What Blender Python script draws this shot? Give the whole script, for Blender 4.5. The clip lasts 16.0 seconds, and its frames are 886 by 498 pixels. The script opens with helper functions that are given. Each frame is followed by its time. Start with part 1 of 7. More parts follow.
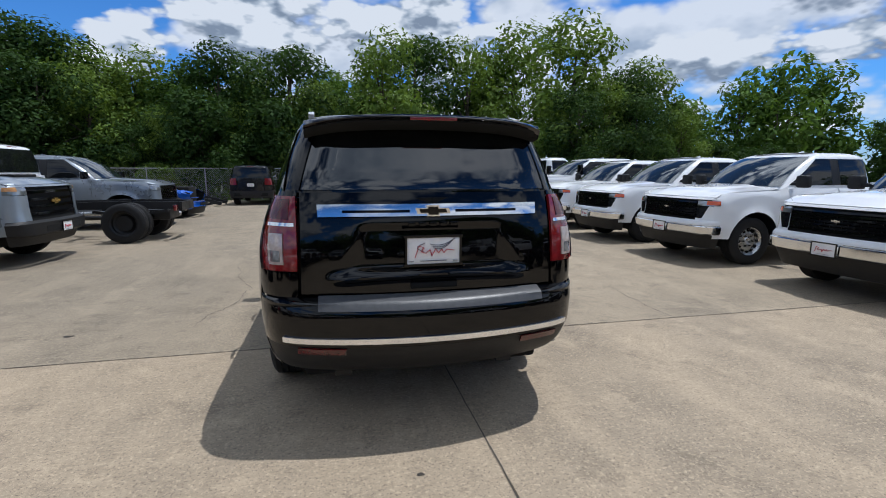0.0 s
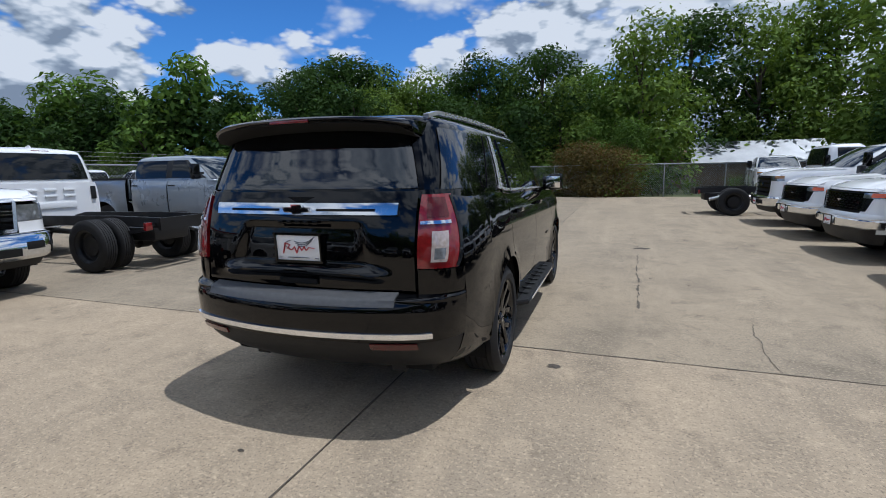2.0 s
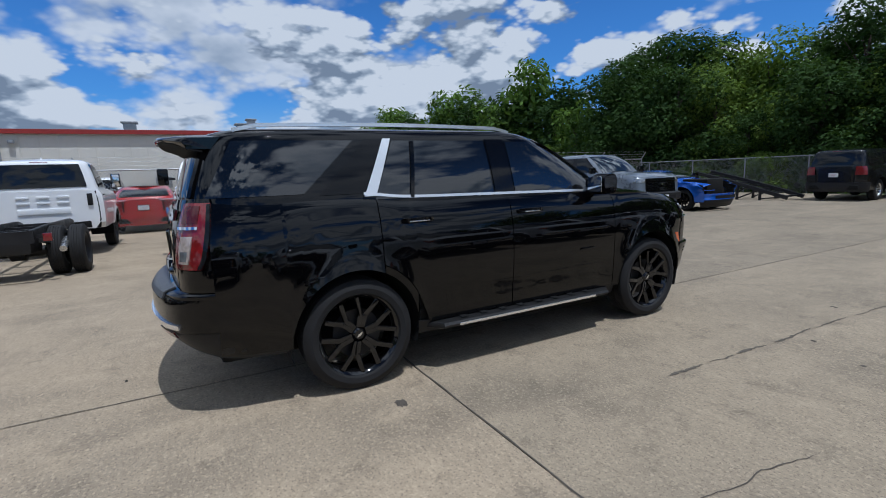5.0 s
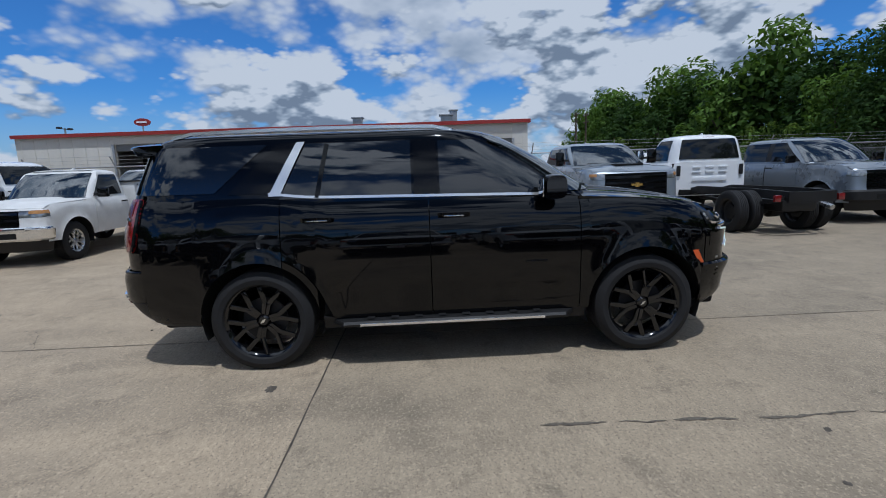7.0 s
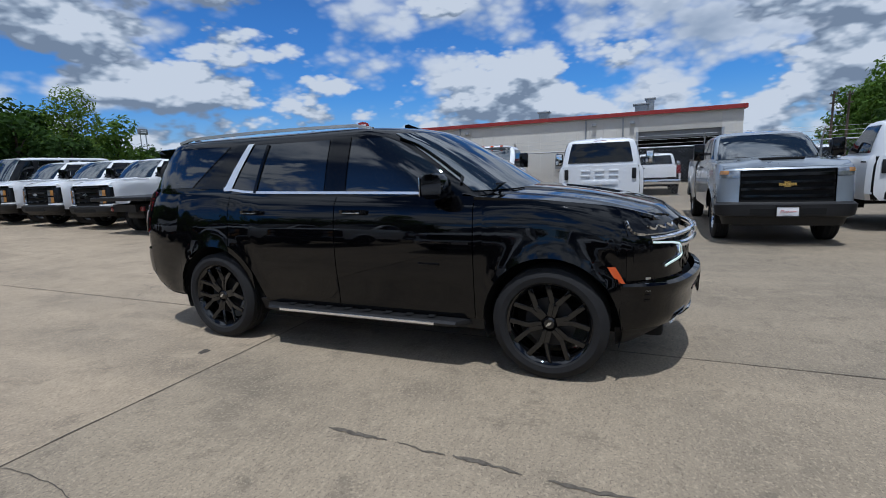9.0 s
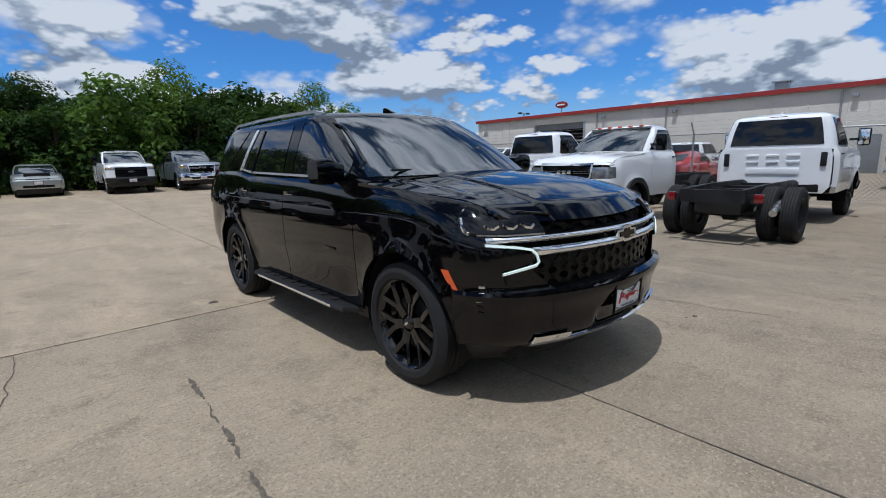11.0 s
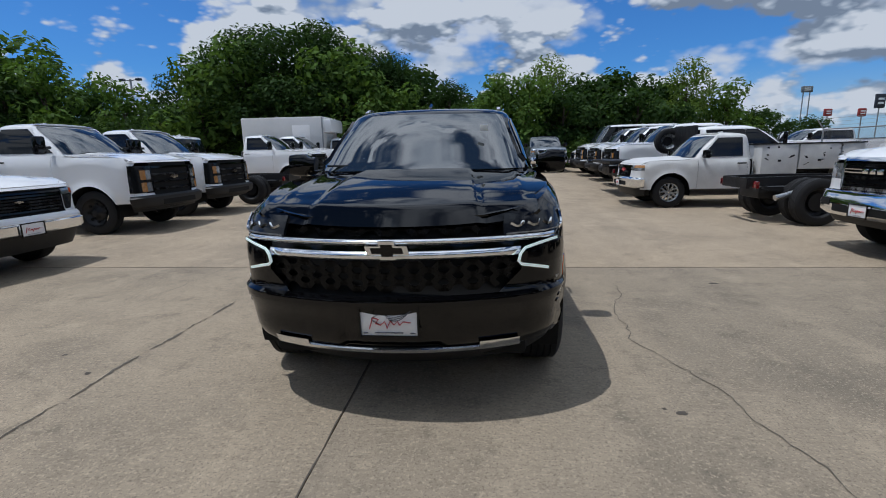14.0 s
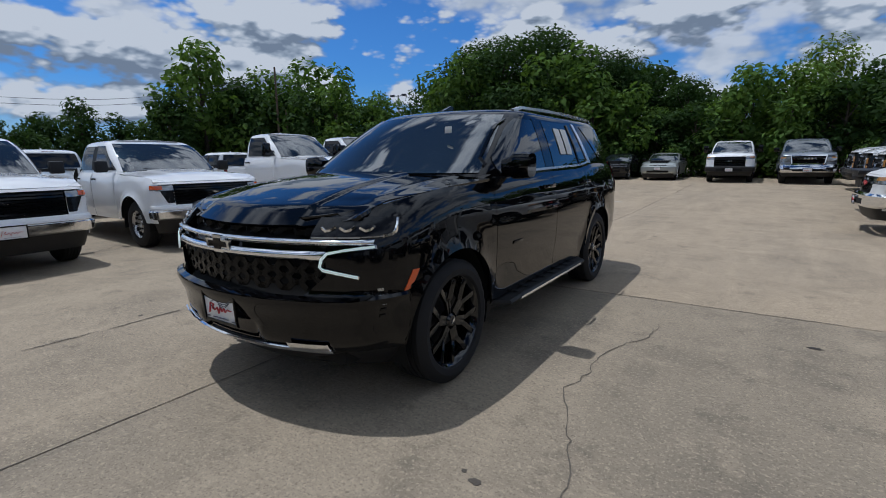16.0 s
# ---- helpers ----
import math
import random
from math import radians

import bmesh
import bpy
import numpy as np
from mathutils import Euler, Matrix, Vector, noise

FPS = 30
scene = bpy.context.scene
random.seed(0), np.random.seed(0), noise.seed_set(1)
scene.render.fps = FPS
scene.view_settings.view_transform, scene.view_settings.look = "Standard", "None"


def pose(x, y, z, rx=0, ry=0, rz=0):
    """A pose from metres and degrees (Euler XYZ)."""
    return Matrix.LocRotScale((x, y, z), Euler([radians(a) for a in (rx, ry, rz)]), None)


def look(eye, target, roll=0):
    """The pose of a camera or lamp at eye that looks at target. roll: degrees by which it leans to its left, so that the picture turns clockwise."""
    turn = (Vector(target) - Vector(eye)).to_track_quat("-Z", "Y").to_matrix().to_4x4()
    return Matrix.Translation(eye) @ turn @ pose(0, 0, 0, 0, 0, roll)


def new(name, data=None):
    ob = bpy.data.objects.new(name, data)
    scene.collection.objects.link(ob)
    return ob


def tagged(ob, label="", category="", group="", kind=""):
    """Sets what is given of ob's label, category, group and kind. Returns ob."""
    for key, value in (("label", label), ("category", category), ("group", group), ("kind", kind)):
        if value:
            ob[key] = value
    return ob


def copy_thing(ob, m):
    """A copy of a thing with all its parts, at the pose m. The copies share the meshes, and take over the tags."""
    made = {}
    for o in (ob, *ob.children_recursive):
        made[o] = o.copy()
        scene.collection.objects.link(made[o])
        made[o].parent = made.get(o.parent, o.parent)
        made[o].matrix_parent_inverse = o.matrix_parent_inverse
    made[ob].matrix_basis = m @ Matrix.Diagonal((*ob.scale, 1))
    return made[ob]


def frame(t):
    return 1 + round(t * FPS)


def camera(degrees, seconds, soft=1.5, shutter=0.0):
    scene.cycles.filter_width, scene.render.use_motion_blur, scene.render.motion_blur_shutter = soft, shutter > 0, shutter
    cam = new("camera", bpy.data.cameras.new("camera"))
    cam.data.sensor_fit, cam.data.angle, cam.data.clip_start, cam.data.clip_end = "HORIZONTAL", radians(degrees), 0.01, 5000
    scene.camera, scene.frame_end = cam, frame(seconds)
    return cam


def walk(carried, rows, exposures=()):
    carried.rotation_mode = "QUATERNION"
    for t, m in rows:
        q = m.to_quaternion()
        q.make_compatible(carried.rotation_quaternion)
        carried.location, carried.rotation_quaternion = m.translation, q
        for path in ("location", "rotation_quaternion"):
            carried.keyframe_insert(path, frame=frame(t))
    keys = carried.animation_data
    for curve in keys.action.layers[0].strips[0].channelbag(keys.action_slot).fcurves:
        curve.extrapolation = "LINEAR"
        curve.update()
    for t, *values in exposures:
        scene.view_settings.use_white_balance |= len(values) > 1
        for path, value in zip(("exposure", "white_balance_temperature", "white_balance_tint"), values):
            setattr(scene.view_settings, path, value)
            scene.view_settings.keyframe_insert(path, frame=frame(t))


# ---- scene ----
cam = camera(86.3, 16.0, soft=1.0)
PATH = [
    (0, (-0.54, -5.115, 1.52), (-0.097, -3.19, 1.202), 0.1),
    (0.5, (0.034, -5.149, 1.498), (0.185, -3.18, 1.181), -0.5),
    (1, (0.623, -5.136, 1.501), (0.482, -3.167, 1.179), -0.8),
    (1.5, (1.199, -5.047, 1.51), (0.783, -3.118, 1.187), -1.0),
    (2, (1.749, -4.838, 1.511), (1.075, -2.982, 1.191), -1.1),
    (2.5, (2.309, -4.618, 1.531), (1.401, -2.864, 1.216), -1.3),
    (3, (2.785, -4.276, 1.513), (1.667, -2.647, 1.197), -1.4),
    (3.5, (3.267, -3.913, 1.495), (1.959, -2.431, 1.189), -1.8),
    (4, (3.608, -3.44, 1.466), (2.13, -2.125, 1.168), -2.1),
    (4.2, (3.731, -3.243, 1.479), (2.193, -2.0, 1.182), -2.2),
    (6.3, (4.513, -0.955, 1.535), (2.585, -0.553, 1.187), -1.9),
    (6.5, (4.557, -0.719, 1.539), (2.611, -0.409, 1.194), -2.0),
    (7, (4.641, -0.101, 1.557), (2.672, -0.024, 1.215), -2.1),
    (7.5, (4.585, 0.501, 1.536), (2.619, 0.352, 1.197), -2.2),
    (8, (4.51, 1.121, 1.529), (2.574, 0.755, 1.188), -2.4),
    (8.2, (4.452, 1.348, 1.504), (2.533, 0.897, 1.167), -2.4),
    (10.3, (3.358, 3.487, 1.478), (1.827, 2.251, 1.117), -1.8),
    (10.5, (3.174, 3.638, 1.449), (1.702, 2.334, 1.079), -1.7),
    (11, (2.721, 4.022, 1.449), (1.423, 2.548, 1.072), -1.6),
    (11.5, (2.247, 4.378, 1.466), (1.148, 2.753, 1.076), -1.4),
    (12, (1.711, 4.632, 1.472), (0.837, 2.879, 1.067), -1.3),
    (12.5, (1.182, 4.874, 1.488), (0.559, 3.017, 1.081), -1.3),
    (13, (0.63, 4.984, 1.495), (0.264, 3.06, 1.088), -1.1),
    (13.5, (0.066, 5.049, 1.498), (-0.035, 3.094, 1.093), -0.9),
    (14, (-0.497, 4.996, 1.469), (-0.329, 3.044, 1.066), -1.2),
    (14.5, (-1.064, 4.902, 1.468), (-0.636, 2.99, 1.07), -1.3),
    (15, (-1.584, 4.699, 1.441), (-0.913, 2.855, 1.053), -1.2),
    (15.5, (-2.116, 4.455, 1.432), (-1.221, 2.707, 1.05), -1.0),
    (16, (-2.56, 4.125, 1.421), (-1.463, 2.494, 1.054), -0.7),
]
walk(cam, [(t, look(eye, target, roll)) for t, eye, target, roll in PATH], [(0, -0.12, 5950, 10), (2, -0.18, 5850, 10), (4, -0.30, 5700, 9), (7, -0.50, 5650, 9), (8, -0.48, 5650, 9), (10.5, -0.28, 5850, 10), (11.5, -0.28, 5900, 10), (13.5, -0.42, 5900, 10), (16, -0.54, 5800, 10)])

# ---- world, sun ----
SUN_AZ, SUN_EL = math.atan2(0.33, 0.06), math.atan(1 / math.hypot(0.33, 0.06))
sun = new("sun", bpy.data.lights.new("sun", "SUN"))
sun.data.energy, sun.data.angle, sun.data.color = 3.5, radians(0.55), (1.0, 0.97, 0.925)
sun.matrix_world = look((3.3, 0.6, 10), (0, 0, 0))
scene.view_settings.exposure = 0.0


def nd(t, kind, x=0, **kw):
    """A node with its inputs given by name or number."""
    n = t.nodes.new(kind)
    for k, v in kw.items():
        if k.startswith("i_"):
            n.inputs[int(k[2:])].default_value = v
        else:
            setattr_safe(n, k, v)
    return n


def setattr_safe(n, k, v):
    if k == "operation":
        n.operation = v
    elif k == "blend_type":
        n.blend_type = v
    elif k == "data_type":
        n.data_type = v
    elif k == "interpolation_type":
        n.interpolation_type = v
    elif k == "feature":
        n.feature = v
    elif k == "noise_dimensions":
        n.noise_dimensions = v


def make_world():
    w = bpy.data.worlds.new("sky")
    scene.world = w
    w.use_nodes = True
    t = w.node_tree
    t.nodes.clear()
    L = t.links.new
    out, bg = nd(t, "ShaderNodeOutputWorld"), nd(t, "ShaderNodeBackground")
    sky = nd(t, "ShaderNodeTexSky")
    sky.sky_type, sky.sun_disc = "NISHITA", False
    sky.sun_elevation, sky.sun_rotation = SUN_EL, SUN_AZ
    sky.air_density, sky.dust_density, sky.ozone_density = 1.0, 0.6, 2.2
    co = nd(t, "ShaderNodeTexCoord")
    # clouds: two heaps of noise on the sky's sphere, flattened towards the horizon
    sep = nd(t, "ShaderNodeSeparateXYZ")
    L(co.outputs["Generated"], sep.inputs[0])

    def math_(op, a, b=None, c=None):
        n = nd(t, "ShaderNodeMath", operation=op)
        for i, v in enumerate((a, b, c)):
            if v is None:
                continue
            if isinstance(v, (int, float)):
                n.inputs[i].default_value = v
            else:
                L(v, n.inputs[i])
        return n.outputs[0]

    zc = math_("MAXIMUM", sep.outputs[2], 0.0)

    def heap(lift, flat, grow, scale, puff, seed):
        """Billows on the sky's sphere; lift shifts them up a little, flat is their breadth over height."""
        den = math_("ADD", math_("MULTIPLY", zc, grow), 1.0 - grow * 0.2)
        px, py = math_("DIVIDE", sep.outputs[0], den), math_("DIVIDE", sep.outputs[1], den)
        cb = nd(t, "ShaderNodeCombineXYZ")
        L(px, cb.inputs[0]), L(py, cb.inputs[1]), L(math_("MULTIPLY_ADD", zc, flat, seed + lift * flat), cb.inputs[2])
        n = nd(t, "ShaderNodeTexNoise")
        n.inputs["Scale"].default_value, n.inputs["Detail"].default_value, n.inputs["Roughness"].default_value = scale, 7, 0.47
        L(cb.outputs[0], n.inputs["Vector"])
        v = nd(t, "ShaderNodeTexVoronoi", feature="SMOOTH_F1")
        v.inputs["Scale"].default_value, v.inputs["Smoothness"].default_value = puff, 0.35
        v.inputs["Detail"].default_value, v.inputs["Roughness"].default_value, v.inputs["Lacunarity"].default_value = 3.2, 0.55, 2.2
        L(cb.outputs[0], v.inputs["Vector"])
        return math_("SUBTRACT", math_("ADD", n.outputs["Fac"], 0.17), math_("MULTIPLY", v.outputs["Distance"], 0.30))

    def smooth(src, a0, a1, b0, b1):
        r = nd(t, "ShaderNodeMapRange", interpolation_type="SMOOTHSTEP")
        for i, v in enumerate((a0, a1, b0, b1)):
            r.inputs[i + 1].default_value = v
        L(src, r.inputs[0])
        return r.outputs[0]

    def lit(tops, bases):
        ramp = nd(t, "ShaderNodeValToRGB")
        L(tops, ramp.inputs[0])
        e = ramp.color_ramp.elements
        e[0].position, e[0].color = 0.06, bases
        e[1].position, e[1].color = 0.92, (0.78, 0.81, 0.85, 1)
        m = e.new(0.42)
        m.color = (0.42, 0.485, 0.57, 1)
        m = e.new(0.66)
        m.color = (0.60, 0.65, 0.715, 1)
        # clouds high up, near the sun, are lit through and brighter
        glow = nd(t, "ShaderNodeMix", data_type="RGBA", blend_type="MULTIPLY")
        glow.inputs["Factor"].default_value = 1
        L(ramp.outputs[0], glow.inputs[6]), L(smooth(zc, 0.34, 0.85, 1.0, 1.6), glow.inputs[7])
        return glow.outputs[2]

    # low heaps: bright round tops over grey bases
    b0, b1, b2 = (heap(k, 2.1, 0.0, 3.0, 7.0, 4.7) for k in (0.0, 0.055, 0.018))
    cover = math_("SUBTRACT", smooth(zc, 0.08, 0.40, 0.085, 0.0), smooth(zc, 0.45, 0.65, 0.0, 0.10))
    dens = math_("ADD", b0, cover)
    mask = smooth(dens, 0.385, 0.468, 0.0, 1.0)
    crest = math_("ADD", math_("MULTIPLY", math_("SUBTRACT", b0, b1), 4.8), math_("MULTIPLY", math_("SUBTRACT", b0, b2), 5.5))
    shade = math_("ADD", crest, math_("SUBTRACT", 0.60, math_("MULTIPLY", math_("MAXIMUM", math_("SUBTRACT", dens, 0.50), 0.0), 0.9)))
    low_col = lit(shade, (0.245, 0.30, 0.385, 1))
    # high broken sheets overhead
    h0, h1 = heap(0.0, 1.0, 1.4, 3.0, 6.0, 8.3), heap(0.05, 1.0, 1.4, 3.0, 6.0, 8.3)
    hd = math_("ADD", h0, smooth(zc, 0.20, 0.50, -0.06, 0.03))
    hmask = math_("MULTIPLY", smooth(hd, 0.29, 0.45, 0.0, 1.0), 0.93)
    hshade = math_("ADD", math_("MULTIPLY", math_("SUBTRACT", h0, h1), 2.4), math_("SUBTRACT", 0.78, math_("MULTIPLY", math_("MAXIMUM", math_("SUBTRACT", hd, 0.44), 0.0), 2.0)))
    high_col = lit(hshade, (0.27, 0.325, 0.41, 1))
    # sky in the camera's scale
    skymul = nd(t, "ShaderNodeMix", data_type="RGBA", blend_type="MULTIPLY")
    skymul.inputs["Factor"].default_value = 1
    L(sky.outputs[0], skymul.inputs[6])
    skymul.inputs[7].default_value = (0.043, 0.088, 0.142, 1)

    def over(below, above, fac):
        mx = nd(t, "ShaderNodeMix", data_type="RGBA")
        L(fac, mx.inputs["Factor"]), L(below, mx.inputs[6]), L(above, mx.inputs[7])
        return mx.outputs[2]

    # the blue deepens towards the zenith
    deep = nd(t, "ShaderNodeMix", data_type="RGBA", blend_type="MULTIPLY")
    deep.inputs["Factor"].default_value = 1
    L(skymul.outputs[2], deep.inputs[6]), L(smooth(zc, 0.25, 0.70, 1.0, 0.28), deep.inputs[7])
    haze = nd(t, "ShaderNodeMix", data_type="RGBA")
    L(smooth(zc, 0.0, 0.16, 0.55, 0.0), haze.inputs["Factor"]), L(deep.outputs[2], haze.inputs[6])
    haze.inputs[7].default_value = (0.52, 0.66, 0.80, 1)
    L(over(over(haze.outputs[2], high_col, hmask), low_col, mask), bg.inputs[0])
    bg.inputs[1].default_value = 1.0
    L(bg.outputs[0], out.inputs[0])


make_world()


# ---- materials ----
def mat(name, base, rough=0.5, metal=0.0, coat=0.0, vary=0.0, vscale=6.0, bump=0.0, bscale=40.0, second=None, trans=0.0, ior=1.45,
        emit=0.0, spec=0.5, rvary=0.0, dist=0.002, island=0.0, obj_random=0.0):
    """A procedural material: a base colour that drifts at two scales, with wear in the gloss and a fine relief."""
    m = bpy.data.materials.new(name)
    m.use_nodes = True
    t = m.node_tree
    L = t.links.new
    p = t.nodes["Principled BSDF"]
    p.inputs["Base Color"].default_value = (*base, 1)
    p.inputs["Roughness"].default_value, p.inputs["Metallic"].default_value = rough, metal
    p.inputs["Coat Weight"].default_value, p.inputs["Coat Roughness"].default_value = coat, 0.03
    p.inputs["Transmission Weight"].default_value, p.inputs["IOR"].default_value = trans, ior
    p.inputs["Specular IOR Level"].default_value = spec
    if emit:
        p.inputs["Emission Color"].default_value, p.inputs["Emission Strength"].default_value = (*base, 1), emit
    if vary or rvary or bump or island or obj_random:
        co = nd(t, "ShaderNodeTexCoord")
        if vary or rvary:
            n1, n2 = nd(t, "ShaderNodeTexNoise"), nd(t, "ShaderNodeTexNoise")
            n1.inputs["Scale"].default_value, n1.inputs["Detail"].default_value = vscale, 5
            n2.inputs["Scale"].default_value, n2.inputs["Detail"].default_value = vscale * 9, 3
            L(co.outputs["Object"], n1.inputs["Vector"]), L(co.outputs["Object"], n2.inputs["Vector"])
            add = nd(t, "ShaderNodeMath", operation="MULTIPLY_ADD", i_1=0.35)
            L(n2.outputs["Fac"], add.inputs[0]), L(n1.outputs["Fac"], add.inputs[2])
            mr = nd(t, "ShaderNodeMapRange", i_1=0.42, i_2=0.92)
            L(add.outputs[0], mr.inputs[0])
        if vary:
            dark = second or tuple(c * (1 - vary) for c in base)
            mx = nd(t, "ShaderNodeMix", data_type="RGBA")
            mx.inputs[6].default_value, mx.inputs[7].default_value = (*dark, 1), (*base, 1)
            L(mr.outputs[0], mx.inputs["Factor"]), L(mx.outputs[2], p.inputs["Base Color"])
            if island or obj_random:
                hs = nd(t, "ShaderNodeHueSaturation")
                src = nd(t, "ShaderNodeNewGeometry").outputs["Random Per Island"] if island else nd(t, "ShaderNodeObjectInfo").outputs["Random"]
                k = island or obj_random
                r = nd(t, "ShaderNodeMapRange", i_3=1 - k, i_4=1 + k)
                L(src, r.inputs[0]), L(r.outputs[0], hs.inputs["Value"])
                L(mx.outputs[2], hs.inputs["Color"]), L(hs.outputs[0], p.inputs["Base Color"])
        if rvary:
            rr = nd(t, "ShaderNodeMapRange", i_3=max(rough - rvary, 0.01), i_4=rough + rvary)
            L(mr.outputs[0], rr.inputs[0]), L(rr.outputs[0], p.inputs["Roughness"])
        if bump:
            n3, b = nd(t, "ShaderNodeTexNoise"), nd(t, "ShaderNodeBump")
            n3.inputs["Scale"].default_value, n3.inputs["Detail"].default_value = bscale, 4
            b.inputs["Strength"].default_value, b.inputs["Distance"].default_value = bump, dist
            L(co.outputs["Object"], n3.inputs["Vector"]), L(n3.outputs["Fac"], b.inputs["Height"]), L(b.outputs[0], p.inputs["Normal"])
    return m


BLACK_PAINT = mat("black_paint", (0.0016, 0.0016, 0.002), 0.03, rvary=0.015, vscale=3, ior=1.44)
WHITE_PAINT = mat("white_paint", (0.84, 0.85, 0.86), 0.22, coat=0.8, vary=0.02, vscale=0.6, rvary=0.03)
GREY_PAINT = mat("grey_paint", (0.30, 0.34, 0.385), 0.30, metal=0.45, coat=0.9, vary=0.12, vscale=1.2, rvary=0.05)
SLATE_PAINT = mat("slate_paint", (0.22, 0.25, 0.29), 0.3, metal=0.45, coat=0.9, vary=0.12, vscale=1.2, rvary=0.05)
BLUE_PAINT = mat("blue_paint", (0.02, 0.12, 0.55), 0.25, metal=0.3, coat=1, vary=0.1)
RED_PAINT = mat("red_paint", (0.45, 0.02, 0.02), 0.25, coat=1, vary=0.1)
SILVER_PAINT = mat("silver_paint", (0.42, 0.45, 0.44), 0.3, metal=0.5, coat=0.8, vary=0.1)
DARK_PAINT = mat("dark_paint", (0.006, 0.0065, 0.008), 0.22, coat=0.3, vary=0.1)
OLD_WHITE = mat("old_white_paint", (0.70, 0.70, 0.69), 0.45, vary=0.18, vscale=4, rvary=0.1, bump=0.1)
TRIM = mat("black_trim_plastic", (0.011, 0.011, 0.012), 0.55, vary=0.35, vscale=8, bump=0.25, bscale=300)
GLOSS_TRIM = mat("gloss_black_trim", (0.003, 0.003, 0.0035), 0.08, spec=0.4, rvary=0.04)
GRILLE_BLACK = mat("grille_black", (0.004, 0.004, 0.0044), 0.26, spec=0.26, rvary=0.08)
LINER = mat("dark_liner", (0.004, 0.004, 0.004), 0.9, vary=0.3)
FRAME = mat("chassis_steel", (0.012, 0.012, 0.0135), 0.5, vary=0.4, vscale=5, bump=0.2, rvary=0.15)
CHROME = mat("chrome", (0.78, 0.79, 0.80), 0.08, metal=1.0, rvary=0.04, vscale=5)
RAIL = mat("bright_aluminium", (0.88, 0.89, 0.90), 0.22, metal=0.70, vary=0.05, rvary=0.05, vscale=5)
SATIN = mat("satin_chrome", (0.90, 0.91, 0.92), 0.12, metal=0.92, rvary=0.05, vscale=5)
STEEL = mat("wheel_steel", (0.55, 0.56, 0.57), 0.28, metal=0.9, vary=0.15, rvary=0.08)
TYRE = mat("tyre_rubber", (0.013, 0.013, 0.014), 0.8, vary=0.3, vscale=12, bump=0.3, bscale=120)
GLASS = mat("tinted_glass", (0.004, 0.0045, 0.005), 0.012, ior=1.85)
TRUCK_GLASS = mat("truck_side_glass", (0.008, 0.009, 0.010), 0.015, ior=1.45)
SCREEN = mat("windscreen_glass", (0.012, 0.017, 0.019), 0.012, ior=2.8)
LENS = mat("clear_lens", (0.46, 0.48, 0.50), 0.08, metal=0.6, coat=0.8, vary=0.7, vscale=14)
AMBER_CLEAR = mat("amber_clear_lens", (0.50, 0.24, 0.07), 0.15, coat=0.8, vary=0.5, vscale=20)
REFLECTOR = mat("dark_red_reflector", (0.09, 0.008, 0.008), 0.2, coat=0.5, vary=0.3, vscale=30)
WHEEL_BLACK = mat("gloss_black_wheel", (0.004, 0.004, 0.0045), 0.07, rvary=0.03, ior=1.6)
LAMP_BLACK = mat("smoked_lamp", (0.012, 0.013, 0.015), 0.10, spec=0.35, vary=0.5, vscale=20)
RED_LENS = mat("red_lens", (0.235, 0.012, 0.015), 0.12, coat=1.0, vary=0.45, vscale=30)
AMBER = mat("amber_lens", (0.75, 0.10, 0.01), 0.15, coat=1.0, vary=0.15)
DRL = mat("running_light", (0.80, 0.95, 0.88), 0.15, emit=0.35)
PLATE = mat("plate_white", (0.88, 0.88, 0.88), 0.35, vary=0.06, vscale=30)
PLATE_RED = mat("plate_red", (0.5, 0.05, 0.06), 0.4)
PLATE_INK = mat("plate_ink", (0.09, 0.10, 0.13), 0.4)
GOLD = mat("gold_badge", (0.65, 0.42, 0.12), 0.25, metal=0.8)
PAD = mat("step_pad", (0.085, 0.087, 0.092), 0.36, vary=0.3, vscale=30, bump=0.4, bscale=200)
PAPER = mat("paper_sticker", (0.75, 0.74, 0.70), 0.7, vary=0.1)
SEAT = mat("seat_cloth", (0.035, 0.035, 0.038), 0.85, vary=0.3)


# ---- shapes ----
def curve(*pts):
    """A smooth curve through (t, value) pairs that never overshoots."""
    T, V = np.array([p[0] for p in pts], float), np.array([p[1] for p in pts], float)
    d = np.diff(V) / np.diff(T)
    s = np.zeros(len(T))
    s[0], s[-1] = d[0], d[-1]
    for i in range(1, len(T) - 1):
        s[i] = 0 if d[i - 1] * d[i] <= 0 else 2 * d[i - 1] * d[i] / (d[i - 1] + d[i])

    def f(t):
        t = min(max(float(t), T[0]), T[-1])
        i = min(int(np.searchsorted(T, t, "right")) - 1, len(T) - 2)
        h = T[i + 1] - T[i]
        u = (t - T[i]) / h
        return float((1 + 2 * u) * (1 - u) ** 2 * V[i] + u * (1 - u) ** 2 * h * s[i] + u * u * (3 - 2 * u) * V[i + 1] + u * u * (u - 1) * h * s[i + 1])
    return f


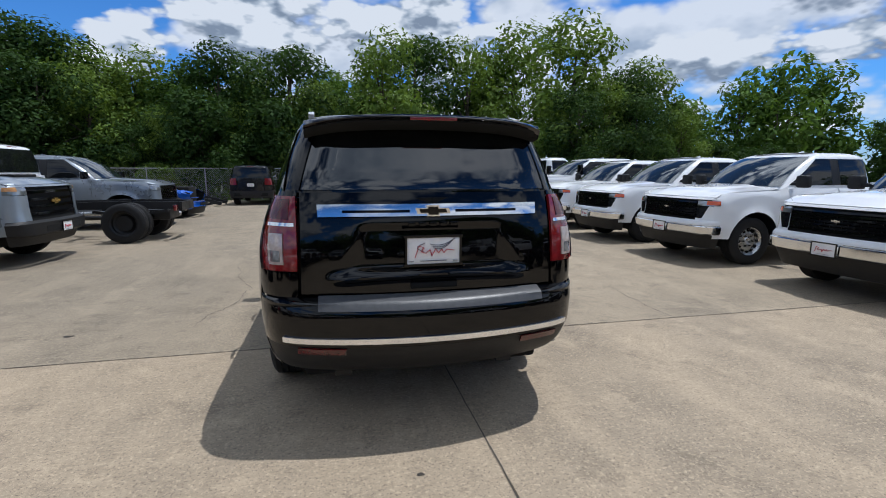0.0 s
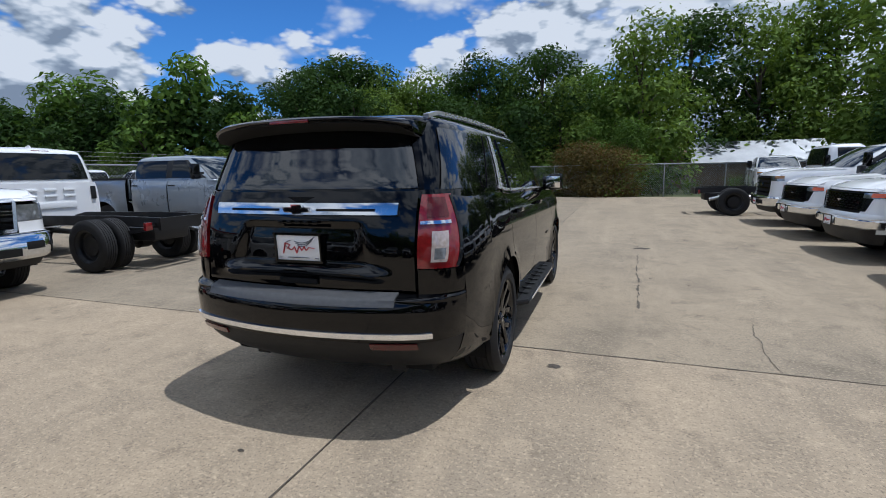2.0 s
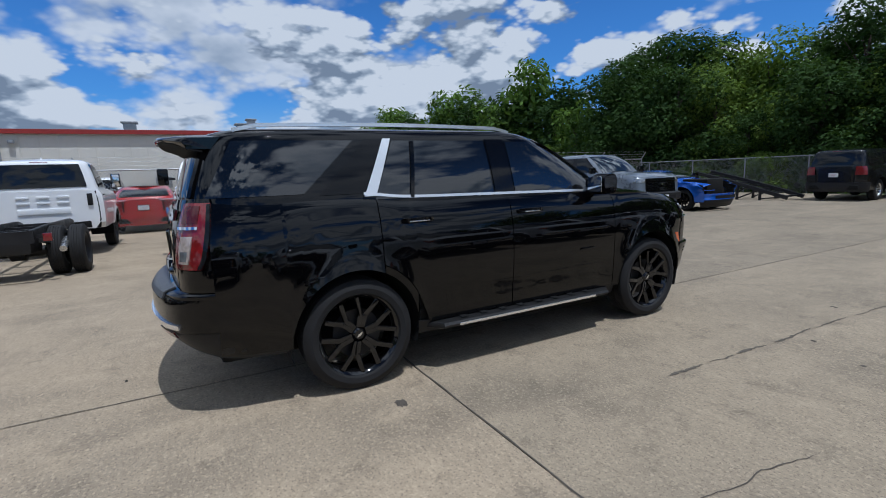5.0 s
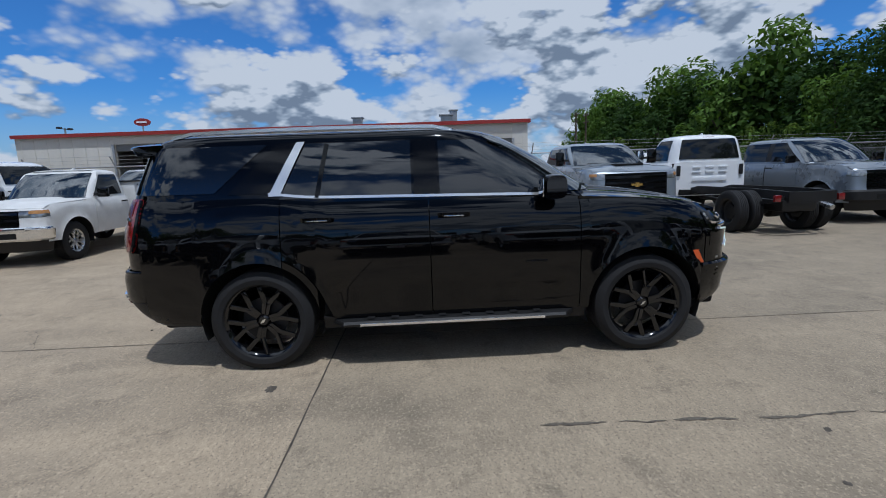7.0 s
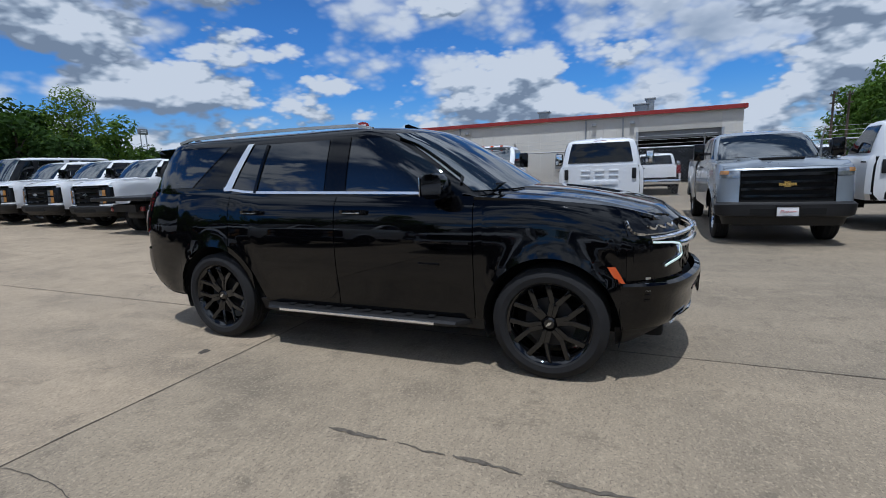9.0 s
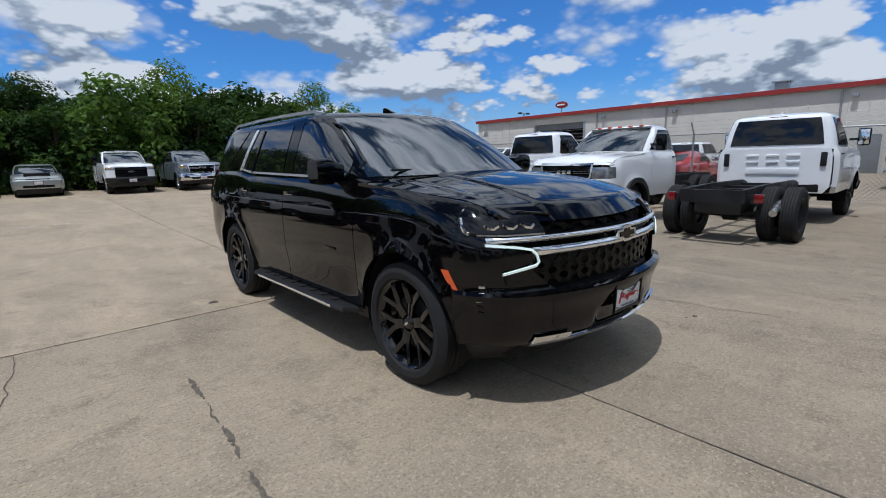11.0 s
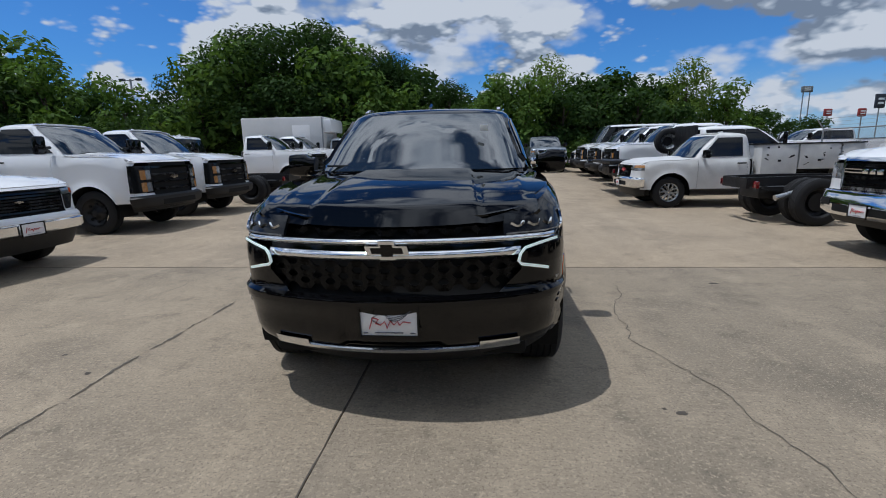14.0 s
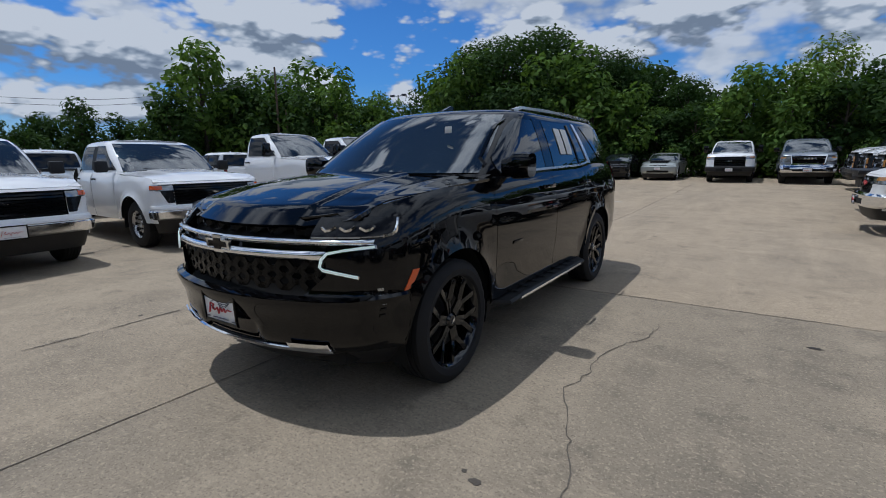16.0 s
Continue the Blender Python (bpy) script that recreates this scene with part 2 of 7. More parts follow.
class Form:
    """A bodywork surface: at each height a rounded outline from the rear's middle along the right side to the front's middle."""

    def __init__(self, w, yf, yr, nf=10.0, nr=10.0, kf=0.3, kr=0.1, y0=0.0):
        self.w, self.yf, self.yr = curve(*w), curve(*yf), curve(*yr)
        self.kf = kf if callable(kf) else (lambda z: kf)
        self.kr = kr if callable(kr) else (lambda z: kr)
        self.nf, self.nr, self.y0, self.memo = nf, nr, y0, {}

    def outline(self, z):
        key = round(z, 4)
        if key not in self.memo:
            a = self.w(z)
            rows = []
            for n, end, k in ((self.nr, self.yr(z), self.kr(z)), (self.nf, self.yf(z), self.kf(z))):
                # even steps along the flank, then even steps across the end
                k0 = 0.5 ** (1 / n)
                r0, x1 = np.linspace(0, k0, 60), np.linspace(k0, 0, 101)[1:]
                x = a * np.concatenate([(1 - r0 ** n) ** (1 / n), x1])
                r = np.concatenate([r0, (1 - x1 ** n) ** (1 / n)])
                span = end - self.y0
                y = self.y0 + span * r
                g = ((r - 0.45) / 0.55).clip(0, 1)
                y = y - np.sign(span) * k * (x / a) ** 2 * g * g * (3 - 2 * g)
                rows.append((x, y))
            x = np.concatenate([rows[0][0][::-1], rows[1][0][1:]])
            y = np.concatenate([rows[0][1][::-1], rows[1][1][1:]])
            y = np.maximum.accumulate(y + np.arange(len(y)) * 1e-7)
            arc = np.concatenate([[0], np.cumsum(np.hypot(np.diff(x), np.diff(y)))])
            self.memo[key] = x, y, arc
        return self.memo[key]

    def side(self, y, z):
        x, ys, _ = self.outline(z)
        return float(np.interp(y, ys, x))

    def end(self, x, z, front=True):
        xs, ys, _ = self.outline(z)
        h = 159
        return float(np.interp(abs(x), xs[h:][::-1], ys[h:][::-1])) if front else float(np.interp(abs(x), xs[:h + 1], ys[:h + 1]))

    def s_y(self, y, z):
        """Arc length at which the outline passes y."""
        _, ys, arc = self.outline(z)
        return float(np.interp(y, ys, arc))

    def s_x(self, x, z, front=True):
        xs, _, arc = self.outline(z)
        h = 159
        return float(np.interp(abs(x), xs[h:][::-1], arc[h:][::-1])) if front else float(np.interp(abs(x), xs[:h + 1], arc[:h + 1]))

    def at(self, s, z):
        x, y, arc = self.outline(z)
        return float(np.interp(s, arc, x)), float(np.interp(s, arc, y)), z


def grid_y(form, ys, zlo, zhi, nz=10):
    """Points of a side panel, column by column along y, between two heights that depend on y."""
    return np.array([[(form.side(y, z), y, z) for z in np.linspace(zlo(y), zhi(y), nz)] for y in ys])


def grid_z(form, lo, hi, zs, n=14):
    """Points of a panel, row by row in height, between two arc lengths that depend on z."""
    return np.array([[form.at(s, z) for s in np.linspace(lo(z), hi(z), n)] for z in zs])


MIDDLE = [0.0]  # the y about which panels face outwards


def normals(P):
    du, dv = np.gradient(P, axis=0), np.gradient(P, axis=1)
    n = np.cross(du, dv)
    n /= np.linalg.norm(n, axis=2, keepdims=True) + 1e-12
    c = P.reshape(-1, 3).mean(0)
    if (n.reshape(-1, 3).mean(0) * np.array([c[0], (c[1] - MIDDLE[0]) * 0.5, 0.05])).sum() < 0:
        n = -n
    return n


def pushed(P, d, n=None):
    """The panel moved out along its own normals."""
    return P + (normals(P) if n is None else n) * (np.asarray(d)[..., None] if np.ndim(d) else d)


def slab(P, thick=0.006, n=None):
    """Vertices and faces of a panel with a thickness inwards."""
    a, b = P.shape[:2]
    n = normals(P) if n is None else n
    V = np.concatenate([P.reshape(-1, 3), (P - n * thick).reshape(-1, 3)])
    F, k = [], a * b
    for i in range(a - 1):
        for j in range(b - 1):
            q = i * b + j
            F.append((q, q + 1, q + b + 1, q + b))
            F.append((k + q, k + q + b, k + q + b + 1, k + q + 1))
    rim = [i * b for i in range(a)] + [(a - 1) * b + j for j in range(1, b)] + [i * b + b - 1 for i in range(a - 2, -1, -1)] + [j for j in range(b - 2, 0, -1)]
    for p, q in zip(rim, rim[1:] + rim[:1]):
        F.append((p, q, k + q, k + p))
    return V, F


def flip(V):
    return np.asarray(V) * np.array([-1, 1, 1])


def solid(name, V, F, material, parent=None, label="", sharp=35, fix=True):
    """A mesh object from vertices and faces, smooth but for its sharp edges."""
    me = bpy.data.meshes.new(name)
    me.from_pydata([tuple(map(float, v)) for v in V], [], [tuple(map(int, f)) for f in F])
    if fix:
        bm = bmesh.new()
        bm.from_mesh(me)
        bmesh.ops.recalc_face_normals(bm, faces=bm.faces)
        bm.to_mesh(me)
        bm.free()
    me.materials.append(material)
    me.shade_smooth()
    me.set_sharp_from_angle(angle=radians(sharp))
    ob = new(name, me)
    ob.parent = parent
    if label:
        ob["label"] = label
    return ob


def part(name, bm, material, parent, label="", sharp=35):
    me = bpy.data.meshes.new(name)
    bmesh.ops.recalc_face_normals(bm, faces=bm.faces)
    bm.to_mesh(me)
    bm.free()
    me.materials.append(material)
    me.shade_smooth()
    me.set_sharp_from_angle(angle=radians(sharp))
    ob = new(name, me)
    ob.parent = parent
    if label:
        ob["label"] = label
    return ob


def panel(name, P, material, parent, thick=0.006, off=0.0, label="", sides="r"):
    """A sheet of bodywork on the right, the left, or both sides as two parts; 'm': one mesh across the middle."""
    n = normals(P)
    if np.ndim(off) or off:
        P = pushed(P, off, n)
    if sides == "m":
        Q = np.concatenate([P, flip(P)[:, ::-1][:, 1:]], axis=1) if abs(P[0, -1, 0]) < 1e-3 or abs(P[-1, -1, 0]) < 1e-3 else np.concatenate([flip(P)[:, ::-1], P[:, 1:]], axis=1)
        V, F = slab(Q, thick)
        return solid(name, V, F, material, parent, label)
    V, F = slab(P, thick, n)
    ob = solid(name, V, F, material, parent, label) if "r" in sides else None
    if "l" in sides:
        ob = solid(name, flip(V), F, material, parent, label)
    return ob


def loft(rings, cap=True):
    """Vertices and faces through closed rings of equal length."""
    R = np.array(rings)
    a, b = R.shape[:2]
    V, F = R.reshape(-1, 3), []
    for i in range(a - 1):
        for j in range(b):
            F.append((i * b + j, i * b + (j + 1) % b, (i + 1) * b + (j + 1) % b, (i + 1) * b + j))
    if cap:
        F += [tuple(range(b)), tuple(range((a - 1) * b, a * b))]
    return V, F


def ring(form, z, n=48, inset=0.0, ymin=None, ymax=None):
    """The whole outline at one height, right and left, as a closed ring."""
    x, y, arc = form.outline(z)
    s = np.linspace(0, arc[-1], n)
    X, Y = np.interp(s, arc, x), np.interp(s, arc, y)
    X, Y = np.maximum(X - inset, 0), np.clip(Y, Y.min() + inset, Y.max() - inset)
    if ymin is not None:
        Y = np.clip(Y, ymin, ymax)
    return [(X[i], Y[i], z) for i in range(n)] + [(-X[i], Y[i], z) for i in range(n - 2, 0, -1)]


def box_bm(bm, cx, cy, cz, sx, sy, sz, bevel=0.0, m=None):
    r = bmesh.ops.create_cube(bm, size=1)
    M = Matrix.Translation((cx, cy, cz)) @ Matrix.Diagonal((sx, sy, sz, 1))
    if m is not None:
        M = m @ M
    bmesh.ops.transform(bm, matrix=M, verts=r["verts"])
    if bevel:
        es = list({e for v in r["verts"] for e in v.link_edges})
        bmesh.ops.bevel(bm, geom=es, offset=bevel, segments=2, affect="EDGES", profile=0.6)


def box(name, c, s, material, parent, bevel=0.01, label="", m=None):
    bm = bmesh.new()
    box_bm(bm, *c, *s, bevel=bevel, m=m)
    return part(name, bm, material, parent, label)


def tube(name, pts, r, material, parent, label="", n=10, closed=False):
    """A round bar along points; r one radius or one for each point."""
    P = [Vector(p) for p in pts]
    rs = r if isinstance(r, (list, tuple)) else [r] * len(P)
    rings = []
    for i, p in enumerate(P):
        d = (P[min(i + 1, len(P) - 1)] - P[max(i - 1, 0)]).normalized()
        q = d.to_track_quat("Z", "Y")
        rings.append([tuple(p + q @ Vector((math.cos(a) * rs[i], math.sin(a) * rs[i], 0))) for a in np.linspace(0, 2 * math.pi, n, endpoint=False)])
    V, F = loft(rings)
    return solid(name, V, F, material, parent, label, sharp=50)


def bar(name, pts, w, h, material, parent, label="", up=(0, 0, 1)):
    """A bar of rectangular section along points: w across, h along up."""
    P = [Vector(p) for p in pts]
    rings = []
    for i, p in enumerate(P):
        d = (P[min(i + 1, len(P) - 1)] - P[max(i - 1, 0)]).normalized()
        u = Vector(up)
        s = d.cross(u).normalized()
        u = s.cross(d).normalized()
        rings.append([tuple(p + s * a * w / 2 + u * b * h / 2) for a, b in ((-1, -1), (-1, 1), (1, 1), (1, -1))])
    V, F = loft(rings)
    return solid(name, V, F, material, parent, label)


def lathe(profile, n=40, axis_x=0.0, arc=2 * math.pi):
    """Vertices and faces turned about the x axis from (x, r) pairs."""
    V, F, k = [], [], len(profile)
    for i in range(n):
        a = arc * i / n
        for x, r in profile:
            V.append((x + axis_x, r * math.cos(a), r * math.sin(a)))
    for i in range(n):
        j = (i + 1) % n
        for q in range(k - 1):
            F.append((i * k + q, i * k + q + 1, j * k + q + 1, j * k + q))
    return V, F


def strip_poly(name, pts, depth, material, parent, m, label=""):
    """A flat plate of the polygon pts (x, z) with a depth along y, laid at m."""
    bm = bmesh.new()
    a = [bm.verts.new(m @ Vector((x, 0, z))) for x, z in pts]
    b = [bm.verts.new(m @ Vector((x, depth, z))) for x, z in pts]
    bm.faces.new(a), bm.faces.new(b[::-1])
    for i in range(len(pts)):
        j = (i + 1) % len(pts)
        bm.faces.new((a[i], b[i], b[j], a[j]))
    return part(name, bm, material, parent, label)


def arch(zc, r, centres, rocker):
    """The lower edge of a flank: a rocker line with round wheel arches."""
    def f(y):
        z = rocker(y) if callable(rocker) else rocker
        for c in centres:
            if abs(y - c) < r:
                z = max(z, zc + math.sqrt(max(r * r - (y - c) ** 2, 0)))
        return z
    return f


def arch_ys(y0, y1, centres, r, step=0.09, rocker_gap=0.0):
    """Stations along a flank, close together where the wheel arches bend."""
    ys = set(np.round(np.arange(y0, y1, step), 4)) | {y0, y1}
    for c in centres:
        ys |= {round(c + r * math.cos(a), 4) for a in np.linspace(0.02, math.pi - 0.02, 25)} | {round(c + s * (r + 0.002), 4) for s in (-1, 1)}
    return [y for y in sorted(ys) if y0 <= y <= y1]


def plate(name_parent, x, y, z, front=True, tilt=0.0, fine=False):
    """A dealer's plate: white, with a red scrawl and grey bars, 0.305 by 0.155 m."""
    m = Matrix.Translation((x, y, z)) @ Matrix.Rotation(radians(tilt), 4, "X")
    s = 1 if front else -1
    back = box("plate", (0, 0, 0), (0.305, 0.008, 0.155), PLATE, name_parent, 0.006, "white dealer plate with red script and grey bars", m)

    def stroke(nm, pts, w, h, material):
        bm = bmesh.new()
        for (a, b), (c, d) in zip(pts, pts[1:]):
            A, C = m @ Vector((-s * a, 0.006 * s, b)), m @ Vector((-s * c, 0.006 * s, d))
            v = C - A
            box_bm(bm, 0, 0, 0, h, w, v.length * 1.08, 0.0, Matrix.Translation((A + C) / 2) @ v.to_track_quat("Z", "Y").to_matrix().to_4x4())
        part(nm, bm, material, back)
    stroke("script", [(-0.105, -0.034), (-0.085, 0.028), (-0.055, 0.018), (-0.072, -0.004), (-0.045, -0.014), (-0.022, 0.006), (-0.010, -0.030), (0.010, 0.010), (0.028, -0.014), (0.046, 0.008), (0.058, -0.014), (0.078, 0.006), (0.115, 0.0)], 0.003, 0.014, PLATE_RED)
    stroke("plate_rim", [(-0.157, -0.082), (0.157, -0.082), (0.157, 0.082), (-0.157, 0.082), (-0.157, -0.082)], 0.014, 0.010, GLOSS_TRIM)
    stroke("plate_bar", [(-0.07, -0.058), (0.07, -0.058)], 0.003, 0.013, PLATE_INK)
    if fine:
        wing = [(-0.02 + 0.14 * t, 0.026 + 0.03 * t - 0.02 * math.sin(3.1 * t)) for t in np.linspace(0, 1, 6)]
        for k in range(3):
            stroke("crest_line", [(a * (1 - 0.14 * k) + 0.006 * k, b + 0.012 - 0.011 * k) for a, b in wing], 0.003, 0.006, PLATE_INK)
        stroke("crest_line", [(-0.05 - 0.045 * math.sin(t), 0.045 - 0.05 * t / 3) for t in np.linspace(0, 3, 6)], 0.003, 0.005, PLATE_INK)
        for a in (-0.127, 0.127):
            stroke("plate_bar", [(a - 0.012, -0.06), (a + 0.012, -0.06)], 0.003, 0.013, PLATE_INK)
    return back


def bowtie(parent, m, w=0.2, h=0.068, material=None, depth=0.012, name="badge"):
    """A plain cross-shaped badge."""
    a, b, k = w / 2, h / 2, h * 0.16
    pts = [(-a, -k * 1.5), (-a * 0.36, -k * 1.5), (-a * 0.40, -b), (a * 0.32, -b), (a * 0.36, -k * 1.5), (a * 0.90, -k * 1.5), (a, k * 1.5), (a * 0.36, k * 1.5), (a * 0.40, b), (-a * 0.32, b), (-a * 0.36, k * 1.5), (-a * 0.90, k * 1.5)]
    return strip_poly(name, pts, depth, material or GLOSS_TRIM, parent, m)


# ---- ground ----
def gz(x, y):
    """Height of the lot: level round the middle, rising gently to the south."""
    return 0.018 * max(0.0, min(-y, 40.0) - 9.0)


def concrete(name, base, grey):
    """Old broom-finished concrete: broad stains, blotches, exposed grit and fine speckle."""
    m = bpy.data.materials.new(name)
    m.use_nodes = True
    t = m.node_tree
    L = t.links.new
    p = t.nodes["Principled BSDF"]
    co = nd(t, "ShaderNodeTexCoord")

    def noise_(scale, detail=4, rough=0.55, stretch=None):
        n = nd(t, "ShaderNodeTexNoise")
        n.inputs["Scale"].default_value, n.inputs["Detail"].default_value, n.inputs["Roughness"].default_value = scale, detail, rough
        if stretch:
            mp = nd(t, "ShaderNodeMapping")
            mp.inputs["Scale"].default_value = stretch
            L(co.outputs["Object"], mp.inputs[0]), L(mp.outputs[0], n.inputs["Vector"])
        else:
            L(co.outputs["Object"], n.inputs["Vector"])
        return n.outputs["Fac"]

    def layer(below, fac, lo, hi, colour, amount):
        r = nd(t, "ShaderNodeMapRange", i_1=lo, i_2=hi, i_3=0.0, i_4=amount)
        L(fac, r.inputs[0])
        mx = nd(t, "ShaderNodeMix", data_type="RGBA")
        L(r.outputs[0], mx.inputs["Factor"])
        if isinstance(below, tuple):
            mx.inputs[6].default_value = (*below, 1)
        else:
            L(below, mx.inputs[6])
        mx.inputs[7].default_value = (*colour, 1)
        return mx.outputs[2]

    c = layer(base, noise_(0.22, 5), 0.42, 0.62, grey, 0.75)
    c = layer(c, noise_(0.8, 7, 0.7), 0.48, 0.66, tuple(v * 0.60 for v in grey), 0.62)
    c = layer(c, noise_(0.6, 7, 0.68, (2.4, 0.4, 1)), 0.50, 0.64, tuple(v * 1.22 for v in base), 0.55)
    c = layer(c, noise_(2.6, 6, 0.7), 0.54, 0.66, tuple(v * 1.25 for v in base), 0.6)
    c = layer(c, noise_(3.4, 7, 0.75), 0.54, 0.66, tuple(v * 0.50 for v in grey), 0.6)
    c = layer(c, noise_(18, 5, 0.75, (0.5, 1.4, 1)), 0.48, 0.62, tuple(v * 0.66 for v in base), 0.42)
    c = layer(c, noise_(42, 4, 0.8), 0.54, 0.60, tuple(min(v * 1.5, 1) for v in base), 0.62)
    c = layer(c, noise_(60, 4, 0.8), 0.55, 0.61, (0.10, 0.08, 0.06), 0.68)
    L(c, p.inputs["Base Color"])
    p.inputs["Roughness"].default_value = 0.82
    b = nd(t, "ShaderNodeBump")
    b.inputs["Strength"].default_value, b.inputs["Distance"].default_value = 0.7, 0.004
    L(noise_(90, 4, 0.7), b.inputs["Height"])
    L(b.outputs[0], p.inputs["Normal"])
    return m


SLAB_TAN = concrete("concrete_tan", (0.376, 0.297, 0.204), (0.305, 0.247, 0.177))
SLAB_MIXED = concrete("concrete_mixed", (0.331, 0.267, 0.186), (0.253, 0.208, 0.150))
SLAB_GREY = concrete("concrete_grey", (0.294, 0.239, 0.169), (0.214, 0.179, 0.131))
SOIL = mat("soil", (0.10, 0.12, 0.05), 0.9, vary=0.5, vscale=0.4, bump=0.5, bscale=5)


JX, JY, SLANT = 0.293, -0.93, 0.008  # the crossing of the joints; the long one runs slightly askew


def slab_mesh(x0, x1, y0, y1, thick=0.12, step=2.5):
    xs = sorted(set(np.round(np.linspace(x0, x1, max(2, int((x1 - x0) / step))), 3)))
    ys = sorted(set(np.round(np.linspace(y0, y1, max(2, int((y1 - y0) / step))), 3)))
    P = np.array([[(x + SLANT * y, y, gz(x, y)) for y in ys] for x in xs])
    return slab(P, thick, np.broadcast_to(np.array([0, 0, 1.0]), P.shape))


pavement = tagged(new("pavement"), "tan broom-finished concrete lot with dark joints and cracks", "pavement", kind="structure")
for x0, x1 in ((-70, JX - 0.004), (JX + 0.004, 45)):
    for y0, y1 in ((-40, JY - 0.004), (JY + 0.004, 23.0)):
        V, F = slab_mesh(x0, x1, y0, y1)
        solid("concrete_slab", V, F, SLAB_TAN if y0 < -1 else (SLAB_MIXED if x0 > 0 else SLAB_GREY), pavement)
P = np.array([[(x, y, -0.07 + gz(x, y)) for y in (-1500, -300, -80, -40, -25, -9, 25, 80, 300, 1500)] for x in (-1500, -300, -80, 0, 80, 300, 1500)])
V, F = slab(P, 0.5, np.broadcast_to(np.array([0, 0, 1.0]), P.shape))
tagged(solid("ground", V, F, SOIL), "dark soil and grass round the lot", "ground", kind="structure")


REVERSE = mat("reversing_lens", (0.62, 0.52, 0.47), 0.12, metal=0.15, coat=1.0, vary=0.45, vscale=40)


# ---- wheels ----
def tyre_mesh(R, rim, w, n=56):
    h = w / 2
    prof = [(-h * 0.72, rim), (-h * 0.95, rim + 0.02), (-h, (R + rim) / 2), (-h * 0.93, R - 0.03), (-h * 0.80, R - 0.006)]
    for k in range(5):
        a, b = -h * 0.74 + k * h * 0.31, -h * 0.74 + k * h * 0.31 + h * 0.24
        prof += [(a, R), (b, R), (b + 0.004, R - 0.010), (b + h * 0.06, R - 0.010)]
    prof = prof[:-2] + [(h * 0.80, R - 0.006), (h * 0.93, R - 0.03), (h, (R + rim) / 2), (h * 0.95, rim + 0.02), (h * 0.72, rim)]
    V, F = lathe(prof, n)
    # shoulder blocks, cut by offsetting every second slice
    V = np.array(V).reshape(n, len(prof), 3)
    for i in range(0, n, 2):
        for q in (3, 4, len(prof) - 5, len(prof) - 4):
            V[i, q, 1:] *= 1 - 0.006 / R
    return V.reshape(-1, 3), F


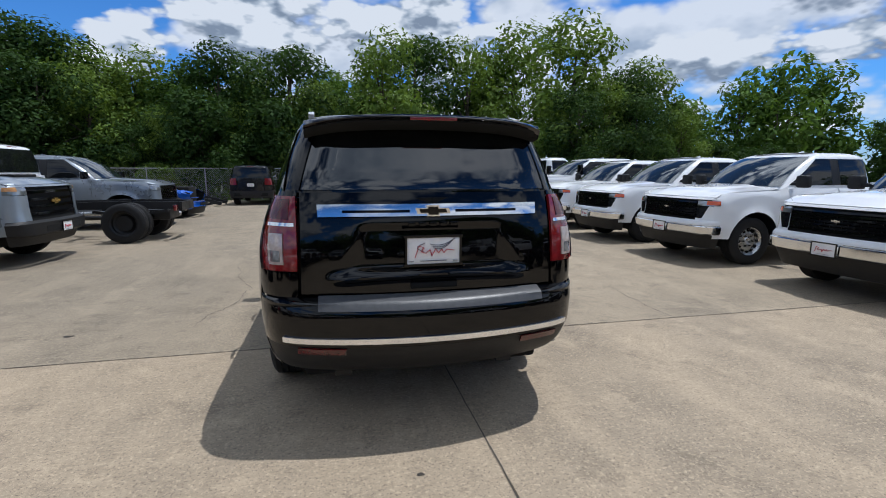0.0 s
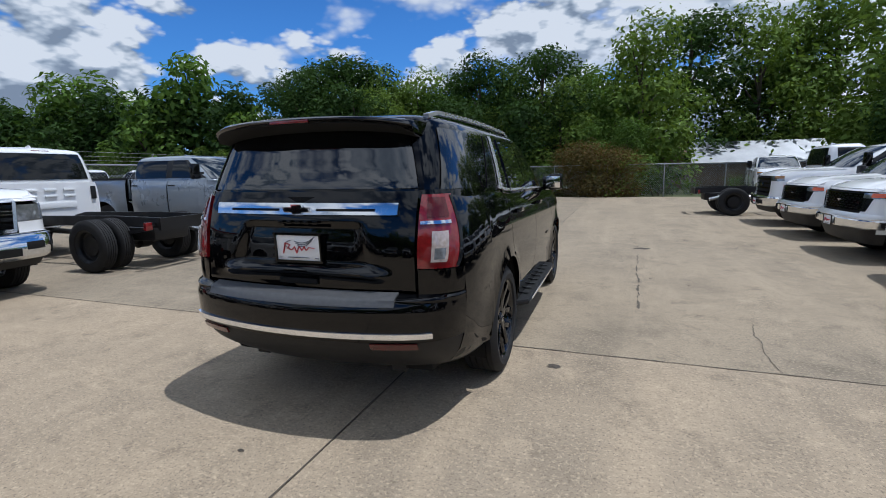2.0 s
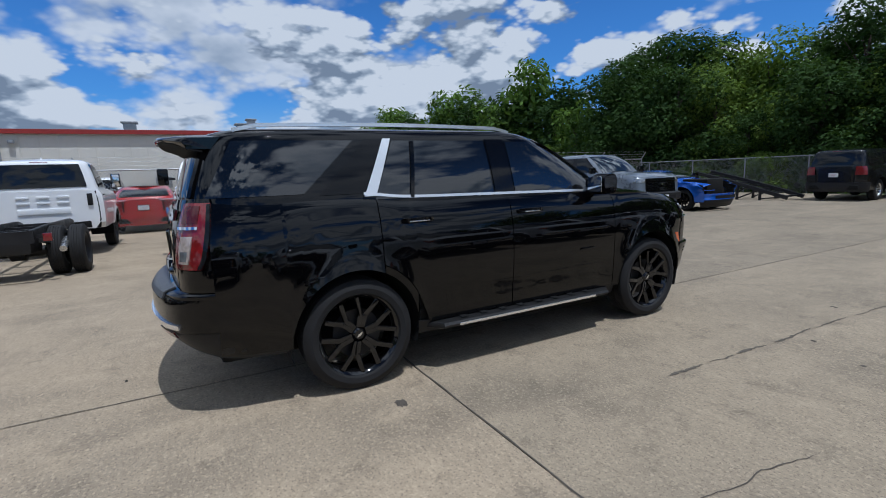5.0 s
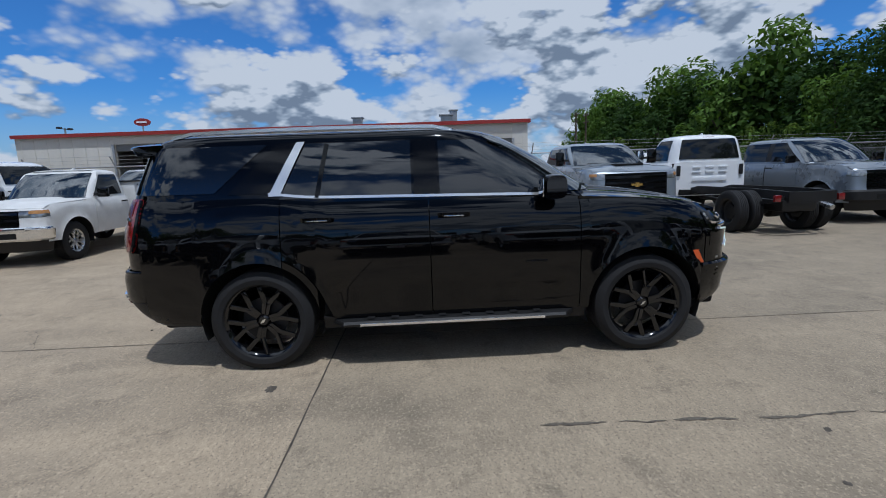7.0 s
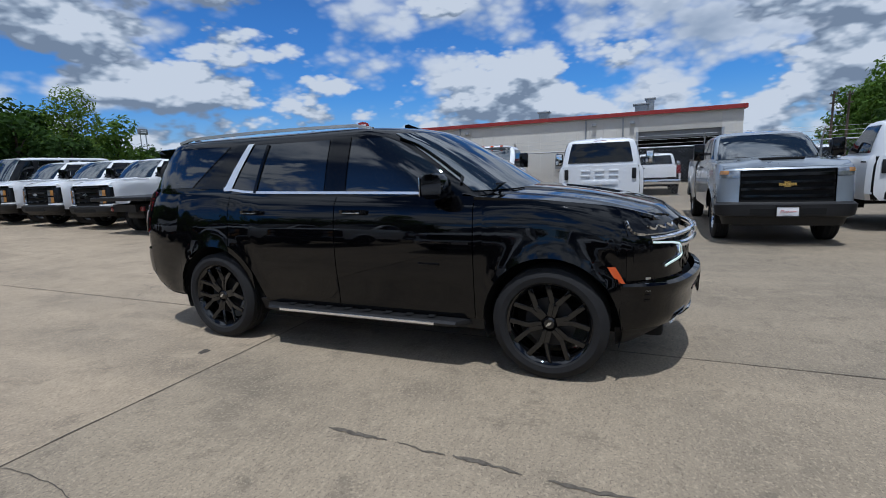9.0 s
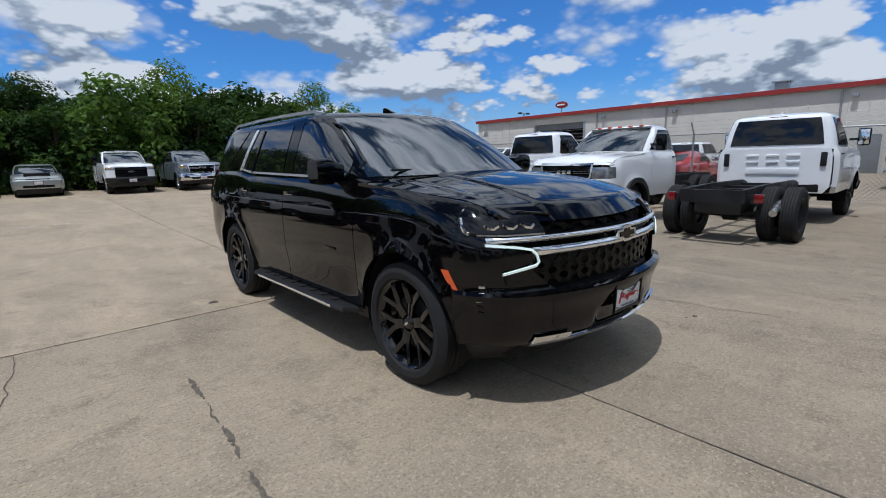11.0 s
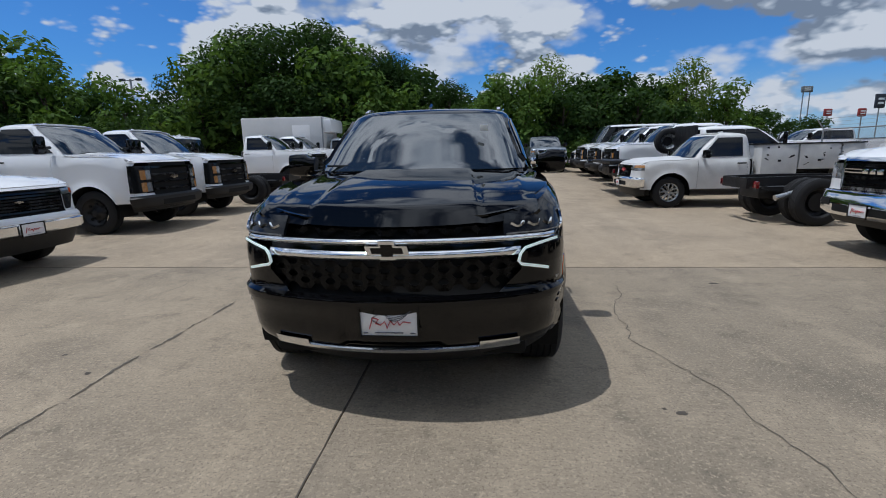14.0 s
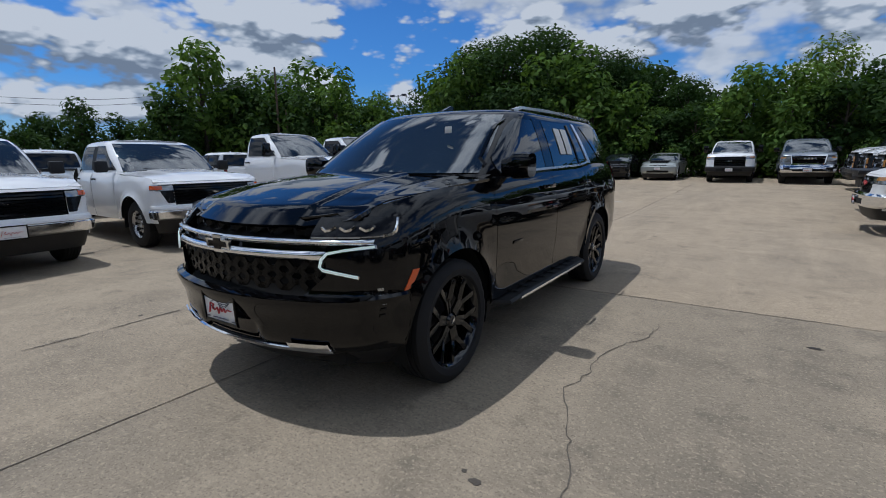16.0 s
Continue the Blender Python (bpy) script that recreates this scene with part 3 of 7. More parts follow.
def spoke_wheel(parent, pos, R, rim, w, out, style="y", material=None, face=None, spokes=6, name="wheel", seg=28):
    """A wheel: tyre, rim barrel, spokes, hub, disc. out: 1 right side, -1 left."""
    material = material or GLOSS_TRIM
    hub = new(name)
    hub.parent = parent
    hub.location = pos
    V, F = tyre_mesh(R, rim, w, seg)
    solid("tyre", V, F, TYRE, hub, sharp=30)
    h = w / 2
    V, F = lathe([(-h * 0.8, rim + 0.004), (-h * 0.6, rim - 0.025), (h * 0.45, rim - 0.028), (h * 0.72, rim - 0.012), (h * 0.84, rim + 0.008), (h * 0.80, rim + 0.012), (h * 0.6, rim + 0.002), (-h * 0.5, rim)], max(24, seg * 6 // 7))
    solid("rim", np.array(V) * (out, 1, 1), F, material, hub)
    x0 = (h * 0.62 if face is None else face) * out
    if style == "y":
        bm = bmesh.new()
        for k in range(spokes):
            a0 = 2 * math.pi * k / spokes + 0.26
            for s in (-1, 1):
                # forked spoke: from the hub out, then a straight arm to the rim
                r0, r1, r2 = 0.055, rim * 0.52, rim - 0.012
                a1, a2 = a0 + s * 0.10, a0 + s * 0.29
                pts = [(x0 - 0.01 * out, r0, a0 + s * 0.22), (x0 - 0.004 * out, r1, a1 + s * 0.02), (x0 + 0.012 * out, r2, a2)]
                for (xa, ra, aa), (xb, rb, ab) in zip(pts, pts[1:]):
                    A, B = Vector((xa, ra * math.cos(aa), ra * math.sin(aa))), Vector((xb, rb * math.cos(ab), rb * math.sin(ab)))
                    d = (B - A)
                    rot = d.to_track_quat("Z", "X").to_matrix().to_4x4()
                    box_bm(bm, 0, 0, 0, 0.036, 0.021, d.length * 1.04, 0.004, Matrix.Translation((A + B) / 2) @ rot)
        part("spokes", bm, material, hub)
    elif style == "steel":
        V, F = lathe([(h * 0.35, 0.0), (h * 0.52, 0.05), (h * 0.40, 0.075), (h * 0.50, rim * 0.55), (h * 0.42, rim * 0.72), (h * 0.30, rim - 0.02), (h * 0.22, rim - 0.02), (h * 0.3, rim * 0.7), (h * 0.3, 0.0)], 24)
        solid("disc", np.array(V) * (out, 1, 1), F, material, hub)
        bm = bmesh.new()
        for k in range(12):
            a = 2 * math.pi * k / 12
            r = rim * 0.80
            M = Matrix.Translation((x0 * 0.78, r * math.cos(a), r * math.sin(a))) @ Matrix.Rotation(math.pi / 2, 4, "Y")
            bmesh.ops.create_cone(bm, cap_ends=True, segments=10, radius1=0.022, radius2=0.022, depth=0.03, matrix=M)
        part("vent_holes", bm, LINER, hub)["kind"] = "stuff"
        bm = bmesh.new()
        for k in range(6):
            a = 2 * math.pi * k / 6
            M = Matrix.Translation((h * 0.5 * out, 0.09 * math.cos(a), 0.09 * math.sin(a))) @ Matrix.Rotation(math.pi / 2, 4, "Y")
            bmesh.ops.create_cone(bm, cap_ends=True, segments=6, radius1=0.014, radius2=0.012, depth=0.035, matrix=M)
        part("lug_nuts", bm, FRAME, hub)["kind"] = "stuff"
    elif style == "dual":
        # front of a heavy truck: deep dished disc and a long bright hub
        V, F = lathe([(h * 0.9, 0.0), (h * 0.88, 0.05), (h * 0.45, 0.085), (h * 0.30, 0.11), (h * 0.25, rim * 0.6), (h * 0.5, rim - 0.05), (h * 0.75, rim - 0.015), (h * 0.6, rim - 0.018), (h * 0.2, rim * 0.62), (h * 0.1, 0.0)], 28)
        solid("disc", np.array(V) * (out * 1.25, 1, 1), F, STEEL if material is GLOSS_TRIM else material, hub)
        bm = bmesh.new()
        for k in range(8):
            a = 2 * math.pi * k / 8
            M = Matrix.Translation((h * 0.55 * out, rim * 0.68 * math.cos(a), rim * 0.68 * math.sin(a))) @ Matrix.Rotation(math.pi / 2, 4, "Y")
            bmesh.ops.create_cone(bm, cap_ends=True, segments=10, radius1=0.028, radius2=0.028, depth=0.02, matrix=M)
        part("vent_holes", bm, LINER, hub)["kind"] = "stuff"
    elif style == "hole":
        # outer rear wheel of a dual pair, dished inwards
        V, F = lathe([(-h * 0.2, 0.0), (-h * 0.15, 0.09), (h * 0.25, 0.10), (h * 0.22, 0.0)], 18)
        solid("hub_end", np.array(V) * (out, 1, 1), F, FRAME, hub)
        V, F = lathe([(-h * 0.3, 0.08), (-h * 0.25, rim * 0.7), (h * 0.1, rim - 0.02), (h * 0.05, rim - 0.025), (-h * 0.35, rim * 0.7), (-h * 0.4, 0.08)], 24)
        solid("disc", np.array(V) * (out, 1, 1), F, material, hub)
    V, F = lathe([(h * 0.25, 0.0), (h * 0.25, rim * 0.62), (h * 0.12, rim * 0.62), (h * 0.12, 0.0)], 20)
    solid("brake_disc", np.array(V) * (out, 1, 1), F, FRAME, hub)
    if style == "y":
        V, F = lathe([(x0 * out + 0.012, 0.0), (x0 * out + 0.010, 0.034), (x0 * out - 0.02, 0.06), (x0 * out - 0.06, 0.062), (x0 * out - 0.06, 0.0)], 24)
        solid("hub_cap", np.array(V) * (out, 1, 1), F, material, hub)
        m = Matrix.Translation(((x0 * out + 0.012) * out, 0, 0)) @ Matrix.Rotation(math.pi / 2 * (-out), 4, "Z") @ Matrix.Rotation(0.7, 4, "Y")
        bowtie(hub, m, 0.05, 0.018, CHROME, 0.004 * 1, "cap_badge")
    return hub


# ---- the black utility vehicle ----
def build_suv(paint=None, name="suv"):
    paint = paint or BLACK_PAINT
    root = new(name)
    MIDDLE[0] = 0.0
    kr = curve((0.3, 0.22), (0.80, 0.20), (0.87, 0.09), (1.45, 0.08))
    B = Form(w=[(0.22, 0.90), (0.30, 0.945), (0.42, 0.985), (0.55, 1.0), (0.75, 1.015), (0.92, 1.02), (1.08, 1.01), (1.19, 0.99), (1.25, 0.972), (1.32, 0.948), (1.41, 0.912), (1.45, 0.90)],
             yf=[(0.22, 2.36), (0.30, 2.47), (0.38, 2.57), (0.46, 2.625), (0.58, 2.640), (0.665, 2.668), (0.695, 2.668), (0.725, 2.615), (0.92, 2.61), (1.02, 2.59), (1.10, 2.53), (1.18, 2.43), (1.3, 2.2), (1.45, 2.0)],
             yr=[(0.30, -2.36), (0.42, -2.56), (0.52, -2.645), (0.62, -2.685), (0.76, -2.68), (0.82, -2.65), (0.855, -2.545), (0.95, -2.54), (1.10, -2.53), (1.30, -2.495), (1.45, -2.45)],
             nf=12, nr=11, kf=0.30, kr=kr)
    G = Form(w=[(1.22, 0.945), (1.34, 0.925), (1.41, 0.905), (1.50, 0.878), (1.60, 0.843), (1.70, 0.803), (1.78, 0.768), (1.815, 0.748), (1.842, 0.722), (1.862, 0.67), (1.877, 0.57), (1.888, 0.40), (1.893, 0.03)],
             yf=[(1.22, 1.56), (1.34, 1.40), (1.425, 1.265), (1.627, 0.945), (1.78, 0.67), (1.82, 0.58), (1.85, 0.48), (1.872, 0.30), (1.887, -0.05), (1.893, -0.5)],
             yr=[(1.22, -2.46), (1.41, -2.455), (1.50, -2.43), (1.60, -2.395), (1.70, -2.36), (1.80, -2.31), (1.83, -2.28), (1.85, -2.22), (1.872, -2.10), (1.887, -1.7), (1.893, -0.7)],
             nf=7, nr=9, kf=0.20, kr=0.07, y0=-0.5)
    belt = curve((-2.6, 1.415), (-1.35, 1.39), (-0.95, 1.35), (-0.3, 1.335), (0.75, 1.312), (1.10, 1.292), (1.6, 1.262), (2.0, 1.215), (2.25, 1.165), (2.5, 1.11), (2.7, 1.09))
    WF, WR, AR, ZC = 1.665, -1.406, 0.462, 0.42
    low = arch(ZC, AR, (WF, WR), 0.40)
    # greenhouse shell and roof
    zs = [1.24, 1.34, 1.42, 1.5, 1.58, 1.66, 1.74, 1.78, 1.805, 1.825, 1.842, 1.856, 1.868, 1.877, 1.884, 1.889, 1.892]
    V, F = loft([ring(G, z, 56) for z in zs])
    solid("greenhouse", V, F, paint, root)
    # dark inner body under the panels, open at the wheels
    ys = arch_ys(-2.52, 2.35, (WF, WR), AR + 0.05)
    inner_low = arch(ZC, AR + 0.05, (WF, WR), 0.36)
    P = pushed(grid_y(B, ys, inner_low, lambda y: belt(y) - 0.03, 9), -0.035)
    panel("inner_body", P, LINER, root, 0.02, sides="rl")
    # flank panels
    flank_z = lambda y: belt(y)

    def flank(name, y0, y1, lo=None, nz=13, label=""):
        P = grid_y(B, arch_ys(y0, y1, (WF, WR), AR), lo or low, flank_z, nz)
        n = normals(P)
        flare = np.zeros(P.shape[:2])
        for i in range(P.shape[0]):
            for j in range(P.shape[1]):
                y, z = P[i, j, 1:]
                for c in (WF, WR):
                    d = math.hypot(y - c, z - ZC) - AR
                    if d < 0.16:
                        flare[i, j] += 0.024 * (1 - max(d, 0) / 0.16) ** 2
                # pressed lines: shoulder and lower door
                flare[i, j] += 0.006 * math.exp(-((z - 1.235 - 0.02 * y) / 0.018) ** 2) - 0.010 * math.exp(-((z - 0.56) / 0.09) ** 2) * (1 if -0.9 < y < 1.1 else 0)
        P = P + n * flare[..., None]
        # the belt rolls in
        P[:, -1, 0] -= 0.03
        P[:, -1, 2] += 0.004
        panel(name, P, paint, root, 0.008, sides="rl", label=label)
        return P

    flank("fender", 1.135, 2.33, label="glossy black front wing")
    flank("front_door", -0.052, 1.128)
    flank("rear_door", -1.20, -0.060, lo=lambda y: max(low(y), 0.40, arch(ZC, AR + 0.055, (WR,), 0.40)(y)))
    flank("quarter_panel", -2.30, -1.207)
    # the rear edge of the back door runs along the arch
    P = grid_y(B, arch_ys(-1.20, -0.95, (WR,), AR + 0.045), low, lambda y: max(low(y) + 0.004, arch(ZC, AR + 0.048, (WR,), 0.40)(y)), 3)
    panel("arch_lip", pushed(P, 0.02), paint, root, 0.01, sides="rl")
    for c in (WF, WR):
        # wheel-well liner
        pts = [(c + (AR + 0.02) * math.cos(a), ZC + (AR + 0.02) * math.sin(a)) for a in np.linspace(-0.35, math.pi + 0.35, 28)]
        for s in (1, -1):
            V = [(s * 0.965, y, z) for y, z in pts] + [(s * 0.50, y, z) for y, z in pts]
            k = len(pts)
            F = [(i, i + 1, k + i + 1, k + i) for i in range(k - 1)] + [tuple(range(k, 2 * k))]
            solid("wheel_well", V, F, LINER, root)
    # underbody
    box("underbody", (0, 0.05, 0.40), (1.5, 4.7, 0.20), LINER, root, 0.04)
    for s in (1, -1):
        bar("frame_rail", [(s * 0.52, -2.3, 0.36), (s * 0.52, 2.2, 0.36)], 0.10, 0.14, FRAME, root)
        tube("axle", [(s * 0.1, WR, 0.36), (s * 0.8, WR, 0.40)], 0.06, FRAME, root)
        tube("axle", [(s * 0.1, WF, 0.36), (s * 0.8, WF, 0.40)], 0.045, FRAME, root)
    tube("exhaust", [(0.45, -0.8, 0.34), (0.60, -1.9, 0.36), (0.62, -2.15, 0.36)], 0.035, FRAME, root)
    # rocker
    P = grid_y(B, np.linspace(-0.93, 1.19, 12), lambda y: 0.30, lambda y: 0.405, 4)
    panel("rocker", pushed(P, -0.012), TRIM, root, 0.02, sides="rl")
    # hood
    rows, cols = 46, 97
    H = np.zeros((rows, cols, 3))
    for i, u in enumerate(np.linspace(0, 1, rows)):
        ym = 1.22 + u * 1.32
        for j, v in enumerate(np.linspace(-1, 1, cols)):
            ye = min(ym, 2.24)
            xe = B.side(ye - 0.02, min(belt(ye), 1.28)) - 0.012
            x = v * xe
            yrear = 1.40 - 0.26 * (x / 0.93) ** 2
            yfront = B.end(min(abs(x), 0.90), 1.105, True)
            y = yrear + (yfront - yrear) * u
            z = belt(y) + 0.004
            crown = 0.050 * (1 - u) + 0.030 * u
            edge = 1 - abs(v) ** 2.6
            z += crown * edge
            # raised middle with crisp shoulders, and a nose that folds down to the grille
            z += 0.018 * min(max((0.43 + 0.08 * u - abs(x)) / 0.035, 0), 1) * (1 - 0.5 * u)
            z += 0.012 * max(0, 1 - abs(abs(x) - 0.74) / 0.05) * (1 - u)
            z -= (0.062 * edge ** 0.5 + 0.008) * max(0, (u - 0.885) / 0.115) ** 1.15
            H[i, j] = x, y, z
    n = normals(H)
    if n[..., 2].mean() < 0:
        n = -n
    V, F = slab(H, 0.02, n)
    solid("hood", V, F, paint, root, "glossy black bonnet with raised centre")
    # the wing's top turns in under the bonnet
    P = np.array([[(B.side(y, belt(y)) - 0.028 - k, y, belt(y) + 0.003 - k * 0.06) for k in (0.0, 0.04, 0.09, 0.16)] for y in np.linspace(1.14, 2.42, 20)])
    n = np.broadcast_to(np.array([0.0, 0.0, 1.0]), P.shape)
    V, F = slab(P, 0.01, n)
    solid("fender_top", V, F, paint, root)
    solid("fender_top", flip(V), F, paint, root)
    # cowl
    V = []
    cw = [(x, 1.40 - 0.26 * (x / 0.93) ** 2) for x in np.linspace(-0.90, 0.90, 25)]
    for x, y in cw:
        V += [(x, y + 0.02, 1.285), (x, y - 0.14, 1.318)]
    solid("cowl", V, [(2 * i, 2 * i + 1, 2 * i + 3, 2 * i + 2) for i in range(24)], TRIM, root)
    for s in (-0.52, 0.22):
        bar("wiper", [(s, 1.33, 1.318), (s + 0.25, 1.27, 1.372), (s + 0.52, 1.24, 1.375)], 0.016, 0.014, TRIM, root)

    # windows
    def glass(name, lo, hi, z0, z1, front_end=None, nz=12, n=16, material=None, off=0.006, sides="rl"):
        P = grid_z(G, lo, hi, np.linspace(z0, z1, nz), n)
        return panel(name, P, material or GLASS, root, 0.004, off, sides=sides)

    lin = lambda z0, a, z1, b: (lambda z: a + (b - a) * (z - z0) / (z1 - z0))
    q0, q1 = lin(1.405, -2.30, 1.78, -2.10), lin(1.40, -1.72, 1.78, -1.30)
    glass("quarter_window", lambda z: G.s_y(q0(z), z), lambda z: G.s_y(q1(z), z), 1.415, 1.775)
    d0, d1 = lin(1.40, -1.60, 1.78, -1.22), lin(1.40, -1.285, 1.78, -1.075)
    glass("pillar_trim", lambda z: G.s_y(d0(z), z), lambda z: G.s_y(d1(z), z), 1.40, 1.785, material=GLOSS_TRIM)
    c0 = lin(1.38, -1.195, 1.78, -1.00)
    glass("rear_door_window", lambda z: G.s_y(c0(z), z), lambda z: G.s_y(-0.185, z), 1.352, 1.775)
    bar("window_divider", [(G.side(-0.92, 1.36) + 0.012, -0.92, 1.355), (G.side(-0.90, 1.56) + 0.012, -0.88, 1.56), (G.side(-0.85, 1.77) + 0.012, -0.84, 1.77)], 0.03, 0.012, GLOSS_TRIM, root, up=(1, 0, 0))
    bar("window_divider", [(-G.side(-0.92, 1.36) - 0.012, -0.92, 1.355), (-G.side(-0.90, 1.56) - 0.012, -0.88, 1.56), (-G.side(-0.85, 1.77) - 0.012, -0.84, 1.77)], 0.03, 0.012, GLOSS_TRIM, root, up=(1, 0, 0))
    fr = curve((1.32, 0.90), (1.42, 0.90), (1.50, 0.80), (1.60, 0.655), (1.72, 0.45), (1.765, 0.33))
    glass("front_door_window", lambda z: G.s_y(0.035, z), lambda z: G.s_y(fr(z), z), 1.33, 1.765)
    glass("pillar_gloss", lambda z: G.s_y(-0.165, z), lambda z: G.s_y(0.02, z), 1.34, 1.785, material=GLOSS_TRIM, n=5)
    # chrome: slanted bar and belt moulding
    c2, c3 = lin(1.345, -1.305, 1.785, -1.075), lin(1.345, -1.215, 1.785, -1.012)
    glass("chrome_pillar", lambda z: G.s_y(c2(z), z), lambda z: G.s_y(c3(z), z), 1.375, 1.785, material=RAIL, n=4, off=0.016)
    P = np.array([[(G.side(y, z) + 0.014, y, z) for z in (belt(y) + 0.004, belt(y) + 0.014, belt(y) + 0.024)] for y in np.linspace(-1.29, 0.86, 30)])
    panel("belt_moulding", P, RAIL, root, 0.012, sides="rl", label="bright chrome window moulding")
    # windscreen and rear screen across the middle
    P = grid_z(G, lambda z: G.s_x(G.w(z) * 0.925 - 0.02, z, True), lambda z: G.outline(z)[2][-1], np.linspace(1.33, 1.795, 14), 18)
    ws = panel("windscreen", P, SCREEN, root, 0.005, 0.006, sides="m")
    P = grid_z(G, lambda z: 0.0, lambda z: G.s_x(G.w(z) * 0.80 - 0.005, z, False), np.linspace(1.425, 1.765, 12), 18)
    panel("rear_window", P, GLASS, root, 0.005, 0.008, sides="m")
    # A-pillar drip edges
    for s in (1, -1):
        pts = [(s * (G.side(fr(z) + 0.10, z) + 0.004), fr(z) + 0.10, z) for z in np.linspace(1.38, 1.76, 8)]
        bar("pillar_edge", pts, 0.012, 0.05, GLOSS_TRIM, root, up=(s, 0, 0))
    # roof rails
    for s in (1, -1):
        zr = lambda y: 1.872 + 0.016 * math.sin((y + 2.05) / 2.25 * math.pi)
        ysr = np.linspace(-2.08, 0.16, 30)
        pts = [(s * (0.655 + 0.02 * math.sin((y + 2.08) / 2.24 * math.pi)), y, zr(y) + 0.012 - 0.03 * max(0, abs(y + 0.96) / 1.12 - 0.86) / 0.14) for y in ysr]
        bar("roof_rail", pts, 0.034, 0.026, RAIL, root, "polished aluminium roof rail")
    # spoiler
    rings, under = [], []
    for u in np.linspace(-1, 1, 25):
        x = u * 0.69
        k = abs(u) ** 5
        yb = -2.545 + 0.13 * k + 0.03 * u * u
        zt = 1.838 - 0.025 * u * u - 0.02 * k
        rings.append([(x, -2.16, zt + 0.012), (x, -2.35, zt + 0.008), (x, yb + 0.02, zt - 0.006), (x, yb, zt - 0.020), (x, yb + 0.012, zt - 0.034), (x, -2.36, zt - 0.060), (x, -2.22, zt - 0.065)])
        under.append([(x, yb + 0.018, zt - 0.034), (x, -2.36, zt - 0.062), (x, -2.27, zt - 0.075), (x, -2.27, zt - 0.082), (x, -2.36, zt - 0.069), (x, yb + 0.018, zt - 0.042)])
    V, F = loft(rings)
    solid("spoiler", V, F, paint, root, sharp=60)
    # separate near-black sheet added below the spoiler; the rear window mirrors it
    V, F = loft(under)
    solid("spoiler_underside", V, F, LINER, root, "near-black sheet under the spoiler", sharp=60)
    box("brake_light", (0, -2.535, 1.808), (0.26, 0.02, 0.018), RED_LENS, root, 0.004)
    for s in (1, -1):
        pts = [(s * (G.w(z) * 0.80 + 0.012), G.end(G.w(z) * 0.80 + 0.012, z, False) - 0.004, z) for z in (1.42, 1.5, 1.6, 1.7, 1.77)]
        bar("spoiler_wing", pts, 0.03, 0.02, GLOSS_TRIM, root)
    # shark-fin aerial
    strip_poly("aerial", [(-0.09, 0), (0.09, 0), (-0.05, 0.055), (-0.085, 0.05)], 0.03, GLOSS_TRIM, root, Matrix.Translation((0.015, 0.22, 1.878)) @ Matrix.Rotation(math.pi / 2, 4, "Z"))
    # tailgate
    zs = np.concatenate([np.linspace(0.86, 1.02, 17), np.linspace(1.04, 1.20, 6), np.linspace(1.21, 1.25, 5), np.linspace(1.27, 1.412, 5)])
    P = grid_z(B, lambda z: 0.0, lambda z: B.s_x(0.725 + 0.03 * max(0, 1.05 - z), z, False), zs, 30)
    off = np.zeros(P.shape[:2])
    sm = lambda t: min(max(t, 0), 1) ** 2 * (3 - 2 * min(max(t, 0), 1))
    for i in range(P.shape[0]):
        for j in range(P.shape[1]):
            x, _, z = P[i, j]
            half = 0.49 - 0.10 * (z - 0.96) / 0.26
            off[i, j] -= 0.022 * sm((half + 0.03 - x) / 0.07) * sm((z - 0.975) / 0.03) * sm((1.245 - z) / 0.04)
            off[i, j] += 0.030 * math.exp(-((z - 0.955 + 0.02 * (x / 0.6) ** 2) / 0.026) ** 2) * sm((0.60 - x) / 0.10)
    panel("tailgate", P, paint, root, 0.01, off, sides="m", label="glossy black tailgate with recessed plate panel")
    P = grid_z(B, lambda z: 0.0, lambda z: B.s_x(0.63 - 0.2 * (1.345 - z) * 0.3, z, False), np.linspace(1.278, 1.343, 5), 24)
    panel("chrome_bar", P, CHROME, root, 0.02, 0.024, sides="m", label="polished chrome tailgate bar")
    for s in (1, -1):
        P = np.array([[(s * x, B.end(x, z, False) - 0.029, z) for x in np.linspace(0.13, 0.50, 10)] for z in (1.304, 1.318)])
        V, F = slab(P, 0.008, np.broadcast_to(np.array([0, -1.0, 0]), P.shape))
        solid("bar_slot", V, F, GLOSS_TRIM, root)
    bowtie(root, Matrix.Translation((0, -2.514, 1.311)) @ Matrix.Rotation(math.pi, 4, "Z"), 0.20, 0.062, CHROME, 0.012, "badge_edge")
    bowtie(root, Matrix.Translation((0, -2.517, 1.311)) @ Matrix.Rotation(math.pi, 4, "Z"), 0.16, 0.044, GLOSS_TRIM, 0.013)
    plate(root, 0.0, -2.528, 1.087, False, 3, True)
    box("tailgate_grip", (0.0, -2.545, 0.892), (0.27, 0.02, 0.034), LINER, root, 0.008)
    for k in range(5):
        box("tailgate_lettering", (-0.12 + 0.06 * k, -2.520, 1.237), (0.038, 0.012, 0.024), GLOSS_TRIM, root, 0.004)
    # tail lamps
    inner = lambda z: B.s_x(0.742 + 0.03 * max(0, 1.05 - z), z, False)
    outer = curve((0.985, -2.36), (1.05, -2.325), (1.20, -2.29), (1.39, -2.265))
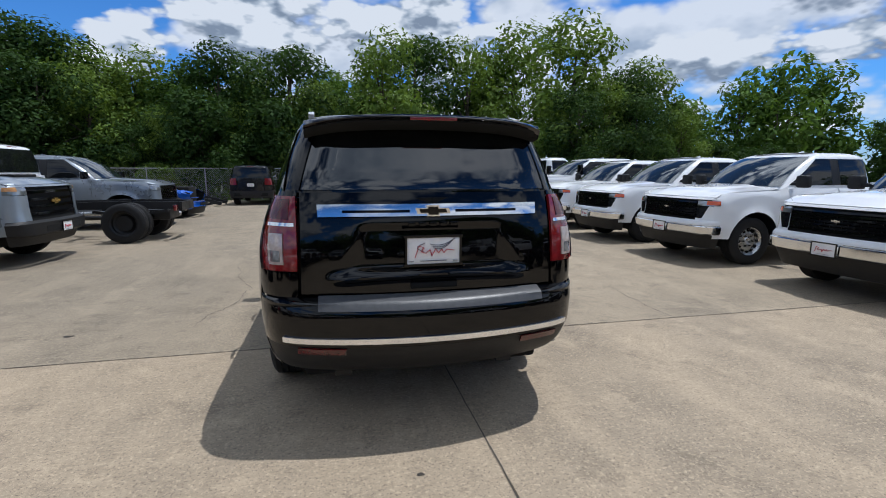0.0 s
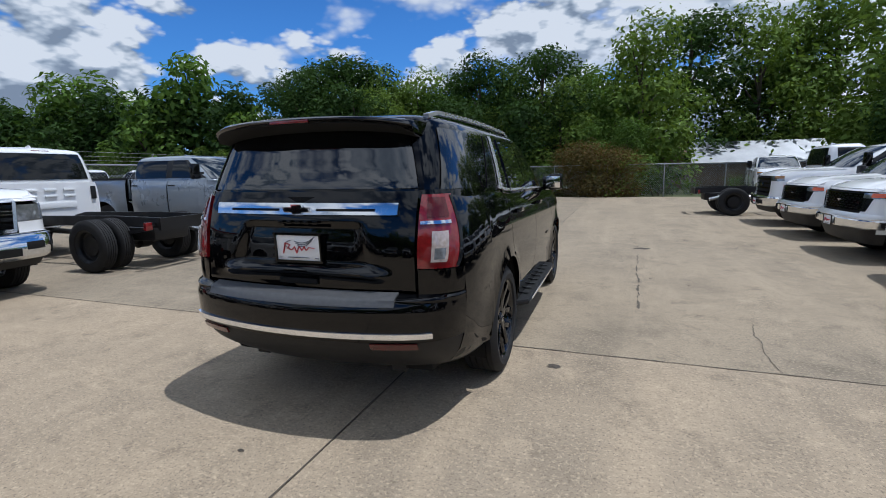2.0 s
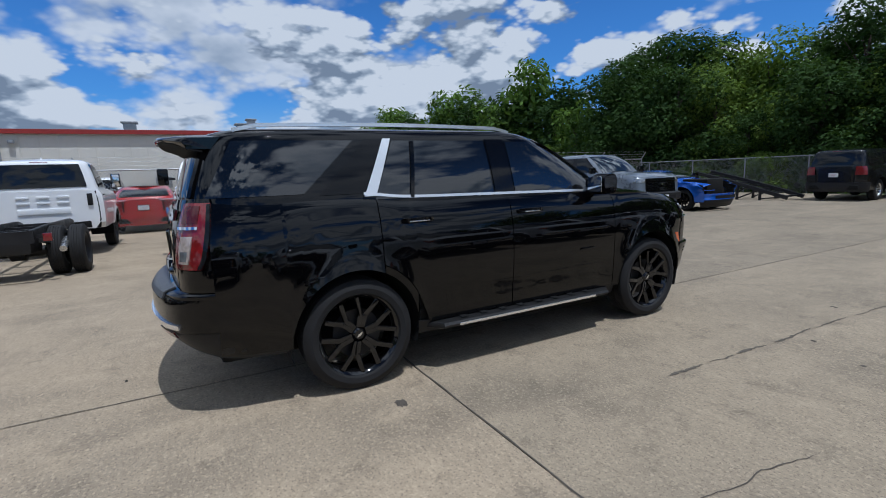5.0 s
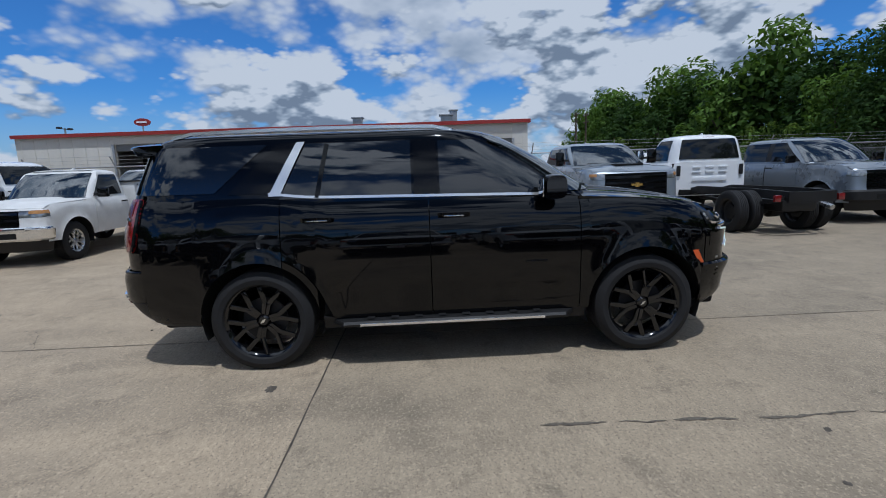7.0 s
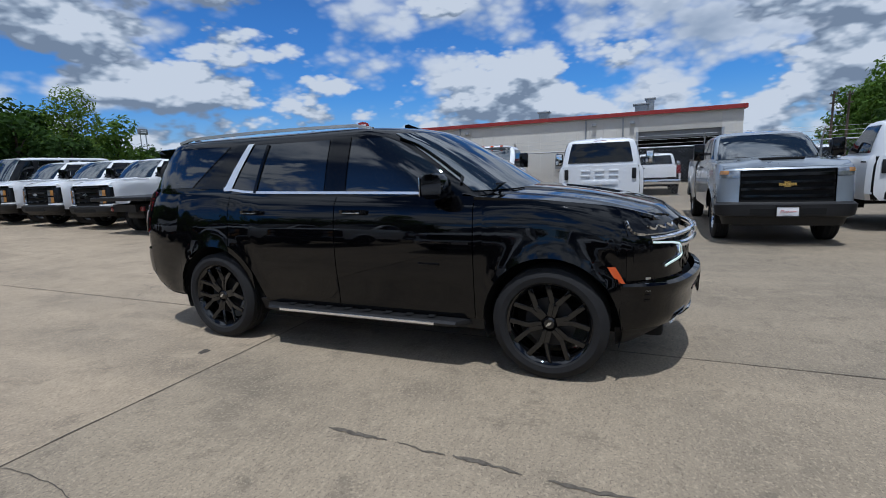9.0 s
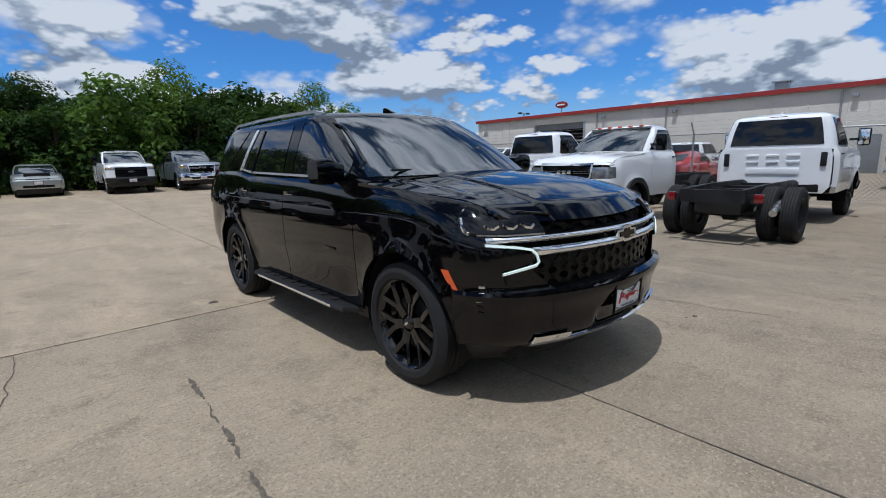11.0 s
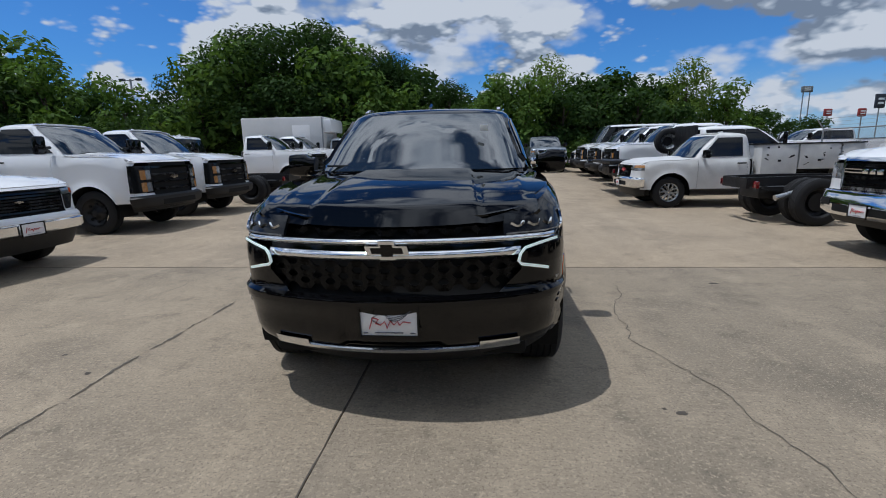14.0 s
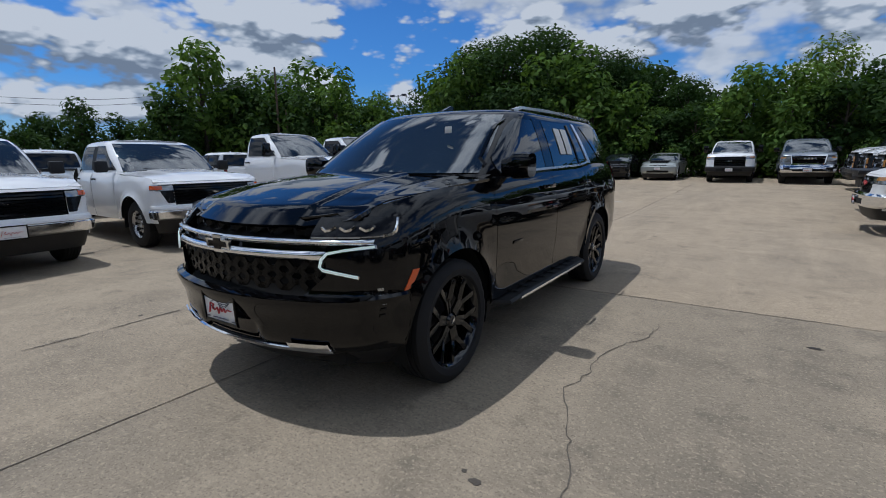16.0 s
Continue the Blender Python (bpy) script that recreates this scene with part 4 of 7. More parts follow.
    for nm, a, b, z0, z1, mt, o in (("tail_lamp", 0.0, 1.0, 0.99, 1.388, RED_LENS, 0.012), ("reversing_lens", 0.28, 0.62, 1.025, 1.19, REVERSE, 0.020), ("lamp_band", 0.04, 0.72, 1.228, 1.246, CHROME, 0.020),
                                    ("lamp_smoke", 0.90, 1.0, 0.995, 1.38, LAMP_BLACK, 0.016), ("lamp_upper", 0.18, 0.70, 1.265, 1.37, REFLECTOR, 0.0165), ("lamp_facet", 0.34, 0.56, 1.04, 1.10, LENS, 0.0215)):
        P = grid_z(B, lambda z: inner(z) + (B.s_y(outer(z), z) - inner(z)) * a, lambda z: inner(z) + (B.s_y(outer(z), z) - inner(z)) * b, np.linspace(z0, z1, 12), 14)
        panel(nm, P, mt, root, 0.02, o, sides="rl")
    # corner body under the tail lamps and above
    P = grid_z(B, inner, lambda z: B.s_y(-2.30, z), np.linspace(0.845, 0.982, 5), 12)
    panel("lamp_corner", P, paint, root, 0.01, sides="rl")
    P = grid_z(B, inner, lambda z: B.s_y(-2.27, z), np.linspace(1.392, 1.418, 3), 12)
    panel("lamp_cap", P, paint, root, 0.01, sides="rl")
    # rear bumper
    side_end = lambda z: B.s_y(-1.90 if z > 0.5 else -1.93, z)
    P = grid_z(B, lambda z: 0.0, lambda z: B.s_y(-2.30, z), np.concatenate([np.linspace(0.585, 0.80, 8), np.linspace(0.81, 0.838, 4)]), 40)
    panel("rear_bumper", P, paint, root, 0.012, sides="m")
    P = grid_z(B, lambda z: 0.0, lambda z: B.s_y(-1.90 - 0.28 * max(0, z - 0.45) / 0.13, z), np.linspace(0.37, 0.578, 8), 40)
    panel("bumper_valance", P, TRIM, root, 0.012, -0.006, sides="m", label="matt black lower bumper")
    P = grid_z(B, lambda z: 0.0, lambda z: B.s_x(0.83, z, False), np.linspace(0.610, 0.639, 4), 34)
    panel("bumper_strip", P, SATIN, root, 0.02, 0.014, sides="m", label="chrome strip along the rear bumper")
    P = grid_z(B, lambda z: 0.0, lambda z: B.s_x(0.64, z, False), np.linspace(0.785, 0.846, 8), 30)
    panel("step_pad", P, PAD, root, 0.01, 0.010, sides="m", label="grey ribbed plastic step pad")
    V = []
    xs = np.linspace(-0.86, 0.86, 30)
    for x in xs:
        V += [(x, B.end(x, 0.838, False), 0.838), (x, B.end(min(abs(x), 0.86), 0.86, False) + 0.04, 0.862)]
    solid("bumper_top", V, [(2 * i, 2 * i + 1, 2 * i + 3, 2 * i + 2) for i in range(29)], paint, root)
    P = grid_z(B, lambda z: B.s_x(0.50, z, False), lambda z: B.s_x(0.755, z, False), np.linspace(0.545, 0.582, 3), 8)
    panel("reflector", P, REFLECTOR, root, 0.01, 0.012, sides="rl", label="dark red bumper reflector")

    # front fascia
    mid = lambda z: B.outline(z)[2][-1]
    fx = lambda x: (lambda z: B.s_x(x(z) if callable(x) else x, z, True))
    P = grid_z(B, lambda z: B.s_y(2.10, z), mid, np.linspace(0.235, 0.40, 6), 44)
    panel("front_valance", P, TRIM, root, 0.015, -0.006, sides="m", label="matt black front lip")
    zs = np.concatenate([np.linspace(0.40, 0.66, 8), np.linspace(0.685, 0.715, 3)])
    P = grid_z(B, lambda z: B.s_y(2.13 + 0.06 * max(0, z - 0.55), z), mid, zs, 50)
    off = np.zeros(P.shape[:2])
    for i in range(P.shape[0]):
        for j in range(P.shape[1]):
            x, y, z = P[i, j]
            off[i, j] = 0.012 * math.exp(-((z - 0.70) / 0.03) ** 2) - 0.02 * sm((0.30 - abs(x)) / 0.05) * sm((0.56 - z) / 0.05)
    panel("front_bumper", P, paint, root, 0.012, off, sides="m", label="glossy black front bumper")
    gx = lambda z: 0.57 + (0.70 - 0.57) * min(1.0, (z - 0.715) / 0.12)
    P = grid_z(B, lambda z: B.s_y(2.16, z), lambda z: B.s_x(gx(z) + 0.005, z, True), np.linspace(0.715, 0.93, 10), 26)
    panel("bumper_cheek", P, paint, root, 0.012, 0.004, sides="rl")
    P = grid_z(B, lambda z: B.s_x(gx(z) + 0.02, z, True), mid, np.linspace(0.705, 0.93, 6), 24)
    panel("grille_backing", P, LINER, root, 0.01, -0.06, sides="m")
    P = grid_z(B, lambda z: B.s_x(0.93, z, True), mid, np.linspace(0.915, 1.125, 6), 24)
    panel("upper_backing", P, LINER, root, 0.01, -0.085, sides="m")
    # honeycomb grilles: zigzag bars, each row out of step with the next
    def comb(name, z0, z1, half, rows_, cell, off_):
        bm = bmesh.new()
        step = (z1 - z0) / rows_
        for r in range(rows_ + 1):
            hi_, lo_ = z0 + (r + 0.5) * step, z0 + (r - 0.5) * step
            ph = 0.5 * (r % 2)
            for k in range(-9, 10):
                q = [(k + ph, hi_), (k + ph + 0.30, hi_), (k + ph + 0.50, lo_), (k + ph + 0.80, lo_), (k + ph + 1.0, hi_)]
                for (ua, za), (ub, zb) in zip(q, q[1:]):
                    xa, xb, zm = ua * cell, ub * cell, (za + zb) / 2
                    if max(abs(xa), abs(xb)) > half(zm) or max(za, zb) > z1 + 0.002 or min(za, zb) < z0 - 0.002:
                        continue
                    A, C = Vector((xa, B.end(xa, za, True) - off_, za)), Vector((xb, B.end(xb, zb, True) - off_, zb))
                    d = C - A
                    box_bm(bm, 0, 0, 0, 0.011, 0.034, d.length + 0.008, 0.0, Matrix.Translation((A + C) / 2) @ d.to_track_quat("Z", "Y").to_matrix().to_4x4())
        return part(name, bm, GRILLE_BLACK, root, "black honeycomb grille")
    comb("lower_grille", 0.735, 0.905, lambda z: gx(z), 5, 0.155, 0.030)
    comb("upper_grille", 1.030, 1.085, lambda z: 0.61, 2, 0.175, 0.062)
    for nm, z0, z1, x1, o in (("chrome_bar", 0.918, 0.962, 0.70, 0.012), ("chrome_strip", 0.994, 1.020, 0.90, 0.012)):
        P = grid_z(B, lambda z: B.s_x(x1, z, True), mid, np.linspace(z0, z1, 8), 30)
        bulge = np.outer(o + 0.016 * (1 - np.linspace(-1, 0.9, 8) ** 2), np.clip(np.arange(30) / 5.0, 0.1, 1))
        panel(nm, P, SATIN, root, 0.03, bulge, sides="m", label="chrome grille bar")
    P = grid_z(B, lambda z: B.s_x(0.70, z, True), mid, np.linspace(0.962, 0.994, 3), 24)
    panel("bar_gap", P, GLOSS_TRIM, root, 0.01, -0.012, sides="m")
    bowtie(root, Matrix.Translation((0, 2.612, 0.972)), 0.235, 0.098, CHROME, 0.022, "badge_edge")
    bowtie(root, Matrix.Translation((0, 2.614, 0.972)), 0.175, 0.062, GLOSS_TRIM, 0.024, "badge")
    # headlamps
    top = lambda s: 1.105
    lo_s = lambda z: B.s_y(2.165 - 0.35 * (z - 1.03), z)
    hi_s = lambda z: B.s_x(0.61, z, True)
    P = grid_z(B, lo_s, hi_s, np.linspace(1.026, 1.128, 6), 22)
    panel("headlamp", P, LAMP_BLACK, root, 0.02, 0.004, sides="rl", label="smoked headlamp with bright bezels")
    # thin bright bezels inside: a lower rail, two hooked brows and a hooked outer edge
    def lamp_line(nm, fz, w, h, material):
        for s in (1, -1):
            pts = []
            for f, z in fz:
                x, y, _ = B.at(lo_s(z) + (hi_s(z) - lo_s(z)) * f, z)
                pts.append((s * (x + 0.006 * (1 - f)), y + 0.010, z))
            bar(nm, pts, w, h, material, root)
    lamp_line("lamp_edge", [(0.02, 1.122), (0.03, 1.09), (0.055, 1.055), (0.11, 1.040), (0.20, 1.036)], 0.012, 0.016, CHROME)
    lamp_line("lamp_rail", [(0.20, 1.036), (0.5, 1.033), (0.97, 1.032)], 0.010, 0.007, STEEL)
    for f in (0.30, 0.52, 0.74):
        lamp_line("lamp_brow", [(f, 1.088), (f + 0.05, 1.070), (f + 0.10, 1.066), (f + 0.17, 1.082)], 0.010, 0.013, CHROME)
    # running-light brackets
    for s in (1, -1):
        def on(x, z, o=0.012):
            return Vector((s * x, B.end(x, z, True) + o, z))
        path = [on(0.915, 0.985), on(0.80, 0.972), on(0.725, 0.955), on(0.700, 0.925), on(0.690, 0.885), on(0.705, 0.868), on(0.76, 0.856), on(0.86, 0.828)]
        bar("light_bracket", path, 0.020, 0.022, CHROME, root, "lit chrome light bracket", up=(0, 1, 0))
        bar("running_light", [p + Vector((0, 0.012, 0)) for p in path], 0.013, 0.010, DRL, root, up=(0, 1, 0))
    P = grid_z(B, lambda z: B.s_y(2.20, z), lambda z: B.s_x(0.74, z, True), np.linspace(0.86, 0.965, 5), 14)
    panel("side_inlet", P, GLOSS_TRIM, root, 0.01, 0.007, sides="rl")
    # air-curtain slots
    for k in range(5):
        z = 0.60 + 0.036 * k
        P = grid_z(B, lambda zz: B.s_y(2.275, zz), lambda zz: B.s_y(2.305, zz), np.linspace(z, z + 0.014, 3), 4)
        panel("air_slot", P, STEEL if k > 1 else GLOSS_TRIM, root, 0.006, 0.006, sides="rl")
    # chin strip
    P = grid_z(B, lambda z: B.s_x(0.70, z, True), mid, np.linspace(0.402, 0.426, 3), 30)
    panel("chin_strip", P, SATIN, root, 0.012, 0.016, sides="m", label="chrome chin strip")
    for s in (1, -1):
        P = np.array([[(s * x, B.end(x, z, True) + 0.024, z) for x in np.linspace(0.48, 0.70, 6)] for z in np.linspace(0.416, 0.456, 3)])
        V, F = slab(P, 0.012, np.broadcast_to(np.array([0, 1.0, 0]), P.shape))
        solid("chin_end", V, F, CHROME, root)
    plate(root, 0.0, 2.652, 0.590, True, -3, True)
    # side markers, mirrors, handles, boards
    P = grid_z(B, lambda z: B.s_y(2.105 - 0.55 * (z - 0.72), z), lambda z: B.s_y(2.155 - 0.55 * (z - 0.72), z), np.linspace(0.72, 0.83, 5), 5)
    panel("side_marker", P, AMBER, root, 0.01, 0.006, sides="rl", label="orange side marker")
    for s in (1, -1):
        rings = []
        for u in np.linspace(0, 1, 9):
            x = 0.955 + 0.215 * u
            g = 1 - 0.10 * abs(2 * u - 1) ** 3
            yc, zc = 0.885 + 0.01 * u, 1.375 + 0.006 * u
            hy, hz = 0.085 * g, (0.095 if u > 0.25 else 0.07) * g
            rings.append([(s * x, yc + hy * math.copysign(abs(math.cos(a)) ** 0.6, math.cos(a)), zc + hz * math.copysign(abs(math.sin(a)) ** 0.6, math.sin(a))) for a in np.linspace(0, 2 * math.pi, 20, endpoint=False)])
        V, F = loft(rings)
        mir = solid("door_mirror", V, F, paint, root, sharp=60)
        box("mirror_glass", (s * 1.075, 0.797, 1.378), (0.16, 0.008, 0.13), CHROME, mir, 0.003)
        bar("mirror_foot", [(s * 0.92, 0.89, 1.30), (s * 1.02, 0.89, 1.32)], 0.10, 0.04, GLOSS_TRIM, mir)
        for y in (-0.915, 0.135):
            bar("door_handle", [(s * (B.side(y, 1.19) + 0.012), y - 0.12, 1.192), (s * (B.side(y, 1.19) + 0.034), y - 0.09, 1.194), (s * (B.side(y, 1.19) + 0.034), y + 0.09, 1.194), (s * (B.side(y, 1.19) + 0.012), y + 0.12, 1.192)], 0.018, 0.030, GLOSS_TRIM, root)
            box("handle_glint", (s * (B.side(y, 1.19) + 0.042), y, 1.186), (0.006, 0.16, 0.007), CHROME, root, 0.002)
        # running board
        bm = bmesh.new()
        prof = [(0.80, 0.335), (1.02, 0.335), (1.065, 0.345), (1.075, 0.365), (1.06, 0.385), (0.80, 0.395)]
        ring_ = lambda y, k: [(s * (0.80 + (px - 0.80) * k), y, z) for px, z in prof]
        V, F = loft([ring_(-0.86, 0.55), ring_(-0.76, 1.0), ring_(0.0, 1.0), ring_(1.0, 1.0), ring_(1.10, 0.55)])
        board = solid("running_board", V, F, TRIM, root, "black running board with bright edge")
        bm.free()
        box("board_strip", (s * 1.077, 0.10, 0.362), (0.008, 1.46, 0.022), SATIN, board, 0.003)
        for k in range(8):
            box("board_rib", (s * 0.95, -0.55 + 0.19 * k, 0.397), (0.16, 0.06, 0.004), TRIM, board, 0.002)
        for y in (-0.55, 0.15, 0.85):
            bar("board_bracket", [(s * 0.55, y, 0.34), (s * 0.85, y, 0.345)], 0.05, 0.02, FRAME, root)
        box("fuel_door" if s < 0 else "door_badge", (s * (B.side(0.75, 0.80) + 0.004), 0.78, 0.80), (0.006, 0.17, 0.022), GLOSS_TRIM, root, 0.002)
        for y, r in ((WF, 1), (WR, 1)):
            spoke_wheel(root, (s * 0.880, y, 0.402), 0.402, 0.287, 0.275, s, material=WHEEL_BLACK, seg=60)
    # price sheet inside the left rear window
    for k, y in enumerate((-0.50, -0.69)):
        P = np.array([[(-(G.side(yy, z) + 0.014), yy, z) for yy in np.linspace(y - 0.075, y + 0.075, 4)] for z in np.linspace(1.47, 1.72, 5)])
        V, F = slab(P, 0.002, np.broadcast_to(np.array([-1.0, 0, 0]), P.shape))
        solid("price_sheet", V, F, PAPER, root, "white price sheet on the window")
    box("screen_sticker", (-0.51, 0.985, 1.655), (0.06, 0.004, 0.05), PAPER, root, 0.001, m=None)
    return root


hero = build_suv()
tagged(hero, "glossy black SUV with black wheels and chrome trim on concrete", "car")


# ---- other vehicles ----
def vehicle(name, label, category, paint, kind="pickup", hw=1.0, fo=0.97, wb=3.75, ro=1.15, hood_f=1.13, hood_r=1.25, belt=1.29, roof=1.90, cowl=-0.42, head=-1.22,
            cab_rear=-2.62, doors=((-0.66, -1.70), (-1.73, -2.50)), R=0.40, rim=0.225, tw=0.26, style="steel", wheel_mat=None, bed_z=1.34, clear=0.46,
            bumper=None, grille="mesh", gw=0.62, scoop=False, lamps="lens", cab_lights=False, flare_trim=False, chassis_end=-1.5, tow_mirror=False, top=0.78, plate_on=True,
            sills=False, tail_z=(0.95, 1.30), dual=False, kf=0.10, handles=True, frontlamp_amber=True):
    """A road vehicle about its front axle, nose along +y: flank panels over a dark inner body, bonnet, cab, glass, lamps, grille, bumpers and wheels."""
    root = new(name)
    MIDDLE[0] = (cowl + cab_rear) / 2
    bumper = bumper or CHROME
    wheel_mat = wheel_mat or STEEL
    chassis = kind in ("chassis", "utility", "boxtruck")
    tail = cab_rear if (chassis or kind == "pickup") else -wb - ro
    B = Form(w=[(clear - 0.2, 0.92 * hw), (clear, 0.965 * hw), (0.75, 0.995 * hw), (0.95, hw), (belt - 0.12, 0.985 * hw), (belt + 0.03, 0.935 * hw), (belt + 0.2, 0.90 * hw)],
             yf=[(clear - 0.2, fo - 0.10), (clear, fo - 0.02), (0.55, fo), (0.70, fo), (0.76, fo - 0.05), (hood_f - 0.08, fo - 0.08), (hood_f + 0.02, fo - 0.15), (hood_f + 0.3, fo - 0.4)],
             yr=[(clear - 0.2, tail + 0.06), (clear + 0.15, tail), (belt, tail + 0.0), (belt + 0.3, tail + 0.05)], nf=13, nr=16, kf=kf, kr=0.01 if (chassis or kind == "pickup") else 0.12, y0=(fo + tail) / 2)
    gr = cab_rear
    span = roof - belt
    G = Form(w=[(belt - 0.14, 0.955 * hw), (belt, 0.925 * hw), (belt + span * 0.45, 0.865 * hw), (roof - 0.10, top * hw), (roof - 0.06, (top - 0.05) * hw), (roof - 0.03, (top - 0.14) * hw), (roof - 0.012, (top - 0.32) * hw), (roof, 0.04)],
             yf=[(belt - 0.14, cowl + 0.14), (belt, cowl), (belt + span * 0.5, (cowl + head) / 2 + 0.03), (roof - 0.10, head + 0.06), (roof - 0.05, head - 0.10), (roof - 0.02, head - 0.32), (roof, (head + gr) / 2 + 0.05)],
             yr=[(belt - 0.14, gr + 0.005), (belt, gr + 0.01), (belt + span * 0.5, gr + (0.05 if kind != "car" else 0.42)), (roof - 0.10, gr + (0.10 if kind != "car" else 0.85)), (roof - 0.05, gr + (0.18 if kind != "car" else 1.0)), (roof - 0.02, gr + (0.36 if kind != "car" else 1.15)), (roof, (head + gr) / 2 - 0.05)],
             nf=9, nr=10 if kind != "car" else 7, kf=0.16, kr=0.05, y0=(cowl + gr) / 2)
    ar = R + 0.085
    zc = R + 0.01
    arches = (0.0, -wb) if not (chassis or kind == "pickup") else (0.0,)
    low = arch(zc, ar, arches, clear)
    topz = curve((gr - 3.5, belt), (gr, belt), (cowl - 0.3, belt - 0.005), (cowl + 0.15, hood_r), (fo * 0.5, (hood_r + hood_f) / 2 + 0.025), (fo - 0.12, hood_f), (fo + 0.1, hood_f - 0.03))
    if kind == "car":
        topz = curve((tail - 0.1, belt - 0.04), (gr, belt - 0.01), (gr + 0.5, belt), (cowl - 0.3, belt - 0.005), (cowl + 0.15, hood_r), (fo * 0.5, (hood_r + hood_f) / 2 + 0.02), (fo - 0.12, hood_f), (fo + 0.1, hood_f - 0.03))
    zs = [belt - 0.13, *np.linspace(belt, roof - 0.12, 12), roof - 0.09, roof - 0.07, roof - 0.055, roof - 0.04, roof - 0.028, roof - 0.018, roof - 0.01, roof - 0.004]
    V, F = loft([ring(G, z, 32) for z in zs])
    cabn = "cab" if (chassis or kind == "pickup") else "greenhouse"
    solid(cabn, V, F, paint, root)
    y_front = fo - 0.22
    inner = arch(zc, ar + 0.03, arches, clear)
    P = pushed(grid_y(B, arch_ys(tail + 0.04, y_front, arches, ar + 0.03, 0.2), inner, lambda y: topz(y) - 0.03, 6), -0.03)
    panel("inner_body", P, LINER, root, 0.02, sides="rl")

    def flank(nm, y0, y1, lo=low, hi=topz, arcs=arches, form=B, nz=8):
        P = grid_y(form, arch_ys(y0, y1, arcs, ar, 0.16), lo, hi, nz)
        n = normals(P)
        fl = np.zeros(P.shape[:2])
        for i in range(P.shape[0]):
            for j in range(P.shape[1]):
                y, z = P[i, j, 1:]
                for c in arcs:
                    d = math.hypot(y - c, z - zc) - ar
                    if d < 0.14:
                        fl[i, j] += 0.03 * (1 - max(d, 0) / 0.14) ** 2
        P = P + n * fl[..., None]
        P[:, -1, 0] -= 0.025
        panel(nm, P, paint, root, 0.008, sides="rl")

    edges = [y_front] + [d[0] for d in doors] + [tail]
    flank("fender", doors[0][0] + 0.004, y_front)
    for k, (a, b) in enumerate(doors):
        flank("door", b + 0.004, a - 0.004)
    if doors[-1][1] - tail > 0.03:
        flank("rear_corner", tail + 0.01, doors[-1][1] - 0.004)
    # bonnet
    rows, cols = 14, 31
    H = np.zeros((rows, cols, 3))
    for i, u in enumerate(np.linspace(0, 1, rows)):
        for j, v in enumerate(np.linspace(-1, 1, cols)):
            ym = cowl + 0.1 + u * (fo - 0.2 - cowl - 0.1)
            x = v * (B.side(min(ym, fo - 0.32), topz(ym)) - 0.015)
            yf_ = B.end(min(abs(x), hw * 0.88), hood_f, True)
            yr_ = cowl + 0.06 - 0.12 * (x / hw) ** 2
            y = yr_ + (yf_ - yr_) * u
            z = topz(y) + 0.004 + (0.055 - 0.025 * u) * (1 - abs(v) ** 2.4) - 0.03 * u ** 8
            z += 0.018 * (1 if abs(v) < 0.5 else max(0, 1 - (abs(v) - 0.5) / 0.1)) * (1 - u ** 6)
            H[i, j] = x, y, z
    n = normals(H)
    if n[..., 2].mean() < 0:
        n = -n
    V, F = slab(H, 0.02, n)
    solid("hood", V, F, paint, root)
    if scoop:
        box("hood_scoop", (0, fo * 0.42, (hood_r + hood_f) / 2 + 0.09), (0.62, 0.30, 0.05), LINER, root, 0.02)
    # rear closing: cab back or tail
    P = grid_z(B, lambda z: 0.0, lambda z: B.s_y(tail + 0.03, z), np.linspace(clear, belt - 0.01, 8), 12)
    back = panel("cab_back" if (chassis or kind == "pickup") else "tail_panel", P, paint, root, 0.01, sides="m")
    lin = lambda z0, a, z1, b: (lambda z: a + (b - a) * (z - z0) / (z1 - z0))
    # glass
    fa = lin(belt + 0.03, cowl - 0.30, roof - 0.13, head - 0.10)
    for k, (a, b) in enumerate(doors):
        last = k == len(doors) - 1
        f0 = (lambda z: fa(z)) if k == 0 else (lambda z, a=a: a - 0.05)
        b_ = b + 0.10
        f1 = (lambda z, b_=b_: b_) if not (last and kind == "car") else lin(belt, b_, roof - 0.1, b_ + 0.35)
        P = grid_z(G, lambda z: G.s_y(min(f1(z), f0(z) - 0.03), z), lambda z: G.s_y(f0(z), z), np.linspace(belt + 0.035, roof - 0.135, 7), 8)
        panel("side_window", P, TRUCK_GLASS, root, 0.004, 0.009, sides="rl")
    for (a0, b0_), (a1, b1_) in zip(doors, doors[1:]):
        P = grid_z(G, lambda z: G.s_y(a1 - 0.045, z), lambda z: G.s_y(b0_ + 0.095, z), np.linspace(belt + 0.035, roof - 0.135, 6), 4)
        panel("pillar_trim", P, TRIM, root, 0.004, 0.007, sides="rl")
    if kind in ("van", "suv"):
        for a, b in ((doors[-1][1] - 0.1, tail + 0.30),):
            P = grid_z(G, lambda z: G.s_y(b, z), lambda z: G.s_y(a, z), np.linspace(belt + 0.035, roof - 0.135, 6), 8)
            panel("side_window", P, TRUCK_GLASS, root, 0.004, 0.009, sides="rl")
    P = grid_z(G, lambda z: G.s_x(G.w(z) * 0.90, z, True), lambda z: G.outline(z)[2][-1], np.linspace(belt + 0.01, roof - 0.10, 12), 14)
    panel("windscreen", P, SCREEN, root, 0.005, 0.014, sides="m")
    P = grid_z(G, lambda z: 0.0, lambda z: G.s_x(G.w(z) * 0.82, z, False), np.linspace(belt + 0.06, roof - 0.13, 6), 10)
